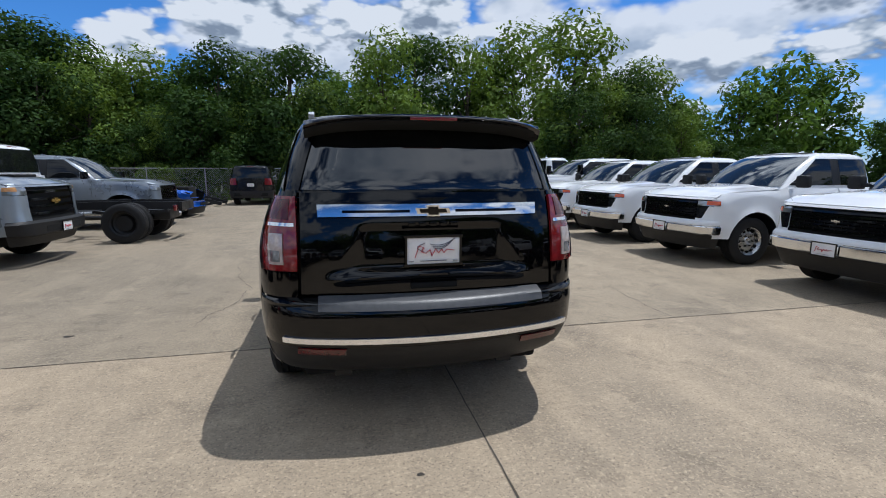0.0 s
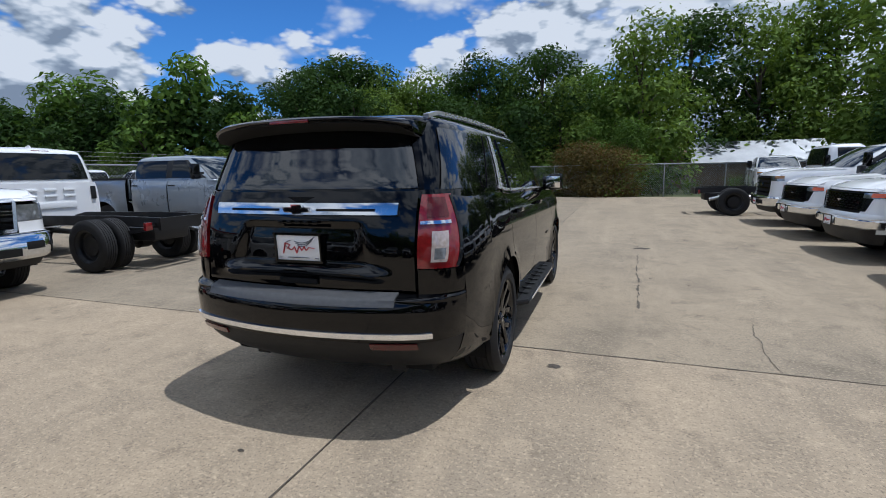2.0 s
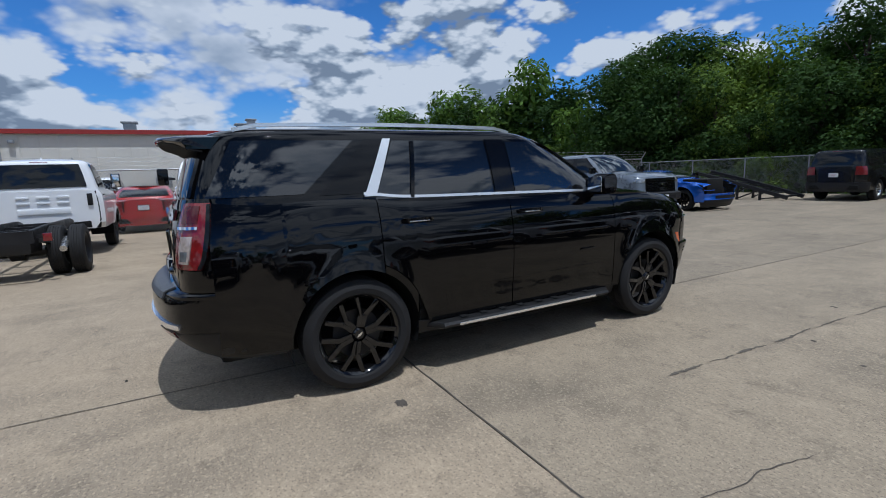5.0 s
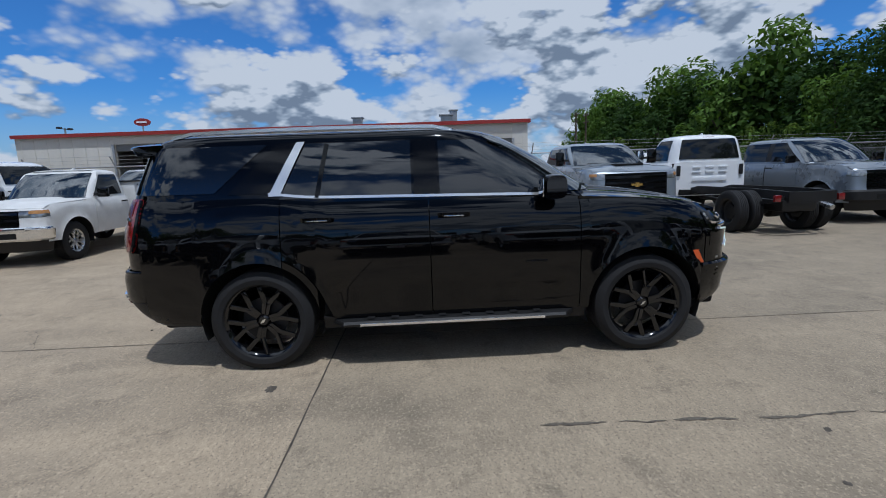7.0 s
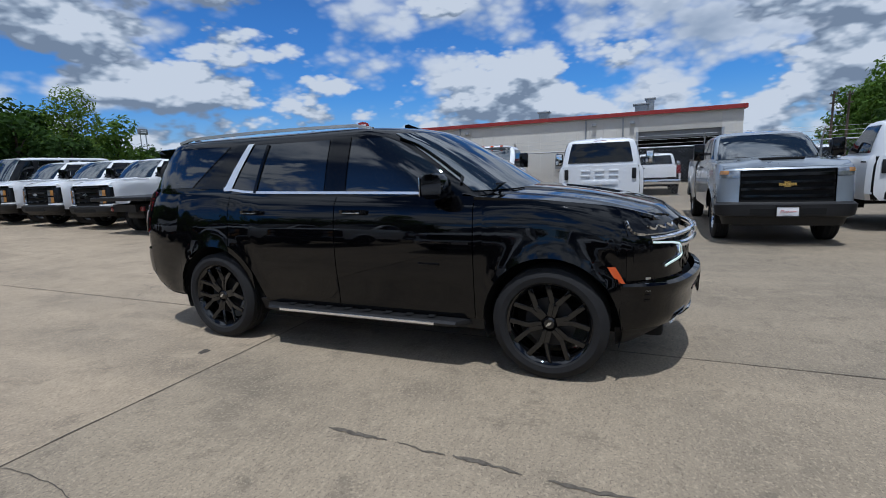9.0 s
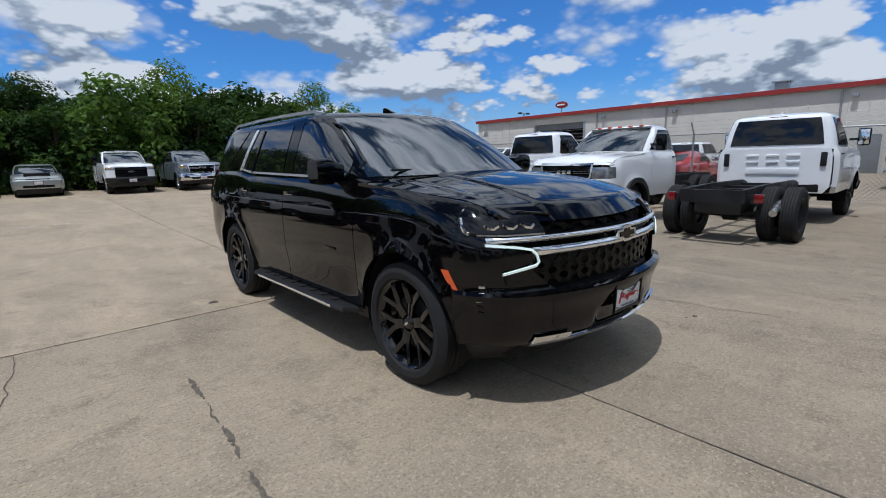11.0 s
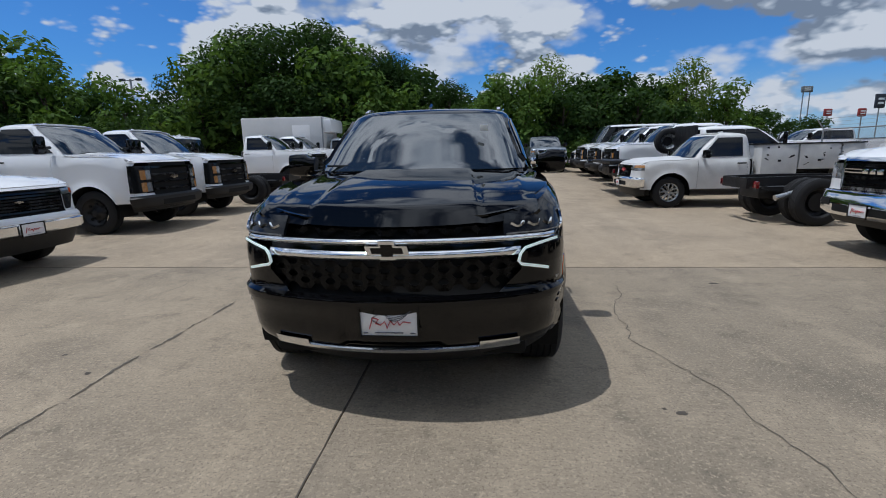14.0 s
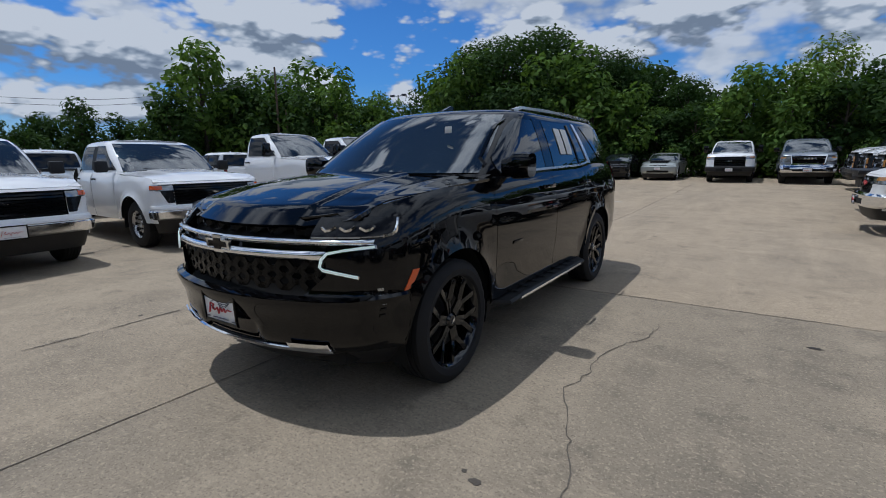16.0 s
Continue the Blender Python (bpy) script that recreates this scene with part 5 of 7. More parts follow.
    rw = panel("rear_window", P, TRUCK_GLASS, root, 0.005, 0.012, sides="m")
    if kind != "car":
        box("roof_brake_light", (0, G.yr(roof - 0.07) - 0.005, roof - 0.085), (0.30, 0.03, 0.03), RED_LENS, root, 0.006)
    bar("wiper", [(-0.45, cowl + 0.03, belt + 0.03), (0.0, cowl - 0.06, belt + 0.055)], 0.014, 0.012, TRIM, root)
    bar("wiper", [(0.12, cowl + 0.04, belt + 0.03), (0.55, cowl - 0.06, belt + 0.055)], 0.014, 0.012, TRIM, root)
    # nose
    mid = lambda z: B.outline(z)[2][-1]
    g0 = 0.87 if grille == "cross" else 0.76
    P = grid_z(B, lambda z: B.s_x(gw, z, True), mid, np.linspace(g0 - 0.02, hood_f - 0.035, 5), 12)
    panel("grille_backing", P, LINER, root, 0.01, -0.03, sides="m")
    nb = {"mesh": 7, "bars": 4, "cross": 4, "old": 4}[grille]
    for k in range(nb):
        z = g0 + 0.03 + (hood_f - 0.06 - g0 - 0.03) * (k + 0.5) / nb
        P = grid_z(B, lambda zz: B.s_x(gw - 0.01, zz, True), mid, np.linspace(z - (0.012 if grille == "mesh" else 0.022), z + (0.012 if grille == "mesh" else 0.022), 2), 14)
        panel("grille_bar", P, GLOSS_TRIM, root, 0.02, 0.0, sides="m")
    if grille == "mesh":
        # short uprights, staggered from row to row
        pitch = (hood_f - 0.06 - g0 - 0.03) / nb
        bm = bmesh.new()
        for r in range(nb - 1):
            z = g0 + 0.03 + pitch * (r + 1)
            for k in range(-4, 5):
                x = (k + 0.5 * (r % 2)) * gw / 4.6
                if abs(x) < gw - 0.03:
                    box_bm(bm, x, B.end(x, z, True) - 0.012, z, 0.014, 0.018, pitch * 0.75)
        part("grille_uprights", bm, GLOSS_TRIM, root)["kind"] = "stuff"
    if grille == "cross":
        for z0, z1, xx in ((hood_f - 0.055, hood_f - 0.005, gw + 0.02), (g0 - 0.02, g0 + 0.025, gw - 0.03)):
            P = grid_z(B, lambda zz: B.s_x(xx, zz, True), mid, np.linspace(z0, z1, 3), 14)
            panel("grille_surround", P, CHROME, root, 0.03, 0.02, sides="m")
        for s in (1, -1):
            bar("grille_side", [(s * (gw + 0.01), B.end(gw, hood_f - 0.03, True) + 0.01, hood_f - 0.03), (s * (gw - 0.04), B.end(gw, g0, True) + 0.01, g0)], 0.04, 0.04, CHROME, root, up=(0, 1, 0))
        for k in range(3):
            box("badge_letter", (-0.12 + 0.12 * k, fo - 0.05, (g0 + hood_f) / 2 + 0.03), (0.095, 0.03, 0.07), CHROME, root, 0.012)
        for s in (1, -1):
            for dz in (0.008, 0.052):
                bar("grille_cross", [(s * 0.20, B.end(0.2, 1.0, True) + 0.0, (g0 + hood_f) / 2 + dz), (s * (gw - 0.02), B.end(gw, 1.0, True) + 0.0, (g0 + hood_f) / 2 + dz)], 0.02, 0.014, CHROME, root)
            P = np.array([[(s * x, B.end(x, z, True) + 0.062, z) for x in np.linspace(gw + 0.02, gw + 0.24, 5)] for z in np.linspace(0.62, 0.72, 4)])
            V, F = slab(P, 0.01, np.broadcast_to(np.array([0, 1.0, 0]), P.shape))
            solid("bumper_pocket", V, F, LINER, root)
    else:
        bowtie(root, Matrix.Translation((0, B.end(0, (g0 + hood_f) / 2, True) - 0.005, (g0 + hood_f) / 2)), *((0.11, 0.034) if grille == "mesh" else (0.26, 0.09)), GOLD if scoop else (CHROME if grille != "old" else PLATE_RED), 0.02)
    # lamps
    lz0, lz1 = {"tall": (g0 + 0.04, hood_f - 0.10), "stack": (hood_f - 0.135, hood_f - 0.055)}.get(lamps, (hood_f - 0.16, hood_f - 0.035))
    if grille == "cross":
        lz0, lz1 = hood_f - 0.29, hood_f - 0.08
    lo_s = lambda z: B.s_y(fo - 0.30, z)
    P = grid_z(B, lo_s, lambda z: B.s_x(gw + 0.012, z, True), np.linspace(lz0, lz1, 5), 12)
    panel("headlamp", P, LAMP_BLACK if lamps == "tall" else LENS, root, 0.02, 0.004, sides="rl")
    if frontlamp_amber and lamps != "tall":
        P = grid_z(B, lo_s, lambda z: B.s_x(gw + 0.17, z, True), np.linspace(lz1 - 0.065, lz1 - 0.004, 3), 8)
        panel("turn_signal", P, AMBER if lamps == "stack" else AMBER_CLEAR, root, 0.01, 0.009, sides="rl")
    if lamps == "tall":
        for k in range(2):
            P = grid_z(B, lambda z: B.s_x(gw + 0.22, z, True), lambda z: B.s_x(gw + 0.05, z, True), np.linspace(lz0 + 0.02 + k * (lz1 - lz0) * 0.45, lz0 + (lz1 - lz0) * 0.38 + k * (lz1 - lz0) * 0.45, 3), 4)
            panel("lamp_module", P, LENS, root, 0.01, 0.010, sides="rl")
            if lamps == "tall":
                P = grid_z(B, lambda z: B.s_x(gw + 0.28, z, True), lambda z: B.s_x(gw + 0.17, z, True), np.linspace(lz0 + 0.02 + k * (lz1 - lz0) * 0.45, lz0 + (lz1 - lz0) * 0.38 + k * (lz1 - lz0) * 0.45, 3), 4)
                panel("amber_module", P, AMBER_CLEAR, root, 0.01, 0.013, sides="rl")
    P = grid_z(B, lo_s, lambda z: B.s_x(gw + 0.012, z, True), np.linspace(0.74, lz0 - 0.005, 4), 12)
    panel("nose_corner", P, paint, root, 0.01, sides="rl")
    if lamps != "lens":
        P = grid_z(B, lambda z: B.s_x(gw + 0.21 - 0.45 * (lz0 - z), z, True), lambda z: B.s_x(gw + 0.015, z, True), np.linspace(0.79, lz0 - 0.004, 4), 5)
        panel("nose_inlet", P, LAMP_BLACK, root, 0.01, 0.006, sides="rl")
    P = grid_z(B, lo_s, mid, np.linspace(hood_f - 0.034, hood_f - 0.004, 2), 24)
    panel("hood_edge", P, paint, root, 0.01, sides="m")
    # bumpers
    b0 = 0.50 if hood_f > 1.0 else 0.36
    bt_ = 0.84 if grille == "cross" else 0.735
    if lamps == "stack":
        bt_, b0 = 0.690, 0.525
        P = grid_z(B, lambda z: B.s_y(fo - 0.30, z), mid, np.linspace(0.682, 0.745, 5), 26)
        panel("bumper_cover", P, paint, root, 0.02, 0.022, sides="m")
    P = grid_z(B, lambda z: B.s_y(fo - 0.30, z), mid, np.concatenate([np.linspace(b0, bt_ - 0.035, 6), [bt_ - 0.015, bt_]]), 26)
    off = np.zeros(P.shape[:2])
    off[1:-2] = 0.035
    panel("front_bumper", P, bumper, root, 0.02, off + 0.02, sides="m")
    if lamps != "stack":
        P = grid_z(B, lambda z: B.s_x(0.52, z, True), mid, np.linspace(b0 + 0.05, b0 + 0.15, 3), 12)
        panel("bumper_opening", P, LINER, root, 0.01, 0.058, sides="m")
    P = grid_z(B, lambda z: B.s_y(fo - 0.34, z), mid, np.linspace(clear - 0.18, b0 + 0.01, 4), 20)
    panel("valance", P, TRIM, root, 0.02, -0.02, sides="m")
    if plate_on:
        plate(root, 0.0, fo + 0.07, 0.60, True)
    # wheel wells, floor, axles
    box("floor_pan", (0, (fo - 0.3 + tail) / 2, clear + 0.10), (1.5 * hw, fo - 0.3 - tail, 0.16), LINER, root, 0.03)
    box("engine_bay", (0, 0.1, 0.78), (0.9, 0.9, 0.5), LINER, root, 0.05)
    for c in ((0.0, -wb) if not chassis else (0.0,)):
        tube("axle", [(-0.8 * hw, c, R), (0.8 * hw, c, R)], 0.06, FRAME, root)
        pts = [(c + (ar + 0.02) * math.cos(a), zc + (ar + 0.02) * math.sin(a)) for a in np.linspace(-0.2, math.pi + 0.2, 16)]
        for s in (1, -1):
            k = len(pts)
            V = [(s * hw * 0.955, y, z) for y, z in pts] + [(s * hw * 0.50, y, z) for y, z in pts]
            solid("wheel_well", V, [(i, i + 1, k + i + 1, k + i) for i in range(k - 1)] + [tuple(range(k, 2 * k))], LINER, root)
    for s in (1, -1):
        if flare_trim:
            for c in (0.0,):
                pts = [(s * (B.side(c, 0.9) + 0.035), c + (ar - 0.01) * math.cos(a), zc + (ar - 0.01) * math.sin(a)) for a in np.linspace(0.0, math.pi, 16)]
                bar("arch_trim", pts, 0.09, 0.07, TRIM, root, up=(1, 0, 0))
        wx = hw * 0.955 - tw / 2
        spoke_wheel(root, (s * wx, 0, R), R, rim, tw, s, style if not (dual and style == "hole") else "dual", wheel_mat)
        if kind in ("pickup", "car", "van", "suv") or (kind == "utility" and not dual):
            spoke_wheel(root, (s * wx, -wb, R), R, rim, tw, s, style, wheel_mat)
        # mirrors and handles
        my, mz = cowl - 0.33, belt + (0.10 if not tow_mirror else 0.18)
        mh = 0.20 if not tow_mirror else 0.34
        if kind == "car":
            mh = 0.13
        body = box("door_mirror", (s * (hw + (0.12 if not tow_mirror else 0.15)), my, mz), (0.20, 0.12, mh), GLOSS_TRIM if paint is not WHITE_PAINT or tow_mirror else TRIM, root, 0.035)
        bar("mirror_arm", [(s * hw * 0.93, my, mz - 0.04), (s * (hw + 0.10), my, mz - 0.04)], 0.06, 0.05, TRIM, body)
        box("mirror_glass", (s * (hw + (0.12 if not tow_mirror else 0.15)), my - 0.062, mz), (0.16, 0.006, mh - 0.05), CHROME, body, 0.002)
        if handles:
            for a, b in doors:
                yh = b + 0.14
                bar("door_handle", [(s * (B.side(yh, belt - 0.13) + 0.01), yh - 0.10, belt - 0.13), (s * (B.side(yh, belt - 0.13) + 0.03), yh, belt - 0.128), (s * (B.side(yh, belt - 0.13) + 0.01), yh + 0.10, belt - 0.13)], 0.018, 0.03, TRIM, root)
        if sills:
            bar("side_step", [(s * (hw * 0.97), cowl - 0.25, clear - 0.06), (s * (hw * 0.97), gr + 0.1, clear - 0.06)], 0.12, 0.06, TRIM, root)
    if cab_lights:
        for k in range(5):
            x = -0.5 + 0.25 * k
            box("cab_light", (x, G.end(x, roof - 0.045, True) + 0.0, roof - 0.03), (0.07, 0.09, 0.035), AMBER, root, 0.012)
    else:
        strip_poly("aerial", [(-0.08, 0), (0.08, 0), (-0.05, 0.05), (-0.075, 0.045)], 0.03, paint if kind != "car" else TRIM, root, Matrix.Translation((0.015, (head + gr) / 2, roof - 0.012)) @ Matrix.Rotation(math.pi / 2, 4, "Z"))
    # the back
    if kind == "pickup":
        end = -wb - ro
        D = Form(w=[(clear - 0.1, 0.95 * hw), (clear + 0.1, 0.985 * hw), (0.95, hw), (bed_z - 0.1, 0.985 * hw), (bed_z + 0.05, 0.96 * hw)],
                 yf=[(0.3, gr - 0.03), (1.6, gr - 0.03)], yr=[(0.3, end), (1.6, end)], nf=40, nr=18, kf=0.0, kr=0.02, y0=(gr + end) / 2)
        blow = arch(zc, ar, (-wb,), clear + 0.04)
        flank("bed_side", end + 0.03, gr - 0.05, blow, lambda y: bed_z, (-wb,), D)
        for s in (1, -1):
            bar("bed_rail", [(s * 0.93 * hw, gr - 0.05, bed_z), (s * 0.93 * hw, end + 0.03, bed_z)], 0.10, 0.04, TRIM, root)
            bar("bed_wall", [(s * 0.82 * hw, gr - 0.05, bed_z - 0.26), (s * 0.82 * hw, end + 0.03, bed_z - 0.26)], 0.04, 0.50, LINER, root)
            P = np.array([[(s * D.side(y, z) + 0.006 * s, y - 0.012, z) for z in np.linspace(*tail_z, 4)] for y in (end + 0.012, end + 0.05, end + 0.10)])
            V, F = slab(P, 0.02, np.broadcast_to(np.array([s * 1.0, 0, 0]), P.shape))
            solid("tail_lamp", V, F, RED_LENS, root)
        box("bed_floor", (0, (gr + end) / 2, bed_z - 0.52), (1.75 * hw, gr - end - 0.1, 0.06), LINER, root, 0.01)
        box("bed_front", (0, gr - 0.07, bed_z - 0.26), (1.75 * hw, 0.04, 0.5), paint, root, 0.01)
        box("tailgate", (0, end + 0.02, bed_z - 0.28), (1.60 * hw, 0.06, 0.54), paint, root, 0.015)
        box("rear_bumper", (0, end - 0.08, 0.60), (1.95 * hw, 0.18, 0.22), bumper, root, 0.04)
        box("rear_frame", (0, (gr + end) / 2, 0.62), (0.95, gr - end - 0.1, 0.16), FRAME, root, 0.02)
    elif kind == "car":
        # boot lid
        rows, cols = 6, 13
        H = np.zeros((rows, cols, 3))
        for i, u in enumerate(np.linspace(0, 1, rows)):
            y = gr + 0.06 + (tail + 0.05 - gr - 0.06) * u
            xe = B.side(max(y, tail + 0.10), belt - 0.05) - 0.02
            for j, v in enumerate(np.linspace(-1, 1, cols)):
                H[i, j] = v * xe, y, topz(y) + 0.03 * (1 - v * v) - 0.02 * u ** 4
        n = normals(H)
        if n[..., 2].mean() < 0:
            n = -n
        V, F = slab(H, 0.02, n)
        solid("boot_lid", V, F, paint, root)
    if kind in ("car", "van", "suv"):
        for s in (1, -1):
            P = grid_z(B, lambda z: B.s_x(0.62 * hw, z, False), lambda z: B.s_y(tail + 0.16, z), np.linspace(*tail_z, 4), 8)
        panel("tail_lamp", P, RED_LENS, root, 0.02, 0.006, sides="rl")
        P = grid_z(B, lambda z: 0.0, lambda z: B.s_y(tail + 0.3, z), np.linspace(clear - 0.05, 0.68, 5), 16)
        panel("rear_bumper", P, paint if kind != "suv" else TRIM, root, 0.02, 0.03, sides="m")
        plate(root, 0.0, tail - 0.02, 0.95 if kind != "car" else 0.8, False)
    if chassis:
        end = -wb + chassis_end
        for s in (1, -1):
            bar("frame_rail", [(s * 0.43, 0.5, 0.66), (s * 0.43, gr + 0.2, 0.68), (s * 0.43, gr - 0.3, 0.78), (s * 0.43, -wb, 0.80), (s * 0.43, end, 0.78)], 0.07, 0.17, FRAME, root, "black steel frame rail")
            if kind == "chassis" or dual:
                tyx = hw * 0.955 - tw / 2
                for dx in (0.0, -(tw + 0.06)):
                    spoke_wheel(root, (s * (tyx + dx), -wb, R), R, rim, tw, s, "hole", FRAME if dx else (STEEL if style == "dual" else FRAME))
            box("tail_lamp", (s * 0.62, end + 0.06, 0.74), (0.12, 0.06, 0.13), RED_LENS, root, 0.01)
            bar("lamp_bracket", [(s * 0.45, end + 0.10, 0.76), (s * 0.66, end + 0.10, 0.76)], 0.04, 0.05, FRAME, root)
            bar("spring", [(s * 0.50, -wb + 0.75, 0.66), (s * 0.50, -wb, 0.55), (s * 0.50, -wb - 0.75, 0.68)], 0.08, 0.06, FRAME, root)
        k = 0
        y = gr - 0.3
        while y > end:
            bar("cross_member", [(-0.43, y, 0.75), (0.43, y, 0.75)], 0.08, 0.10, FRAME, root)
            y -= 0.85
        bar("cross_member", [(-0.46, end, 0.76), (0.46, end, 0.76)], 0.06, 0.20, FRAME, root)
        box("fuel_tank", (0, end + 0.62, 0.57), (0.70, 0.72, 0.24), FRAME, root, 0.06)
        tube("axle", [(-0.8 * hw, -wb, R), (0.8 * hw, -wb, R)], 0.09, FRAME, root)
        V, F = lathe([(-0.16, 0.05), (-0.1, 0.15), (0.1, 0.15), (0.16, 0.05)], 18)
        solid("differential", np.array(V) + (0, -wb, R), F, FRAME, root)
        tube("drive_shaft", [(0, gr + 0.3, 0.55), (0, -wb + 0.1, R + 0.02)], 0.05, FRAME, root)
        tube("exhaust", [(0.60, gr + 0.2, 0.50), (0.60, -wb + 0.6, 0.56), (0.72, -wb - 0.2, 0.62), (0.74, end + 0.35, 0.50)], 0.055, STEEL, root)
        # pressed ribs and black side vents on the cab's back
        for s in (1, -1):
            box("cab_vent", (s * 0.78 * hw, gr - 0.012, belt - 0.22), (0.10, 0.03, 0.26), TRIM, root, 0.015)
        for kx in (-0.34, 0.0, 0.34):
            for kz in (0.12, 0.24):
                box("cab_rib", (kx, gr - 0.012, belt - kz - 0.02), (0.22, 0.03, 0.05), paint, root, 0.014)
        box("cab_rib", (0, gr - 0.010, belt - 0.44), (0.9, 0.03, 0.12), paint, root, 0.014)
    return root


def place(ob, x, y, rz, dz=0.0):
    ob.matrix_basis = pose(x, y, gz(x, y) + dz, 0, 0, rz)
    return ob


WEST, EAST, NORTH, SOUTH = 90, -90, 0, 180
ROW = "white pickup trucks in a row"
w1 = vehicle("pickup_truck", "", "", WHITE_PAINT, lamps="stack", bumper=CHROME, gw=0.66)
tagged(w1, "white extended-cab pickup with black grille and chrome bumper", "pickup truck", ROW)
place(w1, 6.20, 2.28, WEST)
for x, y, a in ((6.33, -0.62, 88), (6.23, 4.95, 90), (6.30, 7.55, 91)):
    copy_thing(w1, pose(x, y, 0, 0, 0, a))
w4 = vehicle("pickup_truck", "", "", WHITE_PAINT, hood_f=1.30, hood_r=1.40, belt=1.44, roof=2.03, fo=1.05, wb=4.0, R=0.42, rim=0.24, bed_z=1.48, grille="bars", gw=0.60, lamps="lens", bumper=CHROME, tow_mirror=True, cowl=-0.45, head=-1.25, cab_rear=-3.2, doors=((-0.72, -1.85), (-1.88, -3.05)), clear=0.52)
tagged(w4, "white heavy-duty crew-cab pickup with black barred grille", "pickup truck")
place(w4, 6.45, 10.1, WEST)
# grey trucks and bare-frame trucks facing the aisle
g1 = vehicle("pickup_truck", "", "", GREY_PAINT, hood_f=1.32, hood_r=1.42, belt=1.46, roof=2.04, fo=1.05, wb=4.04, R=0.43, rim=0.255, bed_z=1.50, grille="bars", gw=0.66, lamps="lens", bumper=TRIM, scoop=True, tow_mirror=True, cowl=-0.45, head=-1.25, cab_rear=-3.2, doors=((-0.72, -1.85), (-1.88, -3.05)), clear=0.52, sills=False)
tagged(g1, "grey heavy-duty crew-cab pickup with bonnet scoop", "pickup truck")
place(g1, -6.25, 4.45, EAST)
g2 = vehicle("pickup_truck", "", "", SLATE_PAINT, hood_f=1.20, hood_r=1.30, belt=1.34, roof=1.98, fo=0.98, wb=3.75, R=0.42, rim=0.23, style="y", wheel_mat=GLOSS_TRIM, bumper=TRIM, gw=0.66, lamps="lens", cab_rear=-3.05, doors=((-0.68, -1.78), (-1.81, -2.92)), bed_z=1.42, frontlamp_amber=False)
tagged(g2, "dark grey crew-cab pickup with black grille and wheels", "pickup truck")
place(g2, -6.05, 10.1, EAST)


def chassis_cab(label, wb=4.3, roof=2.20, cab_rear=-2.10, end=-1.2, heavy=True):
    ob = vehicle("chassis_cab_truck", "", "", WHITE_PAINT, kind="chassis", hood_f=1.42 if heavy else 1.30, hood_r=1.52 if heavy else 1.42, belt=1.56 if heavy else 1.46, roof=roof, fo=1.10 if heavy else 1.0, wb=wb, R=0.43, rim=0.26, tw=0.24,
                 style="hole", wheel_mat=FRAME, dual=True, bumper=TRIM, grille="bars", gw=0.60, lamps="tall", cab_rear=cab_rear, doors=((-0.72, cab_rear + 0.18),), chassis_end=end, tow_mirror=True, cowl=-0.40, head=-1.15, hw=1.04, clear=0.60, plate_on=False)
    return tagged(ob, label, "truck")


c1 = chassis_cab("white bare-frame truck with twin rear wheels, no bed", 4.35, 2.14, -2.1, -1.0, False)
# noses away from the aisle
place(c1, -9.3, 7.2, WEST)
c0 = copy_thing(c1, pose(-10.6, 1.20, 0, 0, 0, 91))
cx = copy_thing(c1, pose(-10.9, -5.0, 0, 0, 0, 90))
m1 = chassis_cab("white medium-duty truck with tall black grille and bumper")
place(m1, 7.05, -4.60, WEST)
m2 = copy_thing(m1, pose(7.15, -7.30, 0, 0, 0, 90))
d1 = copy_thing(c1, pose(10.9, -9.9, gz(0, -9.9), 0, 0, EAST))
cc = copy_thing(m1, pose(7.3, -15.0, gz(0, -15.0), 0, 0, 90))
cd = copy_thing(m1, pose(7.3, -18.4, gz(0, -18.4), 0, 0, 90))
c3 = copy_thing(c1, pose(9.6, 13.0, 0, 0, 0, EAST))
ram = vehicle("chassis_cab_truck", "", "", WHITE_PAINT, kind="chassis", hood_f=1.28, hood_r=1.42, belt=1.47, roof=2.06, fo=1.02, wb=4.3, R=0.42, rim=0.25, tw=0.24, style="dual", wheel_mat=STEEL, dual=True, bumper=CHROME, grille="cross", gw=0.58, lamps="lens",
              cab_rear=-2.05, doors=((-0.70, -1.90),), chassis_end=-1.2, tow_mirror=True, cowl=-0.42, head=-1.2, hw=1.01, clear=0.56, cab_lights=True, flare_trim=True, frontlamp_amber=False)
tagged(ram, "white heavy chassis-cab truck with chrome grille and roof lights", "truck")
place(ram, -6.45, -1.55, EAST)
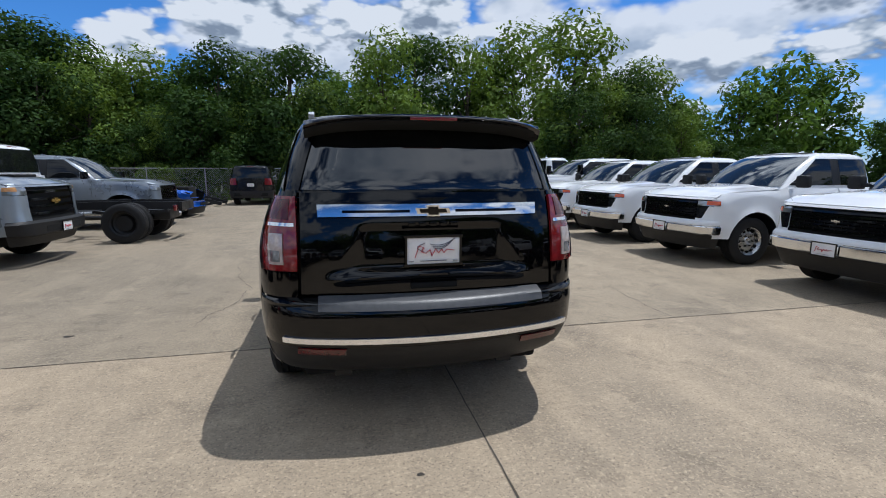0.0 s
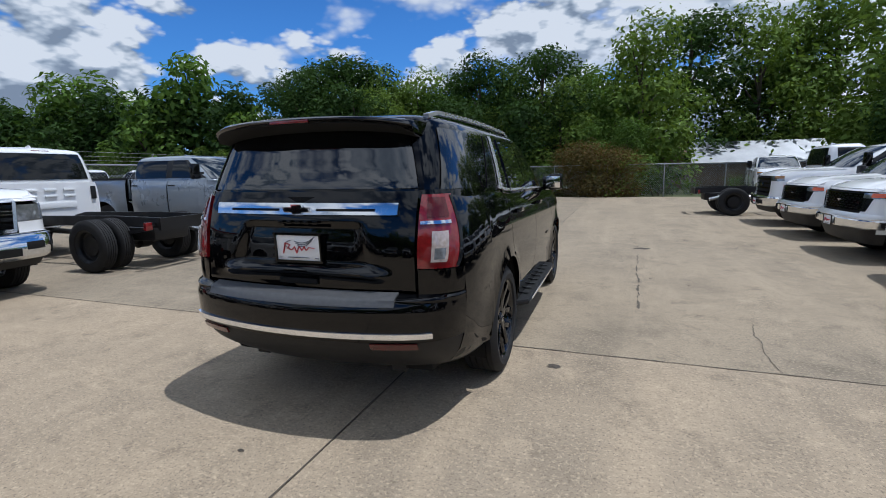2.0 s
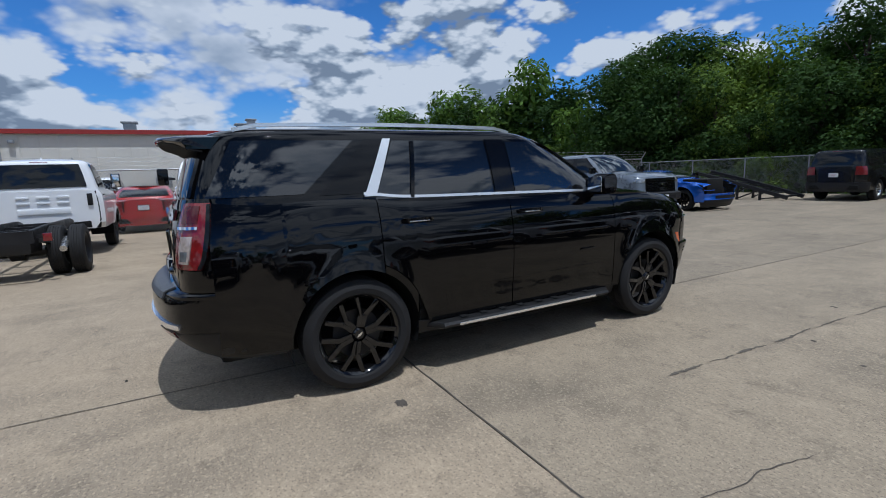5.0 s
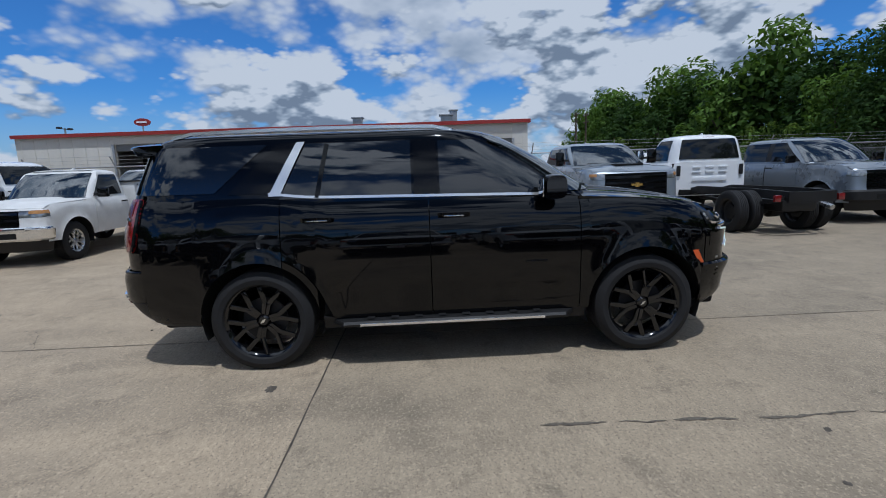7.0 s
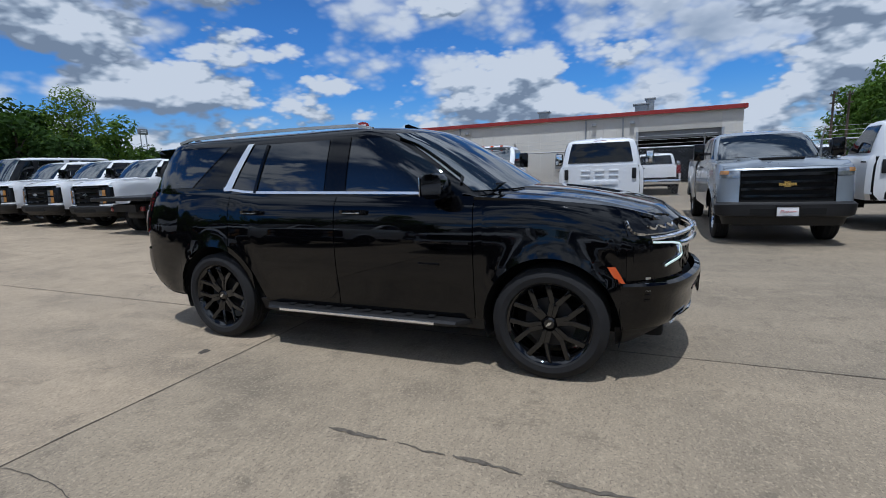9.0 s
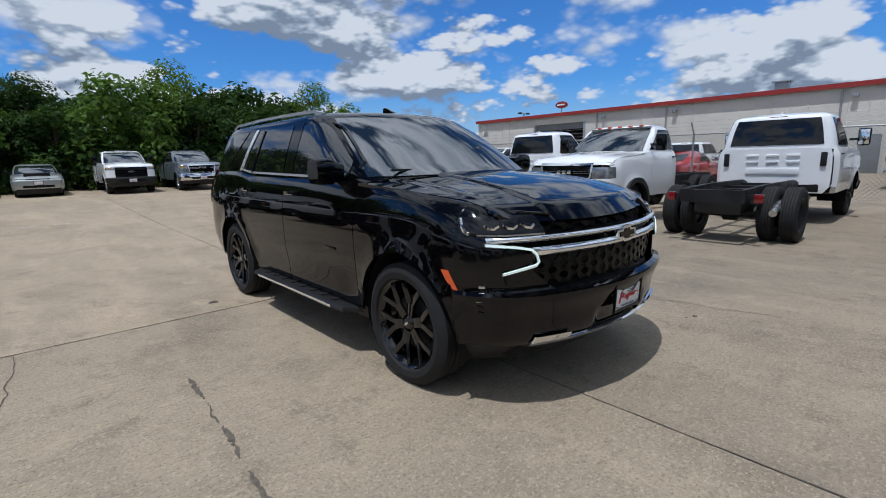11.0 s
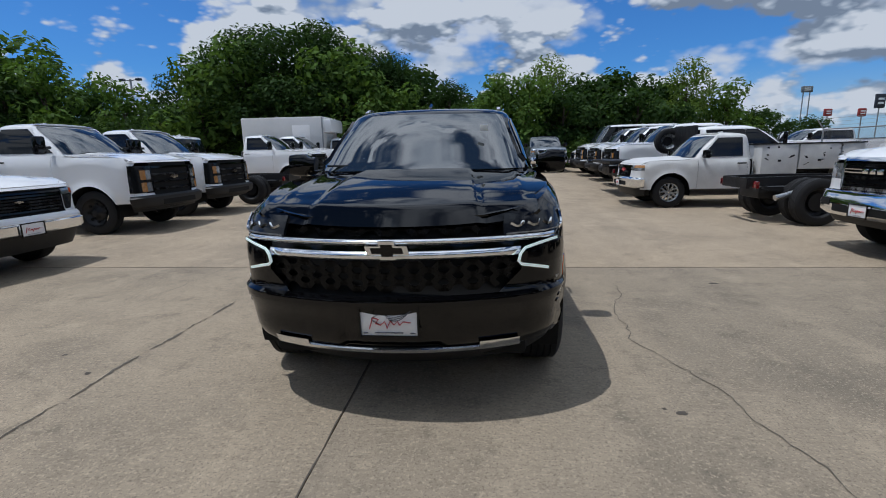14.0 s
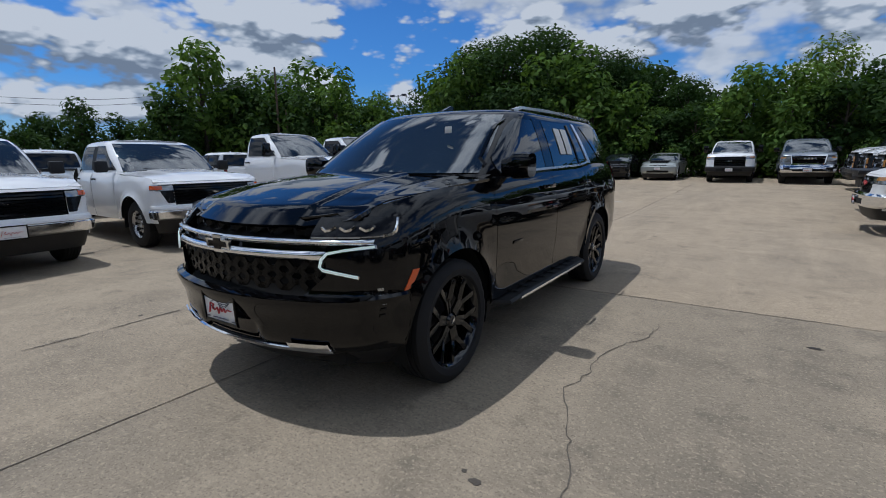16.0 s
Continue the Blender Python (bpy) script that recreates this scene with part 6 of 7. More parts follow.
# old white truck with a chipped utility body
old = vehicle("utility_truck", "", "", OLD_WHITE, kind="utility", hw=0.96, fo=0.92, wb=3.35, hood_f=1.08, hood_r=1.16, belt=1.19, roof=1.80, cowl=-0.40, head=-1.0, cab_rear=-1.95, doors=((-0.62, -1.75),), R=0.38, rim=0.22, style="y", wheel_mat=STEEL, bumper=CHROME, grille="old", gw=0.52, lamps="lens", chassis_end=-0.95, clear=0.46, top=0.80)
for s in (1, -1):
    for y0, y1, z0 in ((-2.02, -2.85, 0.62), (-2.87, -3.78, 0.90), (-3.80, -4.30, 0.62)):
        box("tool_locker", (s * 0.80, (y0 + y1) / 2, (z0 + 1.48) / 2), (0.36, y0 - y1 - 0.01, 1.48 - z0), OLD_WHITE, old, 0.015)
        box("locker_latch", (s * 0.985, (y0 + y1) / 2, 1.10), (0.02, 0.07, 0.05), TRIM, old, 0.006)
    bar("locker_lid", [(s * 0.80, -2.0, 1.495), (s * 0.80, -4.32, 1.495)], 0.40, 0.03, TRIM, old)
    chips = random.Random(7 + s)
    for k in range(16):
        q = Matrix.Translation((s * 0.983, -2.1 - 2.1 * chips.random(), 1.0 + 0.44 * chips.random())) @ Matrix.Rotation(chips.uniform(-0.6, 0.6), 4, "X")
        a, b = chips.uniform(0.015, 0.09), chips.uniform(0.008, 0.03)
        pts = [(a * math.cos(t) * chips.uniform(0.5, 1.2), b * math.sin(t) * chips.uniform(0.5, 1.2)) for t in np.linspace(0, 2 * math.pi, 8, endpoint=False)]
        strip_poly("paint_chip", pts, 0.004, FRAME, old, q @ Matrix.Rotation(math.pi / 2, 4, "Z"))
box("utility_floor", (0, -3.15, 0.86), (1.3, 2.3, 0.08), FRAME, old, 0.01)
box("rear_bumper", (0, -4.42, 0.58), (1.8, 0.16, 0.16), CHROME, old, 0.03)
tagged(old, "old white utility truck with chipped steel tool lockers", "truck")
place(old, -5.05, -7.95, EAST)
# blue coupe, red coupe beyond the fence
def coupe(paint, label, roof=1.36):
    ob = vehicle("sports_coupe", "", "", paint, kind="car", hw=0.95, fo=0.92, wb=2.72, ro=1.05, hood_f=0.84, hood_r=1.0, belt=1.06, roof=roof, cowl=-0.55, head=-1.35, cab_rear=-3.1, doors=((-0.72, -2.10),), R=0.35, rim=0.24, tw=0.25, style="y", wheel_mat=GLOSS_TRIM, clear=0.30,
                 bumper=paint, gw=0.50, lamps="lens", tail_z=(0.80, 0.95), kf=0.22, plate_on=False, frontlamp_amber=False)
    return tagged(ob, label, "car")


blue = coupe(BLUE_PAINT, "bright blue sports coupe parked nose out")
place(blue, -5.9, 13.1, EAST)
red = coupe(RED_PAINT, "bright red sports coupe parked behind the fence", 1.48)
place(red, -17.3, -3.5, WEST)
copy_thing(red, pose(-21.5, -7.0, 0, 0, 0, 90))
sedan = vehicle("sedan", "", "", SILVER_PAINT, kind="car", hw=0.90, fo=0.90, wb=2.75, ro=1.05, hood_f=0.78, hood_r=0.95, belt=0.98, roof=1.45, cowl=-0.55, head=-1.30, cab_rear=-3.15, doors=((-0.75, -1.75), (-1.78, -2.65)), R=0.33, rim=0.21, tw=0.21, clear=0.30, bumper=SILVER_PAINT, gw=0.42, tail_z=(0.75, 0.90), kf=0.2)
tagged(sedan, "silver saloon car parked nose out under trees", "car")
place(sedan, 2.1, -24.0, NORTH)
sed2 = vehicle("sedan", "", "", DARK_PAINT, kind="car", hw=0.90, fo=0.90, wb=2.75, ro=1.05, hood_f=0.78, hood_r=0.95, belt=0.98, roof=1.45, cowl=-0.55, head=-1.30, cab_rear=-3.15, doors=((-0.75, -1.75), (-1.78, -2.65)), R=0.33, rim=0.21, tw=0.21, clear=0.30, bumper=DARK_PAINT, gw=0.42, tail_z=(0.75, 0.90), kf=0.2)
tagged(sed2, "black saloon car parked nose out under trees", "car")
place(sed2, 4.6, -24.2, NORTH)
wr = vehicle("pickup_truck", "", "", WHITE_PAINT, hood_f=1.24, hood_r=1.36, belt=1.40, roof=2.0, R=0.41, bumper=TRIM, grille="bars", gw=0.62, tow_mirror=True, clear=0.5)
tagged(wr, "white pickup with black grille and bumper under trees", "pickup truck")
place(wr, -1.2, -22.8, NORTH)
gr_ = vehicle("pickup_truck", "", "", SLATE_PAINT, hood_f=1.24, hood_r=1.36, belt=1.40, roof=2.0, R=0.41, bumper=CHROME, grille="cross", gw=0.60, clear=0.5)
tagged(gr_, "dark grey pickup with chrome grille under trees", "pickup truck")
place(gr_, -4.1, -22.4, NORTH)
rp = vehicle("pickup_truck", "", "", RED_PAINT, hood_f=1.10, hood_r=1.2, belt=1.24, roof=1.85, R=0.38, bumper=TRIM, grille="bars", gw=0.58)
tagged(rp, "dark red pickup parked under trees", "pickup truck")
place(rp, 7.4, -24.6, NORTH)
# white crew-cab trucks south of the utility truck
cv = vehicle("crew_truck", "", "", WHITE_PAINT, kind="chassis", hood_f=1.40, hood_r=1.50, belt=1.54, roof=2.22, fo=1.05, wb=5.0, R=0.42, rim=0.26, tw=0.24, style="hole", dual=True, bumper=TRIM, grille="bars", gw=0.56, lamps="tall", cab_rear=-3.0, doors=((-0.72, -1.75), (-1.78, -2.85)), chassis_end=-1.0, tow_mirror=True, cowl=-0.40, head=-1.1, hw=1.03, clear=0.58, plate_on=False)
tagged(cv, "white crew-cab chassis truck with black grille", "truck", "white crew trucks in a row")
place(cv, -6.1, -13.6, EAST)
for y in (-16.2, -18.9):
    copy_thing(cv, pose(-6.1, y, gz(0, y), 0, 0, EAST))
van = vehicle("passenger_van", "", "", WHITE_PAINT, kind="van", hw=1.0, fo=0.95, wb=3.5, ro=1.1, hood_f=1.10, hood_r=1.28, belt=1.32, roof=2.45, cowl=0.05, head=-0.75, cab_rear=-4.55, doors=((-0.35, -1.35), (-1.40, -2.5)), R=0.36, rim=0.22, clear=0.42, bumper=TRIM, gw=0.5, top=0.86, tail_z=(1.0, 1.5))
tagged(van, "white high-roof van parked nose out", "van")
place(van, -6.2, -21.5, EAST)
bs = vehicle("suv", "", "", DARK_PAINT, kind="suv", hw=1.0, fo=1.0, wb=2.95, ro=1.15, hood_f=1.08, hood_r=1.18, belt=1.26, roof=1.88, cowl=-0.45, head=-1.15, cab_rear=-4.08, doors=((-0.62, -1.65), (-1.68, -2.7)), R=0.38, rim=0.23, bumper=DARK_PAINT, gw=0.55, clear=0.40, tail_z=(0.95, 1.25))
tagged(bs, "old black SUV parked beside the bushes", "car")
place(bs, -4.3, 22.65, 0)


# ---- joints, cracks and marks on the concrete ----
CRACK = mat("crack_fill", (0.115, 0.098, 0.08), 0.9, vary=0.5, vscale=15)
PATCH = mat("exposed_grit", (0.165, 0.14, 0.11), 0.9, vary=0.6, vscale=30, bump=0.5, bscale=90)
RUST = mat("dark_stain", (0.06, 0.05, 0.042), 0.85, vary=0.4, vscale=20)
WHITE_LINE = mat("worn_white_line", (0.55, 0.53, 0.48), 0.8, vary=0.4, vscale=20)


def crack(name, pts, width, label, seed=0, wander=0.02, step=0.05, material=None):
    """A thin ragged line of dirt along points on the ground."""
    rnd = random.Random(seed)
    L_, R_ = [], []
    path = []
    for (x0, y0), (x1, y1) in zip(pts, pts[1:]):
        n = max(1, int(math.hypot(x1 - x0, y1 - y0) / step))
        path += [(x0 + (x1 - x0) * i / n, y0 + (y1 - y0) * i / n) for i in range(n)]
    path.append(pts[-1])
    ox = oy = 0.0
    V, F = [], []
    for i, (x, y) in enumerate(path):
        ox, oy = ox * 0.8 + rnd.uniform(-1, 1) * wander, oy * 0.8 + rnd.uniform(-1, 1) * wander
        a, b = path[max(i - 1, 0)], path[min(i + 1, len(path) - 1)]
        d = math.hypot(b[0] - a[0], b[1] - a[1]) or 1
        nx, ny = -(b[1] - a[1]) / d, (b[0] - a[0]) / d
        w = width * 0.62 * (0.35 + rnd.random()) * min(1, (i + 1) / 4, (len(path) - i) / 4) / 2 + 0.0008
        z = gz(x, y) + 0.004
        V += [(x + ox + nx * w, y + oy + ny * w, z), (x + ox - nx * w, y + oy - ny * w, z)]
        if i:
            F.append((2 * i - 2, 2 * i - 1, 2 * i + 1, 2 * i))
    return solid(name, V, F, material or CRACK, pavement, label)


for k, (a, b, w) in enumerate((((2.04, 0.55), (2.05, 0.95), 0.045), ((2.055, 1.02), (2.07, 1.32), 0.026), ((2.07, 1.36), (2.09, 1.75), 0.046), ((2.10, 1.86), (2.10, 2.5), 0.036), ((2.10, 2.55), (2.12, 3.1), 0.026), ((2.13, 3.25), (2.2, 4.2), 0.02))):
    crack("crack", [a, b], w, "patchy rough crack", 30 + k, 0.010, 0.03, PATCH)
crack("crack", [(2.96, -0.92), (2.94, -0.63), (2.98, -0.31), (2.98, -0.05), (3.05, 0.3)], 0.008, "thin dark crack", 2, 0.012)
crack("crack", [(-1.93, -0.2), (-1.88, 0.21), (-1.73, 0.62), (-1.72, 1.12), (-1.66, 1.43), (-1.80, 1.80), (-1.92, 2.16), (-1.97, 2.6), (-2.08, 3.1)], 0.010, "thin wandering crack", 3, 0.02, 0.05, PATCH)
crack("crack", [(6.42, 1.25), (6.6, 0.8), (6.88, 0.25), (7.3, -0.5)], 0.019, "ragged dark crack", 4, 0.04)
crack("crack", [(3.6, 4.6), (3.9, 5.2), (4.3, 5.7), (4.2, 6.4)], 0.011, "thin dark crack", 5, 0.03)
crack("crack", [(2.2, 4.9), (2.15, 6.2), (2.25, 7.5)], 0.011, "thin dark crack", 6, 0.03)
crack("crack", [(-0.4, -4.6), (-0.2, -4.1), (0.28, -3.8)], 0.005, "hairline crack", 7, 0.02)
crack("joint_dirt", [(JX - 38 * SLANT, -38), (JX - 20 * SLANT, -20), (JX + JY * SLANT, JY)], 0.013, "dirt in the joint", 8, 0.004, 0.12)
crack("joint_dirt", [(JX + JY * SLANT, JY), (JX + 10 * SLANT, 10), (JX + 22.5 * SLANT, 22.5)], 0.011, "dirt in the joint", 9, 0.004, 0.12)
crack("joint_dirt", [(-20, JY), (0, JY), (20, JY)], 0.015, "dirt in the joint", 10, 0.004, 0.10)


def blot(name, x, y, r, material, label, seed=0, sx=1.0, h=0.004):
    """A low uneven patch on the ground."""
    rnd = random.Random(seed)
    n = 18
    rr = [r * (0.65 + 0.5 * rnd.random()) for _ in range(n)]
    V = [(x, y, gz(x, y) + h + 0.003)] + [(x + sx * rr[i] * math.cos(2 * math.pi * i / n), y + rr[i] * math.sin(2 * math.pi * i / n), gz(x, y) + 0.003) for i in range(n)]
    return tagged(solid(name, V, [(0, 1 + i, 1 + (i + 1) % n) for i in range(n)], material), label, name.replace("_", " "))


blot("debris", 1.352, -1.27, 0.045, CRACK, "small dark scrap lying on concrete", 1, 1.3, 0.02)
blot("debris", 2.27, 4.83, 0.10, CRACK, "dark scrap lying on concrete", 2, 1.5, 0.02)
blot("debris", -0.156, -2.95, 0.012, CRACK, "tiny dark scrap lying on concrete", 3, 2.0, 0.012)
blot("pit", 2.26, 2.15, 0.026, CRACK, "small dark pit in concrete", 4)
blot("pit", 2.70, 1.86, 0.02, CRACK, "small dark pit in concrete", 5)
blot("pit", -1.61, 2.48, 0.024, CRACK, "small dark pit in concrete", 6, 1.4)
blot("pit", -1.53, 2.44, 0.016, CRACK, "small dark pit in concrete", 7)
blot("oil_stain", -3.0, -0.2, 0.03, RUST, "small dark stain on concrete", 9, 2.0)
blot("oil_stain", 1.9, 3.4, 0.02, RUST, "small dark stain on concrete", 10, 2.0)
blot("oil_stain", -1.0, -5.2, 0.02, RUST, "small dark stain on concrete", 11, 2.4)
blot("oil_stain", 3.2, 6.2, 0.05, RUST, "small dark stain on concrete", 12, 1.6)
for x, y in ((2.75, -11.6), (2.05, -11.6), (1.3, -11.7)):
    P = np.array([[(x + a, y + b, gz(x, y) + 0.004) for b in (-0.05, 0.05)] for a in (-0.16, 0.16)])
    V, F = slab(P, 0.003, np.broadcast_to(np.array([0, 0, 1.0]), P.shape))
    solid("line_mark", V, F, WHITE_LINE, pavement, "worn white paint dash")


# ---- trees ----
def leaf_mat(name, base, dark):
    m = mat(name, base, 0.75, vary=0.5, second=dark, vscale=0.7, island=0.45, spec=0.12)
    t = m.node_tree
    p, out = t.nodes["Principled BSDF"], t.nodes["Material Output"]
    tr, mx = nd(t, "ShaderNodeBsdfTranslucent"), nd(t, "ShaderNodeMixShader", i_0=0.22)
    tr.inputs[0].default_value = (base[0] * 1.6, base[1] * 1.7, base[2] * 0.9, 1)
    t.links.new(p.outputs[0], mx.inputs[1]), t.links.new(tr.outputs[0], mx.inputs[2]), t.links.new(mx.outputs[0], out.inputs[0])
    return m


LEAF = leaf_mat("leaf_green", (0.112, 0.186, 0.038), (0.034, 0.070, 0.015))
LEAF_DARK = leaf_mat("leaf_dark", (0.046, 0.086, 0.022), (0.018, 0.040, 0.012))
LEAF_LIGHT = leaf_mat("leaf_light", (0.150, 0.215, 0.045), (0.050, 0.094, 0.018))
LEAF_RED = leaf_mat("leaf_withered", (0.135, 0.085, 0.032), (0.045, 0.055, 0.018))
BARK = mat("bark", (0.10, 0.078, 0.058), 0.9, vary=0.5, vscale=6, bump=0.8, bscale=14, dist=0.03)


def leaves(centres, per, size, seed):
    """A crown: many small bent leaves in heaps round the given centres (x, y, z, radius)."""
    g = np.random.default_rng(seed)
    V, F = [], []
    for cx, cy, cz, r in centres:
        n = int(per * (r / 1.2) ** 2)
        d = g.normal(size=(n, 3))
        d /= np.linalg.norm(d, axis=1, keepdims=True)
        rad = r * g.uniform(0.35, 1.0, n) ** 0.45 * (1 + 0.18 * g.normal(size=n))
        pos = np.array([cx, cy, cz]) + d * rad[:, None] * np.array([1, 1, 0.78])
        up = d * 0.8 + np.array([0, 0, 0.55]) + g.normal(size=(n, 3)) * 0.55
        up /= np.linalg.norm(up, axis=1, keepdims=True)
        a = np.cross(up, g.normal(size=(n, 3)))
        a /= np.linalg.norm(a, axis=1, keepdims=True) + 1e-9
        b = np.cross(up, a)
        s = size * g.uniform(0.6, 1.35, n)[:, None]
        k = len(V)
        P = np.stack([pos - a * s, pos - b * s * 0.5 + up * s * 0.18, pos + a * s * 1.1, pos + b * s * 0.5 + up * s * 0.18], axis=1)
        base = sum(len(v) for v in V)
        V.append(P.reshape(-1, 3))
        idx = np.arange(n) * 4 + base
        F += [(i, i + 1, i + 2, i + 3) for i in idx.tolist()]
    return np.concatenate(V), F


def tree(name, height, spread, seed, material, per=330, size=0.17, label="", trunk_h=0.25, clumps=17):
    g = random.Random(seed)
    root = new(name)
    cz = []
    for k in range(clumps):
        u = (k + 0.5) / clumps
        z = height * (0.10 + 0.78 * u)
        wide = spread * (0.35 + 0.65 * math.sin(math.pi * min(1, 0.22 + 0.78 * u) ** 0.9)) * 0.72
        a = k * 2.4 + g.uniform(-0.5, 0.5)
        rr = wide * math.sqrt(g.uniform(0.15, 1.0))
        cz.append((rr * math.cos(a), rr * math.sin(a), z + g.uniform(-0.5, 0.5), g.uniform(1.05, 1.75) * height / 9.5))
    pts = [(0, 0, -0.15), (0.08, 0.03, height * 0.25), (0.0, 0.12, height * 0.5), (0.1, 0.0, height * 0.8)]
    r0 = 0.018 * height
    V, F = [], []
    ways = [(pts, [r0 * 1.25, r0, r0 * 0.7, r0 * 0.25])]
    for k in range(7):
        c = cz[(k * 2 + 3) % clumps]
        z0 = height * (0.18 + 0.07 * k)
        ways.append(([(0.05, 0.06, z0), (c[0] * 0.5, c[1] * 0.5, (z0 + c[2]) / 2 + 0.2), (c[0] * 0.95, c[1] * 0.95, c[2])], [r0 * 0.45, r0 * 0.28, r0 * 0.10]))
    for P_, rs in ways:
        rings = []
        for i, p in enumerate(P_):
            d = (Vector(P_[min(i + 1, len(P_) - 1)]) - Vector(P_[max(i - 1, 0)])).normalized().to_track_quat("Z", "Y")
            rings.append([tuple(Vector(p) + d @ Vector((math.cos(t) * rs[i], math.sin(t) * rs[i], 0))) for t in np.linspace(0, 2 * math.pi, 7, endpoint=False)])
        v, f = loft(rings)
        F += [tuple(len(V) + q for q in face) for face in f]
        V += list(v)
    solid("trunk", V, F, BARK, root, "brown trunk and limbs", sharp=60)
    V, F = leaves(cz, per, size, seed)
    solid("crown", V, F, material, root, sharp=180, fix=False)
    return tagged(root, label, "tree", "trees round the lot")


def bush(name, w, h, seed, material, label, per=250, size=0.098):
    g = random.Random(seed)
    cz = [(g.uniform(-w, w), g.uniform(-0.7, 0.7), h * g.uniform(0.10, 0.80), g.uniform(0.55, 1.0) * h / 2.6) for _ in range(11)]
    root = new(name)
    for k in range(4):
        c = cz[k]
        tube("stem", [(c[0] * 0.3, c[1] * 0.3, -0.1), (c[0] * 0.8, c[1] * 0.8, c[2])], [0.04, 0.015], BARK, root, n=6)
    V, F = leaves(cz, per, size, seed)
    solid("foliage", V, F, material, root, sharp=180, fix=False)
    return tagged(root, label, "bush", "bushes along the fence")


SHAPES = ((10.5, 3.6, 11, LEAF, "tall broadleaf tree with full green crown"), (9.0, 3.9, 12, LEAF, "broad green tree with rounded uneven crown"), (11.0, 3.0, 13, LEAF_DARK, "tall dark green tree with narrow crown"),
          (8.0, 3.4, 14, LEAF_LIGHT, "light green tree with loose crown"), (9.5, 4.2, 15, LEAF_DARK, "broad dark green tree with dense crown"))
kinds = [tree("tree", h, w, sd, m, label=lb, per=400, size=0.130) for h, w, sd, m, lb in SHAPES]
far_kinds = [tree("tree", h, w, sd + 20, m, label=lb, per=105, size=0.27) for h, w, sd, m, lb in SHAPES]
shrubs = [bush("bush", 1.7, 2.6, 21, LEAF, "dense green bush along the fence"), bush("bush", 1.5, 2.2, 22, LEAF_LIGHT, "bright green bush along the fence"), bush("bush", 1.8, 3.0, 23, LEAF_DARK, "dark green bush along the fence")]
red_bush = bush("bush", 2.0, 3.8, 24, LEAF_RED, "withered reddish bush beside the concrete", per=620, size=0.075)
used_kinds = set()


def stand(kind, pool, x, y, h, rnd):
    """One tree or bush of the pool at a place, h times its own size."""
    m = pose(x, y, gz(x, y) - 0.05, 0, 0, rnd.uniform(0, 360)) @ Matrix.Diagonal((h * rnd.uniform(0.92, 1.12), h * rnd.uniform(0.92, 1.12), h, 1))
    if kind in used_kinds:
        return copy_thing(kind, m)
    used_kinds.add(kind)
    kind.matrix_basis = m
    return kind


rnd = random.Random(5)
skyline_n = curve((-84, 7.0), (-76, 10.2), (-66, 11.6), (-58, 10.2), (-50, 10.5), (-41, 11.0), (-34, 10.8), (-27, 9.8), (-23.5, 9.0), (-20.3, 10.0), (-17.8, 10.2), (-16.5, 8.9), (-15, 9.8), (-13, 7.3), (-10.7, 8.3), (-8.8, 8.1), (-7, 8.9), (-5.6, 7.4), (-3.5, 9.4), (-1.4, 10.2), (0.2, 11.4), (2.1, 10.7), (3.8, 9.8), (5.8, 10.2), (8, 9.2), (11.4, 9.0), (13.2, 10.3), (16.4, 11.1), (20.3, 11.2), (22.4, 9.5), (26, 8.6), (28.8, 5.9), (31, 5.5), (33, 6.7), (35.4, 8.7), (39, 10.2), (45.5, 10.0), (48.6, 7.7), (55, 8.5))
own = {k: max(float(np.percentile([v.co.z for v in c.data.vertices], 99)) for c in kinds[k].children) for k in range(5)}
x = -82.0
while x < 54:
    near = -24 < x < 27
    k = rnd.choice((0, 1, 2, 3, 4))
    top = skyline_n(x) * rnd.uniform(0.95, 1.03)
    if not 6.0 < x < 8.2:
        stand((kinds if near else far_kinds)[k], kinds, (x * 1.29 if 3.5 < x < 17 else x) + rnd.uniform(-0.4, 0.4), ((41.0 if 3.5 < x < 17 else 30.5) if x > -28 else 30.5) + rnd.uniform(-1.6, 1.6), top * (1.3 if 3.5 < x < 17 else 1.0) / own[k], rnd)
    if x < 36 and not 2.5 < x < 15.5:
        k = rnd.choice((1, 3, 4))
        stand(far_kinds[k] if not near else kinds[k], kinds, x + 1.2, 26.9 + rnd.uniform(-0.8, 0.8), top * rnd.uniform(0.5, 0.8) / own[k], rnd)
    if near and x < 4:
        k = rnd.choice((0, 1, 4))
        if not 5.2 < x < 9:
            stand(far_kinds[k], kinds, x + 0.6, 35.0 + rnd.uniform(-1, 1), top * rnd.uniform(0.75, 0.95) / own[k], rnd)
    x += 2.1 if -24 < x < 24 else 2.9
x = -34.0
while x < 34:
    stand(rnd.choice(shrubs), shrubs, x, 24.9 + rnd.uniform(-0.3, 0.5) + (1.2 if 4 < x < 15 else 0), rnd.uniform(0.55, 1.15) * (0.55 if 4 < x < 15 else 1.0), rnd)
    x += 2.0
stand(red_bush, None, 0.2, 24.0, 0.86, rnd)
copy_thing(red_bush, pose(2.0, 24.4, 0, 0, 0, 130) @ Matrix.Scale(0.85, 4))
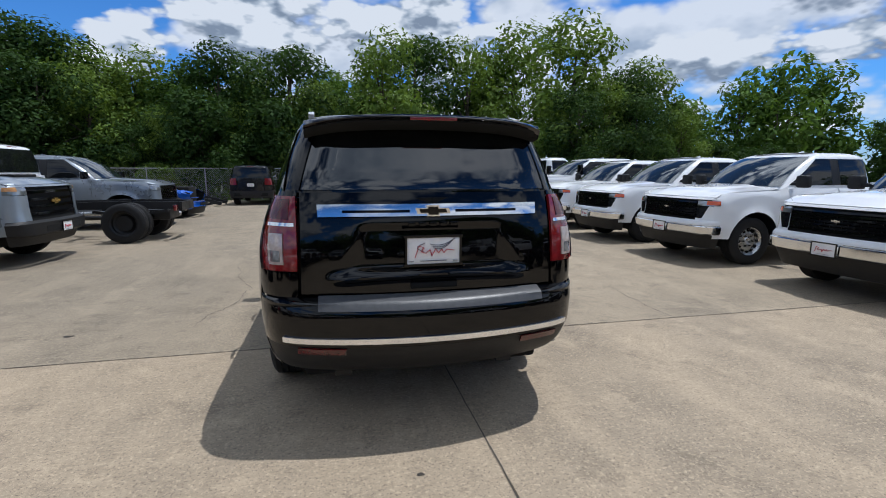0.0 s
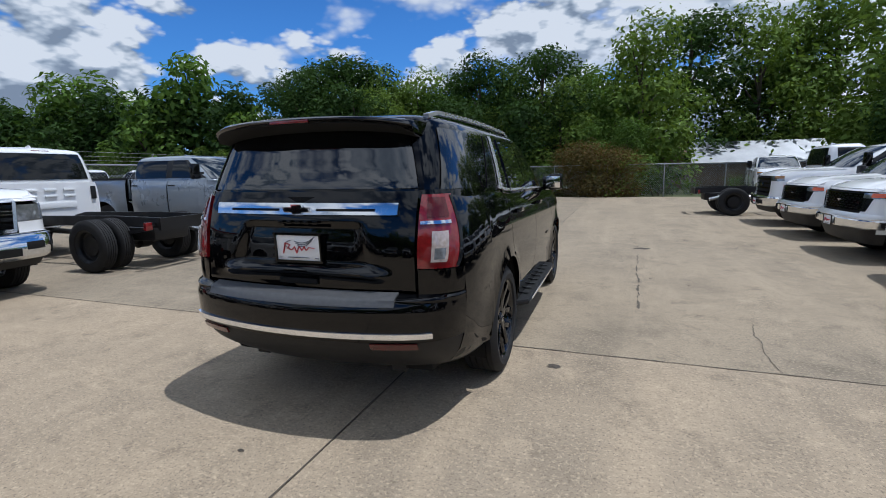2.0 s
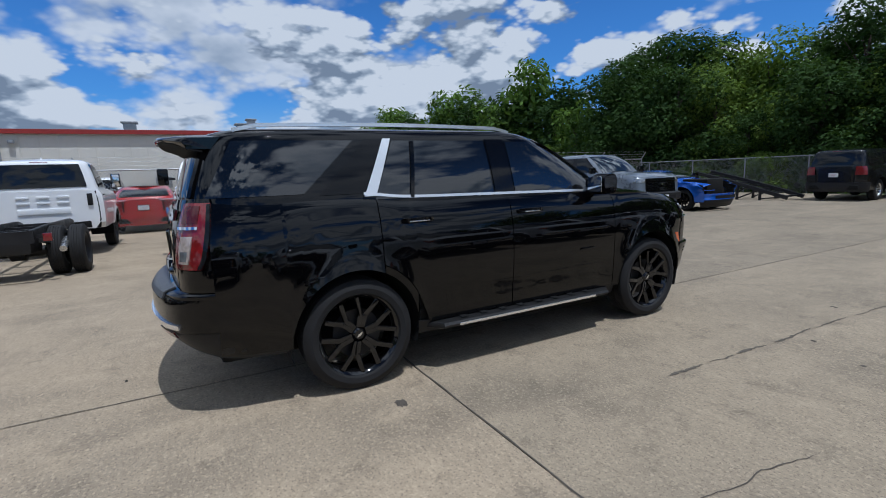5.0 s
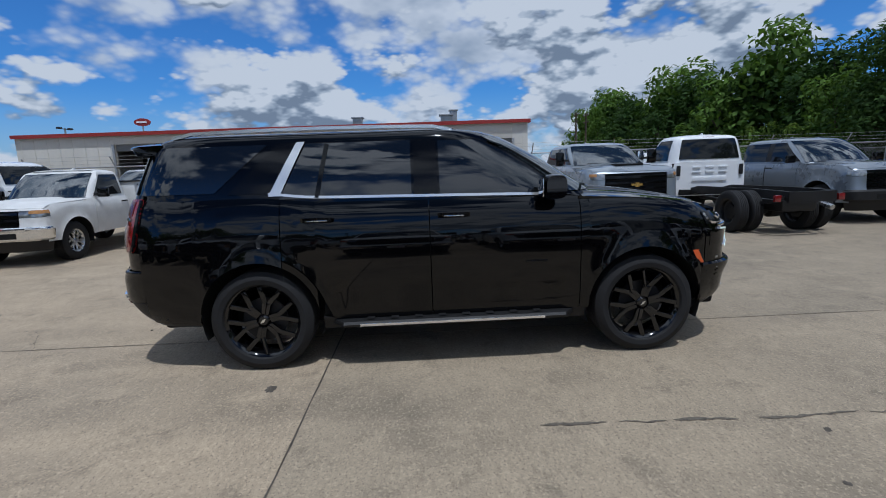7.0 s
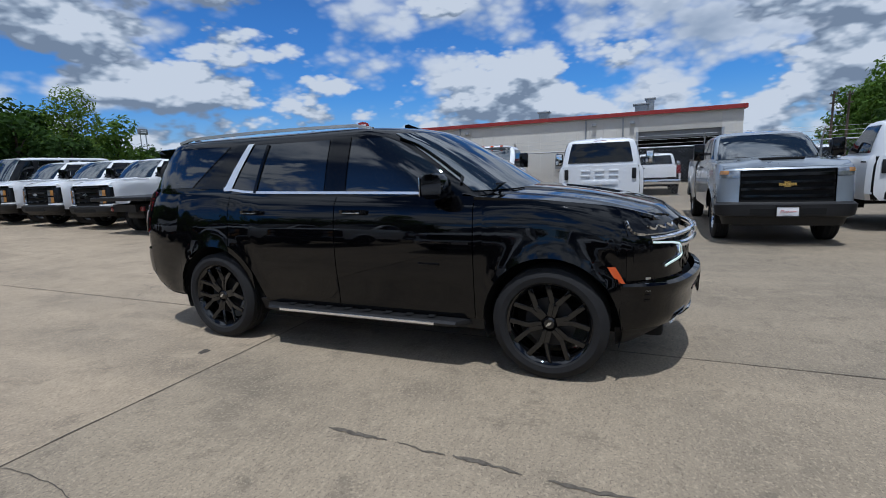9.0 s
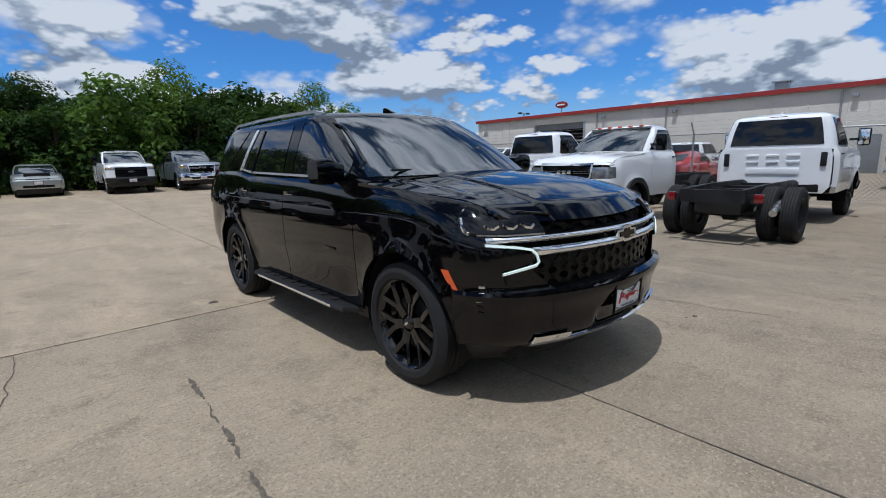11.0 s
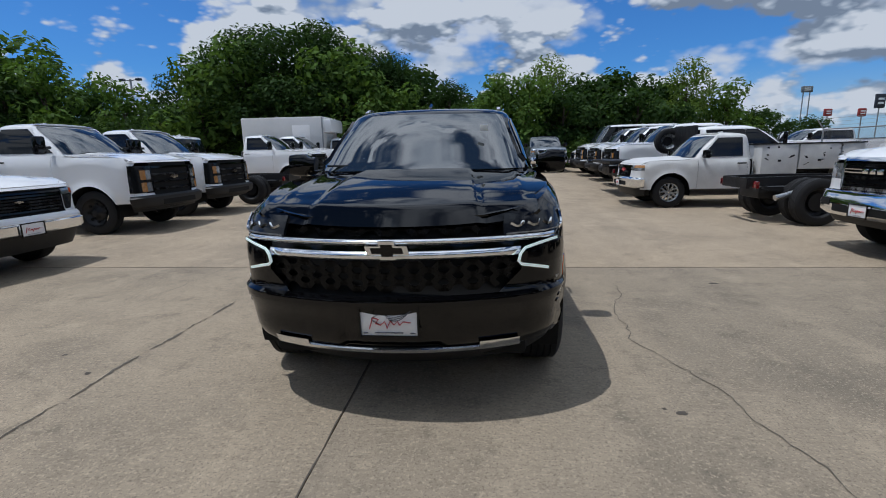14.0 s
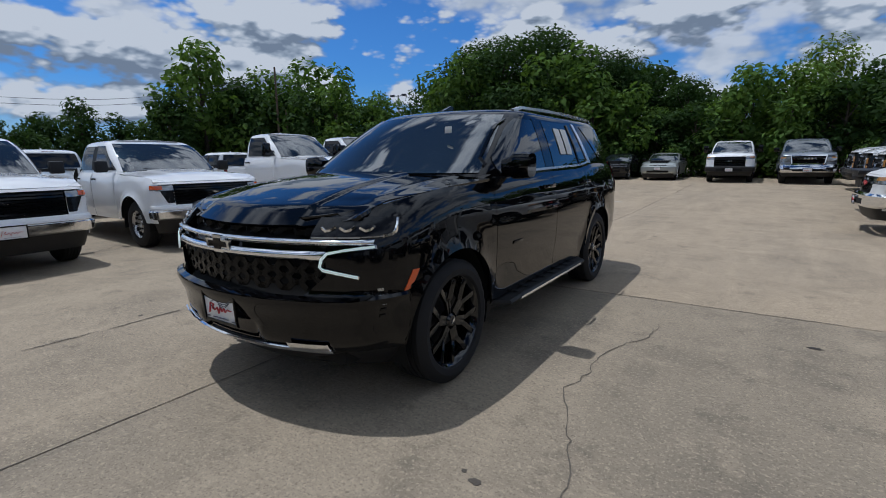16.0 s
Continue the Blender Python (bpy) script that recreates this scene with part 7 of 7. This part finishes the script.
SOUTH_TREES = ((50, 11.2, 4), (45.5, 10.8, 4), (41, 9.8, 4), (36, 9.2, 4), (32.4, 7.4, 1), (29.4, 5.2, 4), (26.4, 5.9, 1), (23.2, 6.2, 2), (20.3, 8.0, 4), (17.4, 9.2, 4), (14.6, 9.8, 4), (12, 10.0, 4), (10.2, 8.6, 4), (7.6, 9.2, 2), (5.6, 8.8, 2), (3.5, 6.8, 1), (1.8, 5.7, 4), (-0.4, 7.0, 1), (-2.8, 6.5, 1), (-5.0, 6.1, 3), (-7.2, 7.3, 1), (-9.4, 7.8, 1), (-12, 7.2, 1), (-14.2, 5.6, 3), (-17.0, 4.7, 1), (-19.8, 4.2, 4), (-22.6, 3.4, 4))
for x, top, k in SOUTH_TREES:
    stand((kinds if -16 < x < 22 else far_kinds)[k], kinds, x, -30.0 + rnd.uniform(-0.8, 0.8), 0.99 * top / own[k], rnd)
    stand(far_kinds[4], kinds, x - 1.2, -33.5 + rnd.uniform(-0.6, 0.6), top * rnd.uniform(0.94, 1.04) / own[4], rnd)
    if -15 < x < 34:
        k = rnd.choice((1, 4))
        stand(far_kinds[k], kinds, x + 1.4, -27.8 + rnd.uniform(-0.5, 0.5), top * rnd.uniform(0.64, 0.84) / own[k], rnd)
x = -9.0
while x < 14:
    stand(rnd.choice((shrubs[0], shrubs[2])), shrubs, x, -27.0 + rnd.uniform(-0.4, 0.3), rnd.uniform(0.6, 0.9), rnd)
    x += 2.1
for x, y, h in ((46, -7, 5.6), (50, -12, 6.6), (47, -13.5, 7.2), (44, -19.5, 8.0), (45, -23.5, 11.2), (46, -27.5, 10.4), (44, -31, 9.6), (46, -35, 10.8), (45, -39, 11.4), (46, -43, 10.2), (43, -47, 8.6), (40, -52, 8.2), (36, -50, 7.2), (50, -3, 5.2), (54, 2, 5.0), (48, -17, 6.2), (47, -9.5, 5.0)):
    k = rnd.choice((1, 2, 4))
    stand(far_kinds[k], kinds, x, y, h / own[k], rnd)
    stand(far_kinds[4], kinds, x + 2.5, y + 1.6, h * 0.72 / own[4], rnd)


# ---- fences, building, poles, yard ----
GALV = mat("galvanised_steel", (0.42, 0.43, 0.44), 0.45, metal=0.7, vary=0.25, vscale=8, rvary=0.12)
WALL = mat("metal_cladding", (0.62, 0.60, 0.55), 0.5, vary=0.12, vscale=0.5, bump=0.1)
RED_TRIM = mat("red_fascia", (0.33, 0.035, 0.03), 0.45, vary=0.2, vscale=2)
# base darkened: the trees' shade on the outbuilding roof is in this colour
DIM_ROOFING = mat("dimmed_metal_roof", (0.30, 0.32, 0.35), 0.4, metal=0.6, vary=0.3, vscale=1.2)
SHUTTER = mat("shutter_grey", (0.20, 0.21, 0.22), 0.5, vary=0.2, vscale=2)
BRICK_WALL = mat("shed_wall", (0.22, 0.16, 0.11), 0.9, vary=0.4, vscale=2, bump=0.3)
TIMBER = mat("pole_timber", (0.12, 0.09, 0.065), 0.85, vary=0.4, vscale=5, bump=0.5, bscale=30)
SIGN_DARK = mat("sign_dark", (0.03, 0.035, 0.05), 0.5, vary=0.2)


def fence(name, a, b, label, h=1.85, barbed=False, step=3.0):
    """A chain-link fence from a to b: posts, rails and a mesh of wires."""
    root = new(name)
    A, B_ = Vector((*a, gz(*a))), Vector((*b, gz(*b)))
    d = B_ - A
    n = max(1, round(d.length / step))
    for i in range(n + 1):
        p = A + d * i / n
        tube("post", [p - Vector((0, 0, 0.2)), p + Vector((0, 0, h + 0.04))], 0.03, GALV, root, n=8)
        if barbed:
            tube("arm", [p + Vector((0, 0, h)), p + Vector((0.25, 0, h + 0.36))], 0.02, GALV, root, n=6)
    tube("top_rail", [A + Vector((0, 0, h)), B_ + Vector((0, 0, h))], 0.022, GALV, root, n=8)
    if barbed:
        for k in (0.12, 0.24, 0.36):
            tube("barbed_wire", [A + Vector((0.7 * k, 0, h + k)), B_ + Vector((0.7 * k, 0, h + k))], 0.004, GALV, root, n=4)
    V, F = [], []
    u = d.normalized()
    s = 0.11
    count = int(d.length / s)
    for i in range(-int(h / s), count):
        for sg in (1, -1):
            x0, z0, x1, z1 = i * s, 0.05, i * s + h - 0.05, h
            if x0 < 0:
                z0, x0 = z0 - x0, 0
            if x1 > d.length:
                z1, x1 = z1 - (x1 - d.length), d.length
            if x1 <= x0:
                continue
            if sg < 0:
                x0, x1 = d.length - x0, d.length - x1
            p, q = A + u * x0 + Vector((0, 0, z0)), A + u * x1 + Vector((0, 0, z1))
            k = len(V)
            t = Vector((0, 0, 0.0045))
            V += [p - t, p + t, q + t, q - t]
            F.append((k, k + 1, k + 2, k + 3))
    wires = solid("wire_mesh", V, F, GALV, root, sharp=180, fix=False)
    wires["kind"] = "stuff"
    return tagged(root, label, "fence", kind="structure")


fence("fence_north", (-40, 24.0), (22, 24.0), "galvanised chain-link fence before the trees", 1.75)
fence("fence_west", (-13.0, -14.0), (-13.0, 19.0), "galvanised chain-link fence with barbed wire arms", 1.9, True)

bld = tagged(new("workshop_building"), "long cream metal workshop with red roof edge", "building")
BX, Y0, Y1, EH = -32.0, -29.6, 8.1, 4.75
openings = ((-22.6, -17.8, 4.05), (1.9, 6.9, 3.55))
ys = [Y0]
for a, b, h in openings:
    ys += [a, b]
ys.append(Y1)
for i in range(0, len(ys), 2):
    box("wall", (BX - 0.15, (ys[i] + ys[i + 1]) / 2, EH / 2), (0.3, ys[i + 1] - ys[i], EH), WALL, bld, 0.01)
for a, b, h in openings:
    box("lintel", (BX - 0.15, (a + b) / 2, (EH + h) / 2), (0.3, b - a, EH - h), WALL, bld, 0.01)
    for y in (a - 0.08, b + 0.08):
        box("door_jamb", (BX + 0.02, y, h / 2), (0.12, 0.16, h), GALV, bld, 0.01)
    box("roller_shutter", (BX - 0.2, (a + b) / 2, h - 0.25), (0.10, b - a, 0.5), SHUTTER, bld, 0.01)
    box("bay_back", (BX - 7.0, (a + b) / 2, h / 2), (0.2, b - a + 4, h), LINER, bld, 0.01)
box("end_wall", (BX - 9.3, Y1 - 0.15, EH / 2), (18, 0.3, EH), WALL, bld, 0.01)
box("end_wall", (BX - 9.3, Y0 + 0.15, EH / 2), (18, 0.3, EH), WALL, bld, 0.01)
box("rear_wall", (BX - 18.4, (Y0 + Y1) / 2, EH / 2), (0.3, Y1 - Y0, EH), WALL, bld, 0.01)
V, F = loft([[(BX + 0.15, y, EH), (BX - 9.2, y, EH + 0.9), (BX - 18.6, y, EH), (BX - 18.6, y, EH + 0.12), (BX - 9.2, y, EH + 1.02), (BX + 0.15, y, EH + 0.12)] for y in (Y0 - 0.1, Y1 + 0.1)])
solid("roof", V, F, DIM_ROOFING, bld)
bar("roof_fascia", [(BX + 0.2, Y0 - 0.1, EH + 0.03), (BX + 0.2, Y1 + 0.1, EH + 0.03)], 0.12, 0.26, RED_TRIM, bld, "dark red fascia")
bar("roof_fascia", [(BX + 0.2, Y1 + 0.14, EH + 0.03), (BX - 18.4, Y1 + 0.14, EH + 0.03)], 0.10, 0.26, RED_TRIM, bld)
y = Y0 + 0.4
while y < Y1:
    if not any(a - 0.3 < y < b + 0.3 for a, b, h in openings):
        bar("cladding_rib", [(BX + 0.012, y, 0.1), (BX + 0.012, y, EH - 0.12)], 0.05, 0.03, WALL, bld, up=(1, 0, 0))
    y += 0.9
for y in (-16.6, -11.2, -1.6, 0.9):
    tube("downpipe", [(BX + 0.09, y, 0.1), (BX + 0.09, y, EH - 0.2)], 0.06, GALV, bld)
    box("wall_lamp", (BX + 0.16, y + 0.6, EH - 0.55), (0.22, 0.3, 0.2), GALV, bld, 0.04)
box("side_door", (BX + 0.02, -0.2, 1.05), (0.06, 0.95, 2.1), SHUTTER, bld, 0.01)
box("service_box", (BX + 0.1, -3.3, 1.6), (0.25, 0.9, 0.7), SHUTTER, bld, 0.02)
for y, h, w in ((-4.9, 0.55, 0.7), (2.6, 0.9, 0.55), (2.0, 0.55, 0.8)):
    duct = tagged(new("roof_vent"), "galvanised roof vent on the workshop", "vent")
    box("duct", (BX - 1.8, y, EH + 0.25 + h / 2), (w, w, h), GALV, duct, 0.03)
    box("hood", (BX - 1.8, y, EH + 0.25 + h), (w * 1.35, w * 1.35, 0.10), GALV, duct, 0.03)
# oval sign on the roof
sg = tagged(new("roof_sign"), "oval red and white sign on a post", "sign")
tube("post", [(BX - 3, -22.0, EH + 0.3), (BX - 3, -22.0, EH + 1.0)], 0.06, GALV, sg)
V, F = lathe([(-0.08, 0.0), (-0.08, 0.62), (0.08, 0.62), (0.08, 0.0)], 28)
solid("panel", np.array(V) * (1, 1, 0.48) + (BX - 3, -22.0, EH + 1.15), F, RED_TRIM, sg)
bar("sign_bar", [(BX - 2.9, -22.4, EH + 1.15), (BX - 2.9, -21.6, EH + 1.15)], 0.12, 0.03, PLATE, sg, up=(1, 0, 0))
# houses behind the north trees
house = tagged(new("outbuilding"), "low outbuilding with pale sheet-metal roof", "building")
box("wall", (11.0, 36.0, 0.9), (8.0, 3.4, 1.8), BRICK_WALL, house, 0.02)
V, F = loft([[(x, 33.7, 1.75), (x, 36.0, 3.25), (x, 38.4, 1.85), (x, 38.4, 1.95), (x, 36.0, 3.37), (x, 33.7, 1.85)] for x in (6.9, 15.4)])
solid("roof", V, F, DIM_ROOFING, house)
shed = tagged(new("shed"), "small brown shed among the trees", "building")
box("wall", (5.4, 34.5, 1.2), (1.9, 2.2, 2.4), BRICK_WALL, shed, 0.02)
V, F = loft([[(x, 33.2, 2.35), (x, 34.5, 3.3), (x, 35.8, 2.35), (x, 35.8, 2.45), (x, 34.5, 3.42), (x, 33.2, 2.45)] for x in (4.2, 6.5)])
solid("roof", V, F, BRICK_WALL, shed)


def pole(x, y, h, label, arms=True, lamp=False, material=None):
    root = new("lamp_post" if lamp else "utility_pole")
    tube("mast", [(x, y, gz(x, y) - 0.2), (x, y, h)], [0.14, 0.09], material or (GALV if lamp else TIMBER), root, n=10)
    if arms and not lamp:
        for k in (0.3, 1.1):
            bar("cross_arm", [(x - 0.9, y, h - k), (x + 0.9, y, h - k)], 0.10, 0.12, TIMBER, root)
        for k in (-0.75, 0.0, 0.75):
            tube("insulator", [(x + k, y, h - 0.26), (x + k, y, h - 0.05)], 0.05, GALV, root, n=8)
    if lamp:
        for s in (-1, 1):
            bar("arm", [(x, y, h - 0.15), (x + s * 0.7, y, h - 0.05)], 0.06, 0.06, SIGN_DARK, root)
            box("lamp_head", (x + s * 0.85, y, h - 0.05), (0.5, 0.35, 0.22), SIGN_DARK, root, 0.04)
    return tagged(root, label, "lamp post" if lamp else "pole")


pole(33.6, -40.7, 9.0, "street lamp post with twin heads", lamp=True)
p3 = pole(38.5, -27.5, 10.7, "dark timber utility pole with crossarms", arms=False)
bar("lamp_arm", [(38.5, -27.5, 8.0), (36.9, -27.5, 8.3)], 0.06, 0.06, GALV, p3)
pole(37.6, -27.8, 6.6, "short timber pole beside the utility pole", arms=False)
pole(52.0, -9.0, 7.5, "dark timber utility pole with crossarms")
pole(-55, 19.3, 7.6, "far timber utility pole with crossarms")
pole(-55, 20.55, 7.5, "far timber utility pole with crossarms")
pole(-52, -40.0, 7.4, "far lamp post with twin heads", lamp=True)
cab = new("overhead_cable")
for k in (0.0, 0.5):
    tube("wire", [(38.5 + (52 - 38.5) * t, -27.5 + 18.5 * t, 10.2 - k + (7.2 - 10.2) * t - 1.2 * math.sin(math.pi * t)) for t in np.linspace(0, 1, 12)], 0.02, SIGN_DARK, cab, n=5)
tube("wire", [(38.5 - 16 * t, -27.5 - 12 * t, 9.6 - 5.5 * t) for t in np.linspace(0, 1, 4)], 0.02, SIGN_DARK, cab, n=5)
tagged(cab, "dark overhead cables strung between poles", "cable")


def sign(x, y, h, w, ht, label, material, posts=1):
    root = new("pylon_sign")
    for k in range(posts):
        dx = (k - (posts - 1) / 2) * w * 0.6
        tube("post", [(x + dx, y, 0), (x + dx, y, h - ht / 2)], 0.07, GALV, root, n=8)
    bm = bmesh.new()
    box_bm(bm, x, y, h, w, 0.35, ht, 0.12)
    part("panel", bm, material, root)
    for k in range(2):
        box("sign_bar", (x, y + 0.19, h + 0.15 * ht - 0.3 * ht * k), (w * 0.6, 0.04, ht * 0.14), PLATE, root, 0.01)
    return tagged(root, label, "sign")


sign(-40.7, -60, 8.15, 1.3, 0.75, "far roadside sign on twin posts", SHUTTER, 2)
sign(-49.4, -60, 6.5, 1.1, 1.7, "far dark blue roadside sign", SIGN_DARK)
sign(-43.5, -60, 5.3, 0.9, 0.9, "far small red roadside sign", RED_TRIM)
sign(-47.5, -60, 5.2, 0.9, 1.0, "far small red roadside sign", RED_TRIM)
# box truck behind the east row
bt = vehicle("box_truck", "", "", WHITE_PAINT, kind="boxtruck", hood_f=1.30, hood_r=1.42, belt=1.46, roof=2.1, fo=1.0, wb=4.6, R=0.41, rim=0.25, tw=0.24, style="hole", dual=True, bumper=TRIM, grille="bars", gw=0.55, lamps="lens", cab_rear=-2.0, doors=((-0.7, -1.85),), chassis_end=-1.6, hw=1.0, clear=0.55, plate_on=False)
bm = bmesh.new()
box_bm(bm, 0, -4.35, 2.05, 2.4, 4.5, 2.35, 0.05)
part("cargo_box", bm, mat("box_white", (0.72, 0.72, 0.71), 0.5, vary=0.1, vscale=1.5), bt, "plain white cargo box")
bm = bmesh.new()
box_bm(bm, 0, -2.0, 2.75, 2.2, 0.7, 0.75, 0.18)
part("wind_deflector", bm, WHITE_PAINT, bt)
for s in (1, -1):
    bar("corner_rail", [(s * 1.2, -2.12, 0.9), (s * 1.2, -2.12, 3.2)], 0.06, 0.06, GALV, bt, up=(1, 0, 0))
    box("box_door", (s * 1.205, -3.3, 1.95), (0.02, 0.95, 1.7), PLATE, bt, 0.005)
tagged(bt, "white box truck with plain cargo body", "truck")
place(bt, 5.9, -21.6, WEST)
# more stock behind the rows
for x, y, a in ((17.5, -1.2, EAST), (18.2, 2.2, EAST), (17.8, -4.6, EAST), (18.5, -8.0, EAST), (20.5, -12.5, EAST)):
    copy_thing(w1, pose(x, y, gz(x, y), 0, 0, a))
for x, y, a in ((-19.5, -12.0, EAST), (-20.5, -15.2, EAST), (-21.0, -18.4, EAST), (-24.0, 2.8, WEST), (-23.8, -5.6, WEST), (-20.0, 8.0, WEST), (-19.6, 11.0, WEST), (-20.4, 14.4, WEST)):
    copy_thing(w1, pose(x, y, gz(x, y), 0, 0, a))
copy_thing(w4, pose(8.9, 21.2, 0, 0, 0, 172))
copy_thing(w4, pose(-15.5, -21.0, gz(0, -21), 0, 0, EAST))
# black flatbed on a white crew cab, tail to the aisle
fb = vehicle("flatbed_truck", "", "", WHITE_PAINT, kind="chassis", hood_f=1.28, hood_r=1.40, belt=1.45, roof=2.05, fo=1.0, wb=4.4, R=0.42, rim=0.25, tw=0.24, style="hole", dual=True, bumper=CHROME, grille="bars", gw=0.6, lamps="lens", cab_rear=-3.0, doors=((-0.72, -1.75), (-1.78, -2.85)), chassis_end=-1.0, tow_mirror=True, hw=1.01, clear=0.56, plate_on=False)
box("deck", (0, -4.35, 1.02), (2.3, 2.5, 0.10), FRAME, fb, 0.02)
box("headboard", (0, -3.12, 1.55), (2.0, 0.10, 1.0), FRAME, fb, 0.02)
spoke_wheel(fb, (-0.55, -3.35, 1.62), 0.40, 0.24, 0.25, -1, "steel", STEEL, name="spare_wheel")
tagged(fb, "white crew-cab truck with black flatbed and spare wheel", "truck")
place(fb, -9.9, -10.9, WEST)
# black steel ramp trailer by the north fence
tr = tagged(new("ramp_trailer"), "black steel ramp trailer beside the fence", "trailer")
for s in (-0.6, 0.6):
    bar("ramp_rail", [(-8.2, 18.6 + s, 1.15), (-6.6, 18.6 + s, 0.75), (-4.4, 18.6 + s, 0.12)], 0.12, 0.14, FRAME, tr)
    for x, h in ((-8.1, 1.1), (-7.2, 0.9), (-6.3, 0.65), (-5.4, 0.4)):
        bar("leg", [(x, 18.6 + s, 0), (x, 18.6 + s, h)], 0.08, 0.08, FRAME, tr, up=(1, 0, 0))
        bar("brace", [(x, 18.6 + s, 0.05), (x + 0.85, 18.6 + s, max(h - 0.25, 0.1))], 0.05, 0.05, FRAME, tr)
for k in range(8):
    x = -8.0 + 0.48 * k
    bar("tread", [(x, 18.0, 1.12 - 0.27 * (x + 8.2)), (x, 19.2, 1.12 - 0.27 * (x + 8.2))], 0.10, 0.06, FRAME, tr)
tr.matrix_basis = Matrix.Translation((-1.1, 0, 0))
